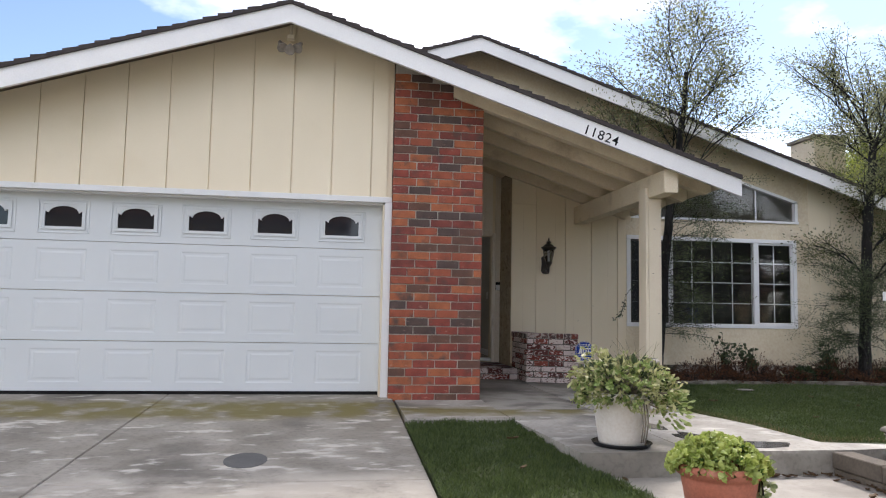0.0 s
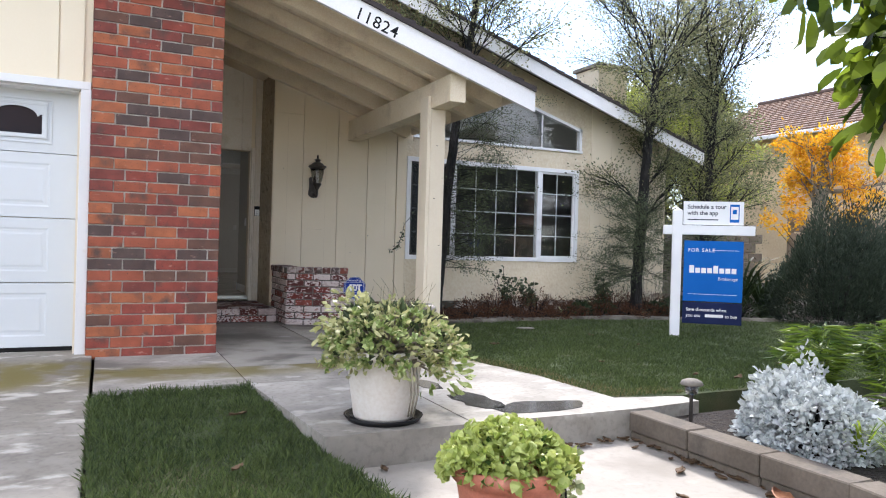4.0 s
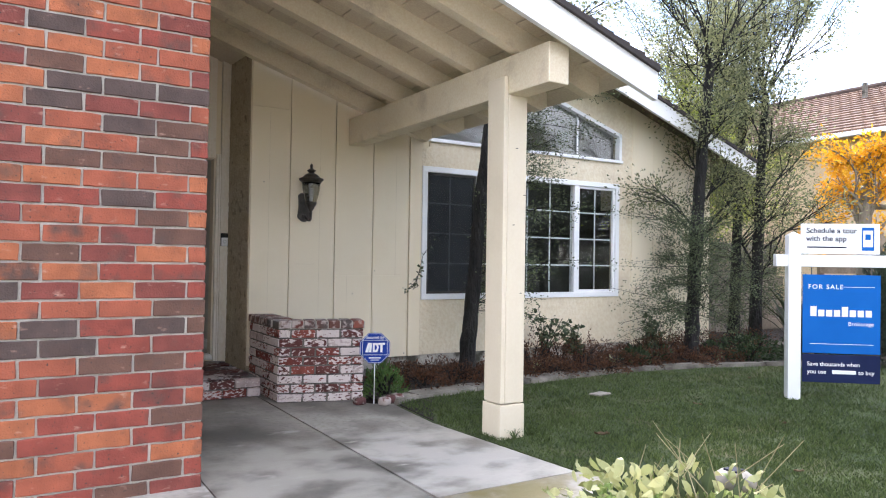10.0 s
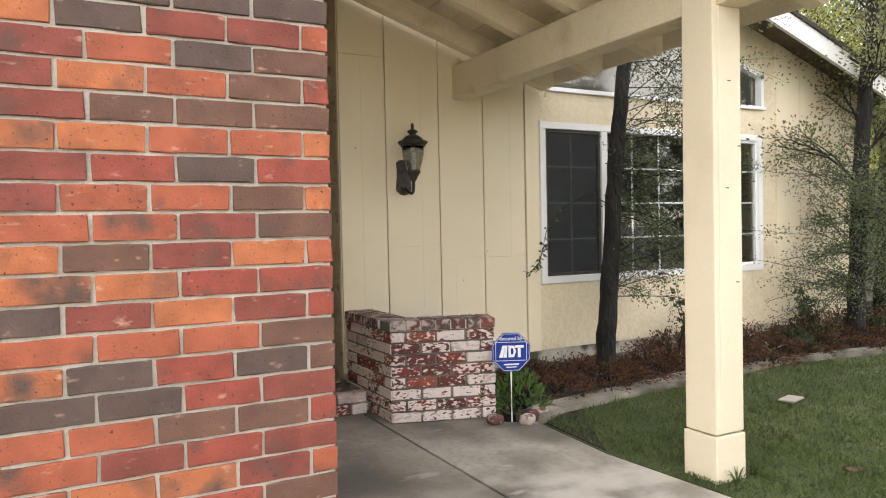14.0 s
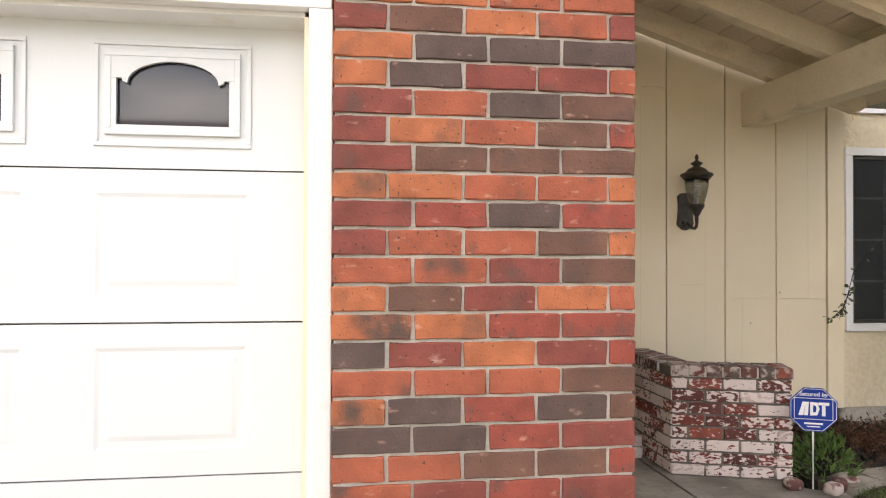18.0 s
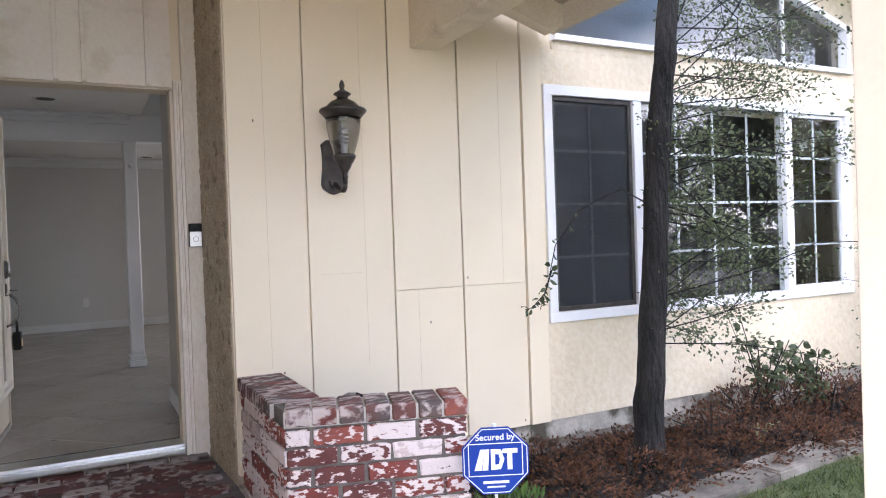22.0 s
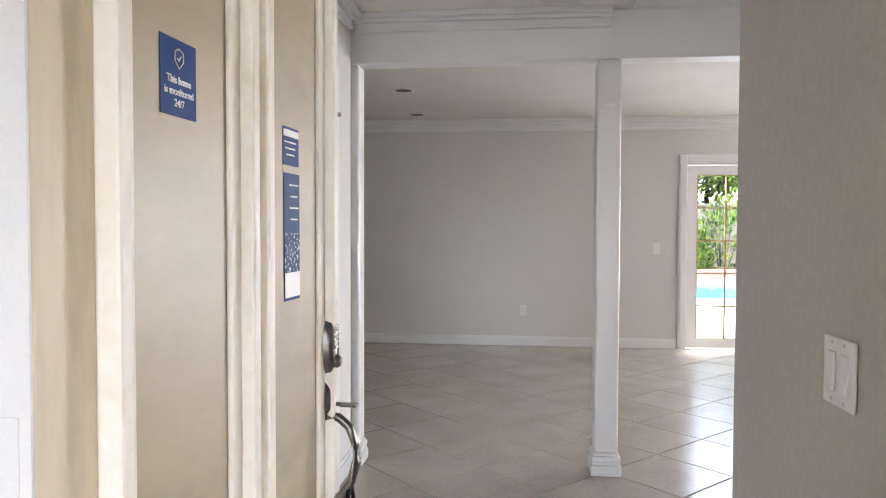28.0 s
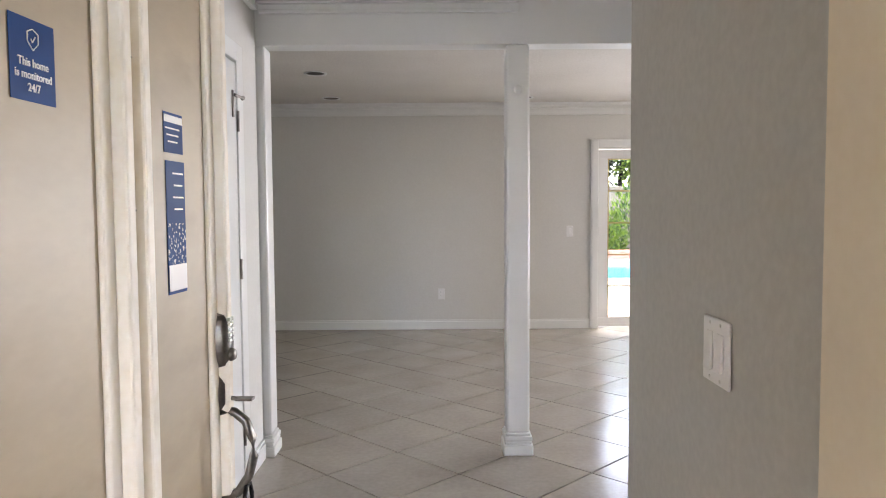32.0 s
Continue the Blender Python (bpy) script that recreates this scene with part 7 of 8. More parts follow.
for i, (x, y, rr, h) in enumerate(((3.85, -4.65, 0.26, 0.22), (4.75, -4.35, 0.36, 0.30), (5.2, -4.9, 0.42, 0.36), (5.4, -4.1, 0.40, 0.34), (4.6, -5.4, 0.36, 0.28), (6.1, -3.6, 0.45, 0.42))):
    clump("pale_bush", "low pale green shrub in the raised planter", (x, y, -0.12), rr, h, 2000, (0.032, 0.02), L_PALE if i % 2 else L_SUCC, 300 + i)
clump("pale_bush", "low pale green shrub in the raised planter", (3.9, -5.4, -0.12), 0.36, 0.30, 2000, (0.032, 0.02), L_PALE, 64)
for i in range(30):
    rr = random.Random(i)
    front = i >= 16
    x = (3.55 + 0.36 * (i - 16) if front else 3.35 + 0.36 * i) + rr.uniform(-0.12, 0.12)
    tall = 0.13 if x < 4.7 or front else 0.27
    clump("low_shrub", "low reddish-brown groundcover in the bed by the wall", (x, (2.02 if front else 2.36) + rr.uniform(-0.10, 0.10), -0.02), 0.30, tall * rr.uniform(0.7, 1.4), 900, (0.030, 0.013), L_RED, 70 + i, up=0.1, stems=6, group="bed groundcover", rough=0.7)


def cane_shrub(label, at, height, canes, seed):
    """Thin bare canes, each with a few broad leaves towards its tip."""
    r = random.Random(seed)
    c = thing("leggy_shrub", label, "shrub", at, "leggy shrubs")
    foot, bm, pts, ways = Vector(at), B(), [], []
    for k in range(canes):
        a, o, h = r.uniform(0, 6.3), r.uniform(0.08, 0.42) * height, height * r.uniform(0.45, 1.0)
        line = [foot, foot + Vector((math.cos(a) * o * 0.3, math.sin(a) * o * 0.3, h * 0.5)), foot + Vector((math.cos(a) * o, math.sin(a) * o, h))]
        tube(bm, line, [0.007, 0.005, 0.003], 5, False)
        for m in range(9):
            t = r.uniform(0.35, 1.0)
            p = line[0].lerp(line[1], t * 2) if t < 0.5 else line[1].lerp(line[2], t * 2 - 1)
            d = Vector((r.gauss(0, 1), r.gauss(0, 1), r.gauss(0.2, 0.5))).normalized()
            pts += [p + d * 0.02 + Vector((0, 0, 0.01 * q)) for q in range(3)]
            ways += [d + Vector((r.gauss(0, 0.6), r.gauss(0, 0.6), r.gauss(0, 0.3))) for q in range(3)]
    part("stemwork", bm, M_BARK, c, smooth=True)
    leaf_part(c, "foliage", pts, ways, 0.055, 0.036, L_DARK, seed, blunt=True)


cane_shrub("leggy rose-like shrub with few leaves against the window wall", (5.35, 2.42, 0.0), 0.72, 7, 81)
cane_shrub("leggy rose-like shrub with few leaves against the window wall", (5.75, 2.35, 0.0), 0.50, 8, 86)
cane_shrub("leggy rose-like shrub with few leaves against the window wall", (7.15, 2.42, 0.0), 0.55, 9, 82)
for i, (x, y) in enumerate(((6.45, 2.1), (6.95, 2.25), (7.9, 2.1), (8.1, 1.75))):
    clump("low_shrub", "low dark green leafy plant in the bed", (x, y, -0.02), 0.20, 0.20, 160, (0.06, 0.035), L_HEDGE, 180 + i, up=0.4, stems=5, group="bed greens")
clump("low_shrub", "low dark shrub near the house corner", (8.3, 1.9, -0.02), 0.4, 0.3, 500, (0.06, 0.03), L_HEDGE, 83, up=0.2)
clump("low_shrub", "low dark shrub near the house corner", (9.0, 1.5, -0.02), 0.4, 0.32, 500, (0.06, 0.03), L_HEDGE, 84, up=0.2)
clump("fern", "small fresh green fern beside the brick planter", (2.98, 1.72, -0.04), 0.16, 0.30, 420, (0.06, 0.02), L_FERN, 85, "plant", up=0.4)


def arching(name, label, at, count, length, width, material, seed, category="plant", lift=1.0, steps=5, leaflets=0, group="", out=1.0):
    """Strap leaves or feathery fronds that arch out from one foot."""
    r = random.Random(seed)
    c = thing(name, label, category, at, group)
    verts, faces, pts, ways = [], [], [], []
    for k in range(count):
        a, reach, h = r.uniform(0, 6.3), out * length * r.uniform(0.45, 0.9), length * lift * r.uniform(0.6, 1.1)
        d, side = Vector((math.cos(a), math.sin(a), 0)), Vector((-math.sin(a), math.cos(a), 0))
        b = len(verts)
        for i in range(steps + 1):
            t = i / steps
            p = d * reach * t + Vector((0, 0, h * (t * 1.6 - t * t * 1.0)))
            w = width * (1 - t) ** 0.6 * (0.35 if leaflets else 1)
            verts += [tuple(p - side * w / 2), tuple(p + side * w / 2)]
            if leaflets and i:
                for s in (-1, 1):
                    for j in range(leaflets):
                        pts.append(Vector(at) + p + d * (j / leaflets) * reach / steps)
                        ways.append(side * s + d * 0.8 + Vector((0, 0, r.uniform(-0.5, 0.2))))
        for i in range(steps):
            q = b + 2 * i
            faces.append((q, q + 1, q + 3, q + 2))
    ob = new("leaves", data_mesh("leaves", verts, faces, material))
    ob.parent, ob["kind"] = c, "stuff"
    if leaflets:
        leaf_part(c, "fronds_foliage", pts, ways, length * 0.27, 0.017, material, seed)
    return c


for i, (x, y, s) in enumerate(((4.42, -3.22, 0.54), (4.8, -3.5, 0.52), (4.75, -3.0, 0.50), (5.3, -3.3, 0.52))):
    arching("feathery_palm", "feathery bright green palm-like plant in the planter", (x, y, -0.12), 13, s, 0.02, L_PALM, 91 + i, lift=1.75, steps=10, leaflets=2, out=0.42, group="planter palms")
for i, (x, y) in enumerate(((3.62, -4.32), (3.78, -4.22), (3.70, -4.05), (4.2, -4.2))):
    arching("strap_plant", "clump of lime green strap leaves in the planter", (x, y, -0.12), 22, 0.28, 0.018, L_STRAP, 95 + i, lift=1.3, group="strap plants")
for i, (x, y, n) in enumerate(((9.25, 1.75, 1.25), (9.65, 1.6, 1.05))):
    arching("strap_clump", "tall dark strap-leaved clump beside the bush", (x, y, -0.03), 34, n, 0.05, L_HEDGE, 111 + i, lift=1.1, group="dark strap clumps")
for i, (x, y) in enumerate(((3.25, 0.06), (3.24, 0.24), (3.10, 0.02))):
    arching("grass_tuft", "tuft of uncut grass at the foot of the porch post", (x, y, -0.045), 26, 0.13, 0.006, L_GRASS, 131 + i, lift=0.9, group="grass tufts")
for i, (x, y) in enumerate(((5.05, 2.2), (6.15, 2.15), (6.6, 2.35))):
    arching("strap_plant", "clump of pale strap leaves in the bed", (x, y, -0.02), 7, 0.22, 0.03, L_PALE, 101 + i, lift=0.9, group="strap plants")


def rosettes(parent, name, centres, size, material, seed, per=11):
    """Open rosettes of broad fleshy leaves facing outward."""
    r = random.Random(seed)
    pts, ways = [], []
    for c, out in centres:
        q = Vector(out).to_track_quat("Z", "Y")
        for k in range(per):
            a, lift = k * 2.4, 0.25 + 0.9 * k / per
            pts.append(Vector(c))
            ways.append(q @ Vector((math.cos(a), math.sin(a), lift)))
    return leaf_part(parent, name, pts, ways, size, size * 0.62, material, seed, fold=0.18, blunt=True)


def dome(at, radius, height, n, r, low=0.0):
    out = []
    for _ in range(n):
        a, e = r.uniform(0, 6.283), math.asin(r.uniform(low, 1.0))
        d = Vector((math.cos(a) * math.cos(e), math.sin(a) * math.cos(e), math.sin(e)))
        s = r.uniform(0.75, 1.08)
        out.append((Vector(at) + Vector((d.x * radius * s, d.y * radius * s, d.z * height * s)), d + Vector((0, 0, 0.3))))
    return out


# cream pot with a large succulent bush, and the plants that hang out of it
r = random.Random(5)
PX, PY = 1.575, -2.66
pot = thing("flower_pot", "large cream pot standing on the walk in a dark saucer", "pot", (PX, PY, WALK_Z))
bm = B()
lathe(bm, [(0.0, 0.0), (0.165, 0.0), (0.172, 0.02), (0.215, 0.32), (0.222, 0.335), (0.245, 0.34), (0.248, 0.385), (0.228, 0.388), (0.205, 0.36), (0.0, 0.355)], (PX, PY, WALK_Z + 0.015), 36)
part("body", bm, M_POTWHITE, pot, smooth=True)
bm = B()
lathe(bm, [(0.0, 0.0), (0.205, 0.0), (0.225, 0.028), (0.215, 0.03), (0.195, 0.012), (0.0, 0.012)], (PX, PY, WALK_Z + 0.001), 32)
part("saucer", bm, M_BLACK, pot, "dark saucer", smooth=True)
bush = thing("succulent_bush", "sprawling green succulent bush with pale rosettes in the cream pot", "plant", (PX, PY, 0.30))
bm = B()
heads = dome((PX + 0.03, PY, 0.345), 0.37, 0.25, 470, r, -0.3)
for p, d in heads[::3]:
    tube(bm, [(PX, PY, 0.30), Vector((PX, PY, 0.36)).lerp(p, 0.5), p], [0.012, 0.009, 0.006], 5, False)
for k in range(3):
    tube(bm, [(PX + 0.05 + 0.02 * k, PY - 0.235, 0.33), (PX + 0.06 + 0.02 * k, PY - 0.255, 0.15), (PX + 0.05 + 0.015 * k, PY - 0.24, 0.02)], 0.006, 5)
part("stemwork", bm, M_BARKPALE, bush, smooth=True)
rosettes(bush, "rosette_foliage", heads[::2], 0.034, L_SUCC, 6, 10)
leaf_part(bush, "broad_leaves", [p + Vector((r.gauss(0, 0.03), r.gauss(0, 0.03), r.gauss(0, 0.02))) for p, d in heads[1::2] for _ in range(6)], [d * 0.6 + Vector((r.gauss(0, 0.7), r.gauss(0, 0.7), r.gauss(-0.3, 0.5))) for p, d in heads[1::2] for _ in range(6)], 0.046, 0.021, L_YELLOWGREEN, 7, blunt=True)
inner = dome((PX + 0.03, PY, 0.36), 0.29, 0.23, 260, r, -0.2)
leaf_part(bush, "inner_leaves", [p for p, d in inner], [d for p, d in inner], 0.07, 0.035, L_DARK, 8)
side = [(p + Vector((0.10, 0.02, -0.16)), d) for p, d in dome((PX + 0.24, PY + 0.05, 0.36), 0.22, 0.18, 150, r, -0.5)]
leaf_part(bush, "drooping_leaves", [p for p, d in side], [d + Vector((0.3, 0, -0.5)) for p, d in side], 0.060, 0.028, L_SUCC, 9, blunt=True)
left = dome((PX - 0.22, PY - 0.02, 0.44), 0.17, 0.24, 170, r, -0.3)
leaf_part(bush, "pale_leaves", [p for p, d in left], [d + Vector((r.gauss(0, 0.4), r.gauss(0, 0.4), -0.9)) for p, d in left], 0.046, 0.022, L_YELLOWGREEN, 10, blunt=True)
bm = B()
for k in range(20):
    b0 = Vector((PX + r.uniform(-0.12, 0.25), PY + r.uniform(-0.15, 0.15), 0.52))
    tube(bm, [b0, b0 + Vector((r.gauss(0, 0.02), r.gauss(0, 0.02), 0.08)), b0 + Vector((r.gauss(0, 0.06), r.gauss(0, 0.05), r.uniform(0.10, 0.24)))], [0.0018, 0.0014, 0.0009], 4, False)
part("dry_growth", bm, M_STRAW, bush, "dry straw-coloured stalks")
knob = thing("garden_globe", "pale round solar cap among the potted leaves", "ornament", (PX + 0.27, PY + 0.05, 0.33))
bm = B()
lathe(bm, [(0.0, 0.032), (0.035, 0.028), (0.058, 0.012), (0.062, -0.004), (0.05, -0.018), (0.0, -0.022)], (PX + 0.27, PY + 0.05, 0.572), 20)
part("cap", bm, M_FLOOD, knob, smooth=True)
bm = B()
box(bm, PX + 0.25, PX + 0.29, PY + 0.03, PY + 0.07, 0.601, 0.606)
part("solar_cell", bm, M_INK, knob, "dark solar cell")
part("stem", tube(B(), [(PX + 0.27, PY + 0.05, 0.33), (PX + 0.27, PY + 0.05, 0.552)], 0.008, 6), M_SIGNWHITE, knob)

# terracotta pot with lime rosettes
TX, TY, TZ = 1.565, -4.06, -0.215
tpot = thing("terracotta_pot", "orange terracotta pot on a saucer on the lower pad", "pot", (TX, TY, TZ))
bm = B()
lathe(bm, [(0.0, 0.02), (0.145, 0.02), (0.155, 0.035), (0.175, 0.12), (0.178, 0.128), (0.183, 0.130), (0.205, 0.255), (0.206, 0.275), (0.228, 0.280), (0.236, 0.335), (0.222, 0.342), (0.200, 0.320), (0.0, 0.315)], (TX, TY, TZ), 36)
part("body", bm, M_TERRA, tpot, smooth=True)
bm = B()
lathe(bm, [(0.0, 0.002), (0.18, 0.002), (0.205, 0.03), (0.197, 0.032), (0.172, 0.014), (0.0, 0.014)], (TX, TY, TZ), 32)
part("saucer", bm, M_POTWHITE, tpot, "pale clear saucer", smooth=True)
succ = thing("rosette_succulent", "mound of lime green rosettes filling the terracotta pot", "plant", (TX, TY, TZ + 0.3))
heads = dome((TX, TY, TZ + 0.31), 0.24, 0.15, 150, r, -0.05)
rosettes(succ, "rosette_foliage", heads, 0.055, L_SUCC2, 12, 12)
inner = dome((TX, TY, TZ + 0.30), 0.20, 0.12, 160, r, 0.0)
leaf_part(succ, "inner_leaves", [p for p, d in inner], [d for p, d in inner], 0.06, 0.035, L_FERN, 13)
hang = [(Vector((TX + 0.24 + r.uniform(-0.02, 0.05), TY + r.uniform(-0.07, 0.07), TZ + r.uniform(0.16, 0.34))), Vector((0.6, r.gauss(0, 0.5), -0.4))) for _ in range(16)]
rosettes(succ, "trailing_rosettes", hang, 0.042, L_PALE, 14, 9)
bm = B()
for p, d in hang[:8]:
    tube(bm, [(TX + 0.2, TY, TZ + 0.33), (TX + 0.25, TY, TZ + 0.33), p], 0.005, 5, False)
part("trailing_stems", bm, M_BARK, succ)

# solar path light
path_light = thing("path_light", "small grey solar path light in the planter corner", "light", (3.50, -3.06, -0.12))
part("stake", tube(B(), [(3.50, -3.06, -0.2), (3.50, -3.06, 0.055)], 0.012, 10), M_BRONZE, path_light)
bm = B()
lathe(bm, [(0.018, 0.05), (0.036, 0.06), (0.046, 0.115), (0.038, 0.115), (0.016, 0.055)], (3.50, -3.06, 0.0), 16)
part("lens", bm, M_LAMPGLASS, path_light, smooth=True)
bm = B()
lathe(bm, [(0.0, 0.155), (0.035, 0.152), (0.060, 0.140), (0.072, 0.122), (0.068, 0.115), (0.0, 0.116)], (3.50, -3.06, 0.0), 20)
part("cap", bm, M_EDGING, path_light, smooth=True)

# ---- edging, planter wall, litter ----
def along(pts, step):
    out = []
    for a, b in zip(pts, pts[1:]):
        a, b = Vector((*a, 0)), Vector((*b, 0))
        k = max(1, round((b - a).length / step))
        out += [(a.lerp(b, i / k), a.lerp(b, (i + 1) / k)) for i in range(k)]
    return out


edge = thing("lawn_edging", "curved concrete edging between lawn and bed", "edging", (6, 1.8, -0.05), kind="structure")
r = random.Random(9)
for a, b in along([(2.93, 1.47), (3.2, 1.59), (3.9, 1.70), (4.6, 1.78), (5.25, 1.85), (5.9, 1.89), (6.6, 1.83), (7.2, 1.73), (8.0, 1.48), (8.7, 1.22), (9.25, 1.02), (9.9, 0.55), (10.4, 0.1)], 0.62):
    d = (b - a).normalized()
    n = Vector((-d.y, d.x, 0)) * 0.055
    back = n * (3.0 if a.x < 5 else 1.6)
    bm = B()
    g = d * 0.006
    slab(bm, [tuple(p)[:2] for p in (a + g - n, b - g - n, b - g + back, a + g + back)], "z", -0.2, 0.0 + r.uniform(-0.008, 0.008))
    bmesh.ops.bevel(bm, geom=[e for e in bm.edges if all(v.co.z > -0.1 for v in e.verts)], offset=0.010, segments=2, affect="EDGES")
    part("kerb_stone", bm, M_EDGING, edge)
pw = thing("planter_wall", "low concrete block wall round the raised planter", "wall", (3.15, -4, -0.3), kind="structure")
for a, b in along([(3.17, -2.96), (3.19, -4.4), (3.05, -5.3), (2.95, -7.85)], 0.46):
    d = (b - a).normalized()
    n = Vector((-d.y, d.x, 0))
    for z0, z1, w, part_name in ((-0.16, -0.045, 0.085, "cap_block"), (-0.40, -0.165, 0.072, "block"), (-0.62, -0.405, 0.072, "block")):
        bm = B()
        g = d * 0.004
        slab(bm, [tuple(p)[:2] for p in (a + g - n * w, b - g - n * w, b - g + n * w, a + g + n * w)], "z", z0, z1 + r.uniform(-0.003, 0.003))
        bmesh.ops.bevel(bm, geom=bm.edges, offset=0.007, segments=1, affect="EDGES")
        part(part_name, bm, M_WALLBLOCK, pw)


def fallen(name, label, x, y, z, size, material, seed):
    """A curled fallen leaf."""
    rr = random.Random(seed)
    bm = B()
    bmesh.ops.create_grid(bm, x_segments=5, y_segments=3, size=0.5)
    for v in bm.verts:
        t = 1 - (2 * abs(v.co.x)) ** 2
        v.co = Vector((v.co.x * size, v.co.y * size * 0.5 * max(t, 0.08), abs(v.co.y) * size * 0.35 * rr.uniform(0.6, 1.2) + 0.25 * size * v.co.x * v.co.x))
    bmesh.ops.solidify(bm, geom=bm.faces, thickness=0.002)
    ob = new(name, to_mesh(bm, name, material, True))
    ob.matrix_basis = pose(x, y, z + 0.006, rr.uniform(-5, 5), rr.uniform(-5, 5), rr.uniform(0, 360))
    return tagged(ob, label, "leaf", "fallen leaves")


spots = [(5.65, -1.95, -0.03), (4.45, -2.15, -0.03), (4.68, -2.37, -0.03), (4.1, -1.4, -0.03), (5.2, -0.6, -0.03), (7.6, -1.2, -0.03), (8.4, 0.1, -0.03), (5.2, 0.2, -0.03), (3.7, -0.2, -0.03), (6.9, 0.9, -0.03), (0.7, -3.1, -0.10), (0.85, -2.2, -0.07), (0.5, -3.9, -0.13), (2.62, -3.9, -0.21), (2.9, -3.6, -0.21), (3.02, -3.4, -0.21), (3.03, -3.75, -0.21), (3.04, -4.05, -0.21), (2.98, -3.15, -0.21), (1.45, -3.02, -0.21), (2.6, -3.0, -0.21)]
for i, (x, y, z) in enumerate(spots):
    fallen("fallen_leaf", "dry curled brown leaf on the ground", x, y, z - 0.008, 0.055 + 0.025 * (i % 3), L_DRY, i)
rr = random.Random(88)
for i in range(46):
    # litter gathers along the foot of the planter wall and the step
    t = rr.random()
    x, y = (3.06 + 0.05 * rr.random() - 0.06 * (t > 0.8), -3.0 - 1.3 * t) if i < 32 else (2.5 + 0.6 * rr.random(), -2.97 - 0.06 * rr.random())
    fallen("fallen_leaf", "small dry brown leaf at the foot of the planter wall", x, y, -0.213, rr.uniform(0.04, 0.09), L_DRY, 500 + i)
fallen("fallen_leaf", "large orange dry leaf on the lower pad", 3.0, -4.15, -0.20, 0.18, M_RUST, 77)
bm = box(B(), -0.11, 0.11, -0.055, 0.055, 0.0, 0.014, 0.004)
paper = tagged(new("flat_stone", to_mesh(bm, "flat_stone", M_PAD)), "pale flat stone lying on the lawn", "stone")
paper.matrix_basis = pose(4.77, 0.93, -0.03, 0, 2, 18)
for i, (x, y) in enumerate(((2.66, 1.56), (2.84, 1.45), (2.93, 1.52), (3.02, 1.56))):
    bm = box(B(), -0.05, 0.05, -0.045, 0.045, 0, 0.065, 0.022)
    ob = tagged(new("loose_stone", to_mesh(bm, "loose_stone", M_TREADBRICK, True)), "reddish loose stone beside the brick planter", "stone", "loose stones")
    ob.matrix_basis = pose(x, y, -0.042, 0, 0, 30 * i)

# ---- grass ----
def inside(poly, x, y):
    c = np.zeros(len(x), bool)
    for (x0, y0), (x1, y1) in zip(poly, poly[1:] + poly[:1]):
        c ^= ((y0 > y) != (y1 > y)) & (x < (x1 - x0) * (y - y0) / (y1 - y0 + 1e-12) + x0)
    return c


def sward(name, label, poly, z_of, n, height, seed, near=None, material=L_GRASS):
    r = np.random.RandomState(seed)
    xs, ys = [p[0] for p in poly], [p[1] for p in poly]
    x, y = r.uniform(min(xs), max(xs), n), r.uniform(min(ys), max(ys), n)
    if near is not None:
        k = r.uniform(0, 1, n) < np.clip(1.6 * near ** 2 / ((x - 1.0) ** 2 + (y + 3) ** 2), 0.12, 1)
        x, y = x[k], y[k]
    k = inside(poly, x, y)
    x, y = x[k], y[k]
    n, z = len(x), z_of(x, y)
    at = np.stack([x, y, z - 0.004], 1)
    way = np.stack([r.normal(0, 0.7, n), r.normal(0, 0.7, n), np.ones(n)], 1)
    wave = np.sin(x * 5.1 + 2 * np.sin(y * 3.3)) * np.sin(y * 6.3 + 1.7 * np.sin(x * 4.1)) + 0.6 * np.sin(x * 13.7 + y * 9.1) * np.sin(y * 15.2 - x * 7.7)
    ob = new(name, leaf_mesh(name, at, way, height * (1.0 + 0.38 * wave), 0.0065, material, seed, 0.1))
    return tagged(ob, label, "grass", kind="stuff")


P1 = [(0.06, -1.40), (1.06, -1.40), (1.17, -2.9), (1.42, -4.33), (1.42, -6.2), (0.06, -6.2)]
P2 = [(2.97, -0.75), (2.88, 0.65), (3.05, 0.98), (3.26, 1.28), (3.42, 1.56), (4.6, 1.70), (5.9, 1.81), (7.2, 1.65), (8.0, 1.40), (9.2, 0.95), (10.2, 0.15), (11.4, -1.2), (12.5, -2.62), (3.76, -2.66), (3.24, -2.58), (3.19, -1.75)]
sward("grass_patch", "short green grass of the small lawn", P1, lambda x, y: -0.07 - 0.035 * (-1.4 - y), 42000, 0.045, 1)
sward("grass_main", "short mown green grass of the main lawn", P2, lambda x, y: -0.045 + 0 * x, 230000, 0.035, 2, near=3.4)
sward("grass_tuft", "taller grass at the foot of the porch post", [(3.26, -0.05), (3.36, -0.05), (3.38, 0.22), (3.26, 0.22)], lambda x, y: -0.045 + 0 * x, 220, 0.10, 3)

sward("grass_soil", "sparse weedy grass on damp soil at the lawn corner", [(2.90, 0.72), (3.05, 0.98), (3.26, 1.28), (3.44, 1.56), (3.2, 1.54), (2.95, 1.40)], lambda x, y: -0.038 + 0 * x, 1500, 0.035, 5)
sward("grass_edge", "dry brownish grass along the edge of the walk", [(2.98, -0.75), (3.19, -1.75), (3.24, -2.58), (3.9, -2.63), (3.9, -2.47), (3.45, -2.42), (3.37, -1.7), (3.14, -0.75)], lambda x, y: -0.045 + 0 * x, 9000, 0.028, 4, material=L_STRAWGRASS)

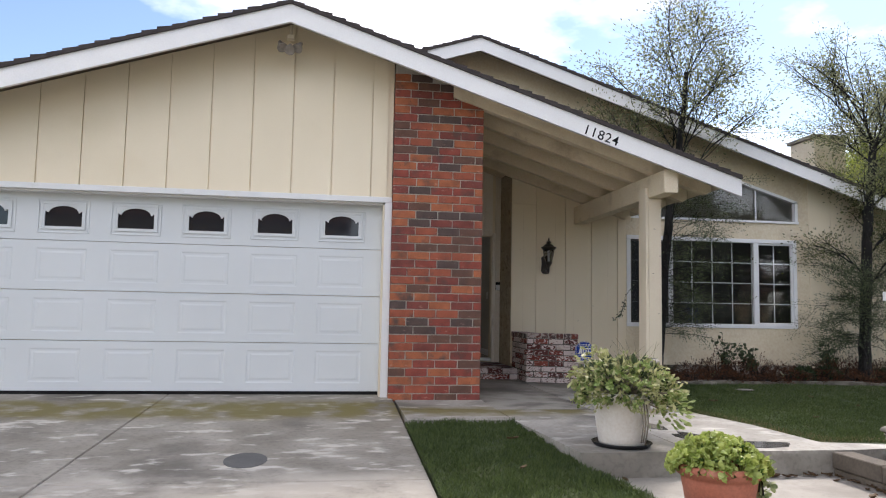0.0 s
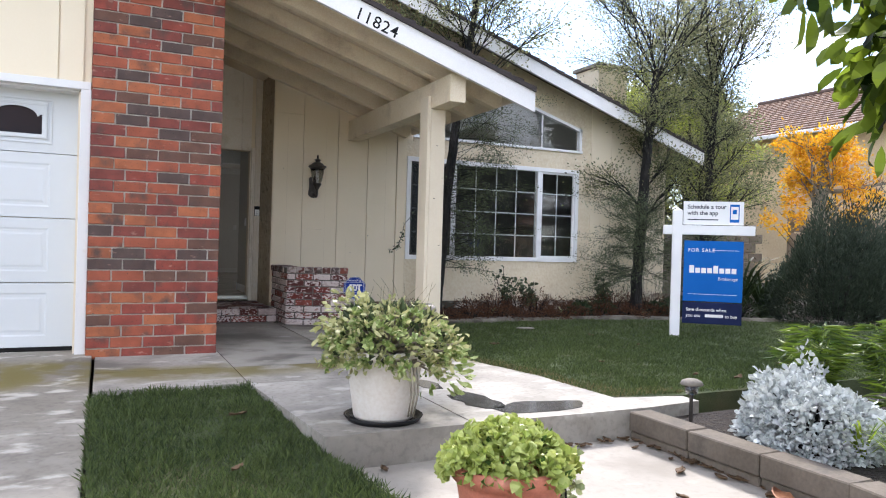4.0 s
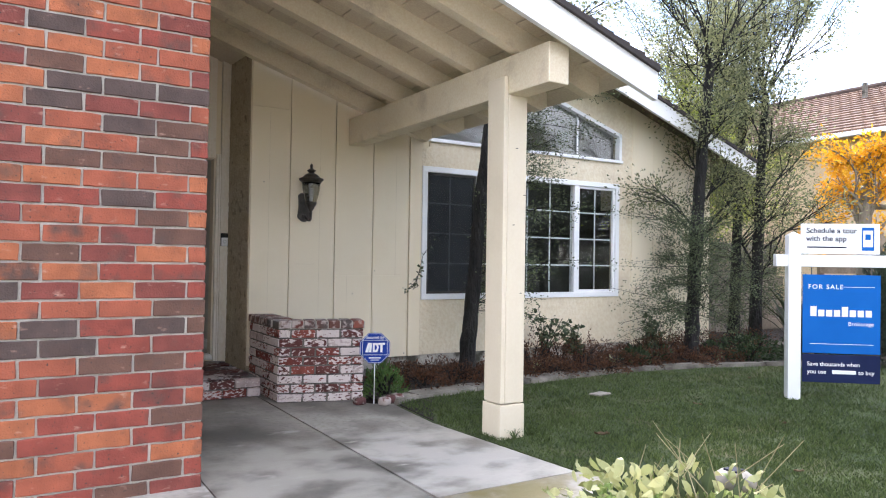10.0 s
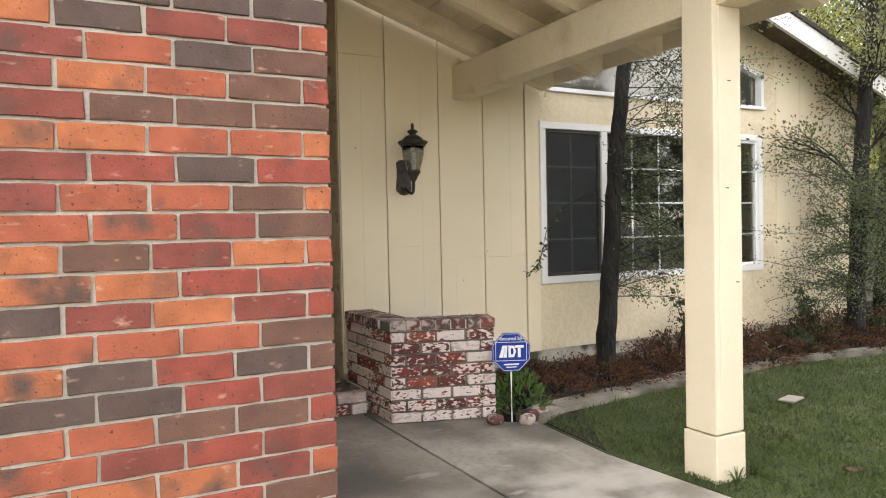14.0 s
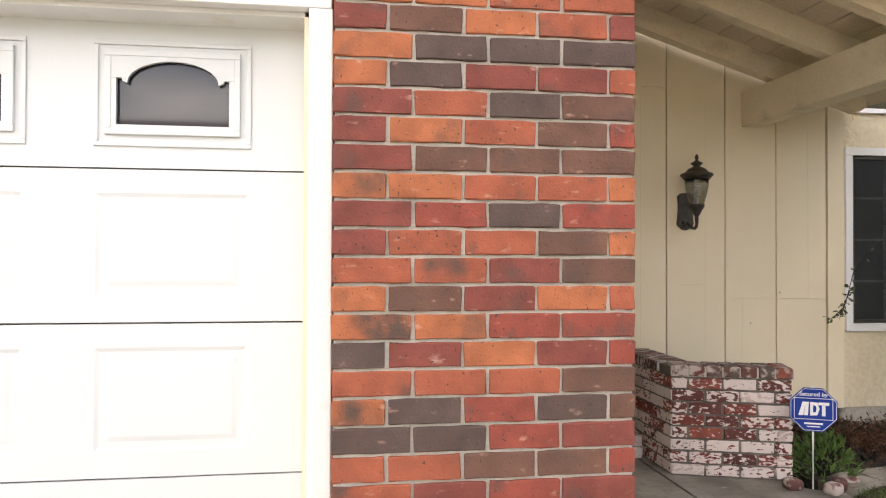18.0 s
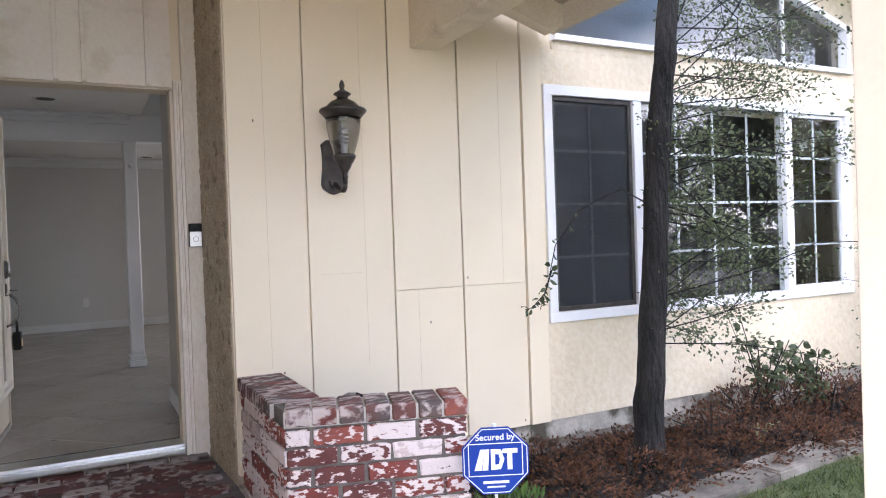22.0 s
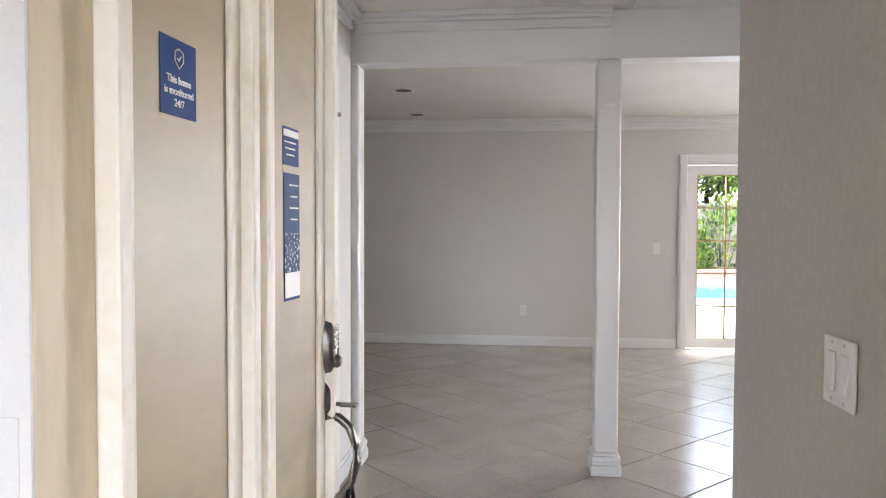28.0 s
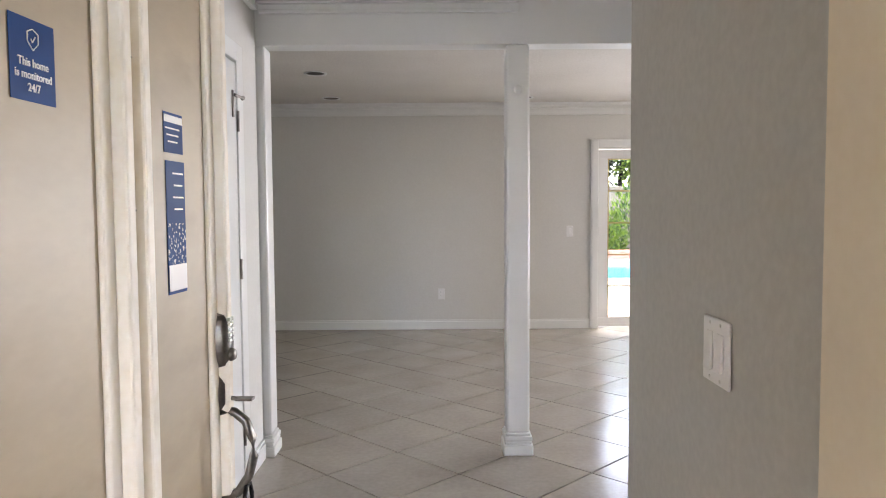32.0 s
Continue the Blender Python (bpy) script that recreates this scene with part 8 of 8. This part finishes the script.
# ---- beyond the lot ----
M_NEIGHBOUR = surf("pale_tan_stucco", (0.62, 0.47, 0.29), (0.67, 0.52, 0.33), 1, 0.8, 0.2, 30)
M_CLAYTILE = pieces("brown_clay_tiles", [((0.145, 0.078, 0.050), 3), ((0.165, 0.092, 0.058), 3), ((0.125, 0.068, 0.046), 2)], 0.85, 0.3, 40, island=True)
M_VERGE = surf("dark_verge_tiles", (0.075, 0.050, 0.042), (0.11, 0.075, 0.062), 3, 0.85, 0.3, 40, vary=0.2)
M_SHUTTER = surf("mauve_shutter", (0.30, 0.20, 0.19), (0.34, 0.23, 0.22), 3, 0.6, 0.1)
M_BLOCK = surf("grey_block", (0.22, 0.19, 0.15), (0.30, 0.26, 0.21), 3, 0.95, 0.5, 50, vary=0.12)
M_FENCE = surf("weathered_fence", (0.20, 0.15, 0.10), (0.30, 0.23, 0.16), 5, 0.9, 0.4, 40, vary=0.2)

nb = thing("neighbour_house", "two-storey tan house with brown tiled roof next door", "house", (26.3, 9, 0))
NX0, NX1, NXR, NY0, NY1, NE, NP = 20.95, 29.77, 25.36, 4.8, 15.0, 5.2, 7.26
bm = B()
slab(bm, [(NX0, -0.2), (NX1, -0.2), (NX1, NE), (NXR, NP), (NX0, NE)], "y", NY0, NY1)
part("wall", bm, M_NEIGHBOUR, nb)
bm = B()
x = NX0 + 0.3
while x < NX1 - 0.2:
    top = NE + (NP - NE) * (1 - abs(x - NXR) / 4.41) - 0.05
    box(bm, x - 0.02, x + 0.02, NY0 - 0.03, NY0 - 0.001, 3.4, top)
    x += 0.42
part("batten_siding", bm, M_NEIGHBOUR, nb)


def tiled_slope(parent, xe, xr, y0, y1, ze, zr, along_y=True):
    """One roof slope in courses of barrel tiles, from the eave (e) up to the ridge (r)."""
    verts, faces, rows = [], [], 17
    cols = int((y1 - y0) / 0.33)
    for i in range(rows):
        t0, t1 = i / rows, (i + 1.04) / rows
        for j in range(cols):
            b = len(verts)
            c0, w = y0 + (j + 0.5 * (i % 2)) * (y1 - y0) / (cols + 0.5), (y1 - y0) / (cols + 0.5) * 0.985
            for t, lift in ((t0, 0.0), (t0, 0.075), (t1, 0.030)):
                for u, h in ((0, 0.014), (0.12, 0), (0.88, 0), (1, 0.014)):
                    verts.append((xe + (xr - xe) * t, c0 + u * w, ze + (zr - ze) * t + lift + h))
            faces += [(b + r + k, b + r + k + 1, b + r + 5 + k, b + r + 4 + k) for r in (0, 4) for k in range(3)]
    ob = new("roof_tiles", data_mesh("roof_tiles", verts, faces, M_CLAYTILE))
    ob.parent, ob["kind"] = parent, "stuff"
    ob.location = -parent.location


def verge_tiles(parent, xe, ze, xr, zr, y0, y1):
    """Angled tiles lapped up the edge of a gable."""
    count = round(math.hypot(xr - xe, zr - ze) / 0.33)
    for k in range(count):
        a, b = k / count, (k + 1.02) / count
        pts = [(xe + (xr - xe) * a, ze + (zr - ze) * a + 0.05), (xe + (xr - xe) * b, ze + (zr - ze) * b + 0.01)]
        part("verge_tile", slab(B(), [(pts[0][0], pts[0][1] - 0.17), (pts[1][0], pts[1][1] - 0.15), pts[1], pts[0]], "y", y0, y1), M_VERGE, parent)


for xe in (NX0 - 0.58, NX1 + 0.58):
    tiled_slope(nb, xe, NXR, NY0 - 0.28, NY1 + 0.4, NE - 0.2, NP + 0.05)
    part("roof_deck", slab(B(), [(xe, NE - 0.23), (NXR, NP + 0.01), (NXR, NP + 0.05), (xe, NE - 0.19)], "y", NY0 - 0.3, NY1 + 0.4), M_DECK, nb)
    part("soffit", slab(B(), [(xe, NE - 0.27), (NXR, NP - 0.03), (NXR, NP + 0.008), (xe, NE - 0.232)], "y", NY0 - 0.3, NY1 + 0.4), M_NEIGHBOUR, nb)
    part("verge_board", slab(B(), [(xe, NE - 0.40), (NXR, NP - 0.16), (NXR, NP - 0.02), (xe, NE - 0.26)], "y", NY0 - 0.35, NY0 - 0.302), M_FASCIA, nb)
    verge_tiles(nb, xe, NE - 0.11, NXR, NP + 0.13, NY0 - 0.37, NY0 - 0.15)
for k in range(3):
    # outlookers that carry the gable's overhang
    x = NX0 + 1.3 + 1.15 * k
    z = NE + (NP - NE) * (x - NX0) / 4.41 - 0.06
    for q in (x, 2 * NXR - x):
        part("outlooker", box(B(), q - 0.05, q + 0.05, NY0 - 0.29, NY0 - 0.002, z - 0.17, z - 0.03), M_NEIGHBOUR, nb)
part("ridge", tube(B(), [(NXR, NY0 - 0.37, NP + 0.14), (NXR, NY1 + 0.4, NP + 0.14)], 0.09, 8), M_VERGE, nb, "brown ridge tiles")
part("gutter", box(B(), NX0 - 0.70, NX0 - 0.58, NY0 - 0.3, NY1 + 0.4, NE - 0.34, NE - 0.2, 0.02), M_FASCIA, nb)
part("chimney_vent", box(B(), 23.95, 24.07, 8.70, 8.82, 6.4, 7.22), M_EDGING, nb)
for x0, x1, z0, z1 in ((22.02, 23.35, 3.58, 4.80), (26.3, 27.6, 3.7, 4.75)):
    wnd = part("window", frame_bars(B(), x0, x1, z0, z1, 0.09, NY0 - 0.07, NY0 - 0.002), M_VINYL, nb)
    part("pane", box(B(), x0 + 0.08, x1 - 0.08, NY0 - 0.03, NY0 - 0.004, z0 + 0.08, z1 - 0.08), M_PAINTEDSKY, wnd, "pane with a blue sky reflection painted in")
    for k in range(1, 3):
        x = x0 + (x1 - x0) * k / 3
        part("bar", box(B(), x - 0.012, x + 0.012, NY0 - 0.045, NY0 - 0.031, z0 + 0.08, z1 - 0.08), M_VINYL, wnd)
        z = z0 + (z1 - z0) * k / 3
        part("bar", box(B(), x0 + 0.08, x1 - 0.08, NY0 - 0.047, NY0 - 0.031, z - 0.012, z + 0.012), M_VINYL, wnd)
    for sx in (x0 - 0.45, x1 + 0.03):
        part("shutter", box(B(), sx, sx + 0.42, NY0 - 0.06, NY0 - 0.002, z0, z1, 0.01), M_SHUTTER, nb, "mauve wooden shutter")
part("garage_wing", slab(B(), [(20.25, -0.2), (27.85, -0.2), (27.85, 3.05), (24.05, 4.14), (20.25, 3.05)], "y", 4.3, NY0 - 0.1), M_NEIGHBOUR, nb)
for xe in (19.45, 28.65):
    part("wing_roof", slab(B(), [(xe, 2.82), (24.05, 4.2), (24.05, 4.30), (xe, 2.92)], "y", 4.08, NY0 - 0.08), M_CLAYTILE, nb)
    part("wing_verge", slab(B(), [(xe, 2.62), (24.05, 4.0), (24.05, 4.16), (xe, 2.78)], "y", 4.0, 4.078), M_FASCIA, nb)
    verge_tiles(nb, xe, 2.92, 24.05, 4.30, 3.98, 4.2)

wall_b = thing("block_wall", "grey concrete block garden wall beside the house", "wall", (10, 4.4, 0), kind="structure")
BLOCK = brick_mesh("block", 0.392, 0.15, 0.192, M_BLOCK, 0.006)
part("mortar_core", box(B(), 8.63, 12.5, 4.37, 4.49, -0.2, 1.58), M_MORTAR, wall_b)
for row in range(8):
    for k in range(10):
        ob = new("block", BLOCK)
        ob.parent = wall_b
        ob.matrix_basis = Matrix.Translation(-wall_b.location) @ pose(8.83 + 0.4 * k - (0.2 if row % 2 else 0) + 0.2, 4.43, 0.08 + 0.2 * row)
fence = thing("slat_fence", "weathered horizontal slat fence behind the bushes", "fence", (15.5, 3.4, 0))
for k in range(9):
    part("slat", box(B(), 12.4, 20.6, 3.38, 3.41, 0.1 + 0.19 * k, 0.26 + 0.19 * k, 0.004), M_FENCE, fence)
for k in range(5):
    part("post", box(B(), 12.5 + 2.0 * k, 12.6 + 2.0 * k, 3.415, 3.50, -0.05, 1.85, 0.006), M_FENCE, fence)
ubox = thing("utility_box", "weathered wooden utility box at the edge of the lawn", "box", (11.7, -0.05, -0.04))
part("body", box(B(), 11.45, 11.95, -0.25, 0.2, -0.05, 0.50, 0.012), M_WALLBLOCK, ubox)
part("lid", box(B(), 11.42, 11.98, -0.28, 0.23, 0.502, 0.55, 0.01), M_WALLBLOCK, ubox)
pal = thing("low_palisade", "low dark wooden palisade at the bed's edge", "fence", (13.2, -1.2, -0.04))
for k in range(26):
    t = k / 26
    part("stake", tube(B(), [(12.0 + 2.2 * t, -0.35 - 1.9 * t, -0.05), (12.0 + 2.2 * t, -0.35 - 1.9 * t, 0.26)], 0.035, 8), M_FENCE, pal)
chim = thing("chimney", "square tan stucco chimney at the end of the roof", "chimney", (8.45, 4.4, 2.5), kind="structure")
part("stack", box(B(), 8.15, 8.80, 4.05, 4.75, 2.0, 4.28, 0.01), M_STUCCO, chim)
part("cap", box(B(), 8.10, 8.85, 4.0, 4.80, 4.282, 4.35, 0.01), M_EDGING, chim)

# trees behind the houses close the view
for i, (x, y, h) in enumerate(((11.6, 5.4, 3.9), (12.8, 9.0, 4.6), (11.0, 8.4, 4.3))):
    tree("yard_tree", "lime green tree behind the block wall, sunlight put into its colour", [(x, y, -0.3), (x, y, 1.2), (x + 0.1, y, 2.4), (x + 0.1, y, h * 0.8), (x + 0.1, y, h)], 0.10, 14, 0.3, 1.0, (0.07, 0.035), L_SUNTONE, 6, M_BARK, 130 + i, away=0.12, group="yard trees", steep=(0.5, 2.2))
for i, (x, y, h) in enumerate(((15.5, 9.5, 4.6), (17.5, 12.5, 5.2), (13.2, 14.0, 5.0))):
    tree("yard_tree", "leafy garden tree behind the fence", [(x, y, -0.3), (x, y, 1.2), (x + 0.1, y, 2.6), (x + 0.15, y, h * 0.8), (x + 0.1, y, h)], 0.13, 12, 0.3, 1.6, (0.13, 0.06), L_DARK if i % 2 else L_OLIVE, 5, M_BARK, 120 + i, away=0.14, group="yard trees")

# ---- the yard behind the French doors ----
M_WATER = surf("pool_water", (0.03, 0.36, 0.50), (0.05, 0.44, 0.58), 1.5, 0.08, 0.15, 6)
bm = box(B(), -3, 12, FAR_Y + 0.3, 16.2, -0.3, 0.10)
structure("patio", bm, M_PAD, "pale concrete patio behind the house", "patio")
bm = box(B(), 2.0, 12, 16.45, 22.4, -0.3, 0.07)
structure("pool_water", bm, M_WATER, "turquoise water of the swimming pool", "water")
cope = thing("pool_coping", "red brick coping of the pool", "coping", (6, 19.4, 0.1), kind="structure")
part("near_edge", box(B(), -3, 12, 16.21, 16.44, -0.3, 0.115, 0.01), M_TERRA, cope)
part("far_edge", box(B(), -3, 12, 22.41, 22.75, -0.3, 0.30, 0.01), M_TERRA, cope)
part("spa_wall", box(B(), 6.9, 9.2, 19.0, 20.6, 0.0, 0.42, 0.02), M_TERRA, cope)
for i in range(9):
    rr = random.Random(200 + i)
    clump("yard_bush", "sunlit green bush beyond the pool", (1.5 + 1.15 * i, 24 + rr.uniform(-0.6, 0.8), 0.1), 0.9, rr.uniform(1.2, 2.6), 800, (0.17, 0.08), L_PALM if i % 3 else L_HEDGE, 210 + i, group="yard bushes")
bm = box(B(), -8, 20, 26.5, 26.7, -0.3, 2.2)
structure("yard_wall", bm, M_BLOCK, "grey wall at the back of the yard", "wall")
for i in range(6):
    x = 1 + 2.2 * i
    tree("yard_tree", "leafy tree at the back of the yard", [(x, 27.5, -0.3), (x, 27.5, 1.6), (x + 0.1, 27.5, 3.2), (x, 27.5, 5.0)], 0.14, 9, 0.3, 1.8, (0.22, 0.11), L_PALM if i % 2 else L_DARK, 4, M_BARK, 140 + i, away=0.2, group="yard trees")

# ---- across the street, and along it: unseen, added to darken the panes' reflections ----
for i, (x, y) in enumerate(((11, -27), (16, -25), (21, -26), (26, -22), (31, -18), (34, -13), (36, -8), (39, -3), (44, -12))):
    tree("street_tree", "broad dark unseen tree along the street", [(x, y, -0.6), (x, y, 1.4), (x + 0.2, y, 3.4), (x, y, 6.2)], 0.2, 11, 0.20, 2.7, (0.40, 0.22), L_DARK, 5, M_BARK, 160 + i, away=0.32, group="street trees")
for i, (x, y) in enumerate(((9, -24), (14, -23), (19, -23), (24, -20.5), (28, -17.5), (31, -14), (33, -10), (34, -6), (36, -2))):
    clump("street_hedge", "dark unseen hedge along the street", (x, y, -0.6), 2.4, 2.6, 700, (0.34, 0.20), L_HEDGE, 340 + i, up=0.3, group="street hedges")
for x0, x1, high in ((9, 27, 2.6), (-15, -0.5, 5.4)):
    opp = thing("opposite_house", "plain unseen tan house with a brown roof across the street", "house", ((x0 + x1) / 2, -31, -0.5), "houses across the street")
    part("wall", box(B(), x0, x1, -34, -29, -0.6, high), M_NEIGHBOUR, opp)
    part("roof", slab(B(), [(-28.2, high - 0.1), (-31.5, high + 2.2), (-34.8, high - 0.1)], "x", x0 - 0.6, x1 + 0.6), M_CLAYTILE, opp)

# ---- brick pier, the floor tiles ----
pier = thing("wall_pier", "red and brown brick pier between garage door and porch", "wall", (0.5, 0.2, 0), kind="structure")
bm = B()
slab(bm, [(0.012, -0.06), (1.021, -0.06), (1.021, roof1(1.02) + 0.19), (0.012, roof1(0.012) + 0.19)], "y", 0.012, 0.42)
part("mortar_core", bm, M_MORTAR, pier)
COURSE, JOINT = 0.0919, 0.011
A_CUTS, B_CUTS = (0.0, 0.183, 0.433, 0.683, 0.933, 1.033), (0.0, 0.267, 0.517, 0.768, 1.033)
rnd = random.Random(17)
made = {}
for row in range(40):
    z0 = -0.064 + COURSE * row
    cuts = A_CUTS if row % 2 else B_CUTS
    for a, b in zip(cuts, cuts[1:]):
        if z0 + COURSE > roof1((a + b) / 2) + 0.17:
            continue
        key = round(b - a, 3)
        if key not in made:
            made[key] = [brick_mesh("brick", b - a - JOINT, 0.09, COURSE - JOINT, M_BRICK, 0.0035, 0.0013, v) for v in range(5)]
        ob = new("brick", rnd.choice(made[key]))
        ob.parent = pier
        ob.matrix_basis = Matrix.Translation(-pier.location) @ pose((a + b) / 2, 0.045 + rnd.uniform(-0.0025, 0.0025), z0 + COURSE / 2, rnd.uniform(-0.3, 0.3), rnd.uniform(-0.25, 0.25), rnd.uniform(-0.3, 0.3))
    # the side towards the porch and the short return by the garage door
    if z0 + COURSE < roof1(1.03) + 0.17:
        for y0, y1 in (((0.095, 0.26), (0.26, 0.42)) if row % 2 else ((0.095, 0.18), (0.18, 0.42))):
            key = ("side", round(y1 - y0, 3))
            if key not in made:
                made[key] = brick_mesh("brick", 0.09, y1 - y0 - JOINT, COURSE - JOINT, M_BRICK, 0.0035)
            ob = new("brick", made[key])
            ob.parent = pier
            ob.matrix_basis = Matrix.Translation(-pier.location) @ pose(1.033 - 0.045, (y0 + y1) / 2, z0 + COURSE / 2)

# tiles on the diagonal: the near 300 are pieces, the rest one sheet of the same tiles
S = 0.4455
c45 = math.cos(radians(45))
verts, faces, count = [], [], 0
TILE = brick_mesh("tile", S - 0.009, S - 0.009, 0.008, M_TILE, 0.0012)
for i in range(-24, 26):
    for j in range(-24, 26):
        x, y = 1.235 + (i - j) * S * c45, 6.43 + S * c45 + (i + j) * S * c45
        if not (-2.5 < x < 7.8 and DOOR_Y + 0.5 < y < FAR_Y - 0.02 and (x > 0.5 or y > 6.7)):
            continue
        if 0.4 < x < 4.2 and count < 300:
            ob = new("tile", TILE)
            ob.parent = floor
            ob.matrix_basis = pose(x, y, FLOOR - 0.004, 0, 0, 45)
            count += 1
        else:
            b, h = len(verts), (S - 0.009) * c45
            verts += [(x - h, y, FLOOR), (x, y - h, FLOOR), (x + h, y, FLOOR), (x, y + h, FLOOR)]
            faces.append((b, b + 1, b + 2, b + 3))
ob = new("tiles_rest", data_mesh("tiles_rest", verts, faces, M_TILE))
ob.parent, ob["kind"] = floor, "stuff"
# short tiles that fill the entry up to the threshold
bm = box(B(), 0.57, 1.95, DOOR_Y + 0.16, DOOR_Y + 0.50, FLOOR - 0.005, FLOOR - 0.003)
tagged(new("entry_tiles", to_mesh(bm, "entry_tiles", M_TILE)), "tiles just inside the front door", "floor", kind="structure")
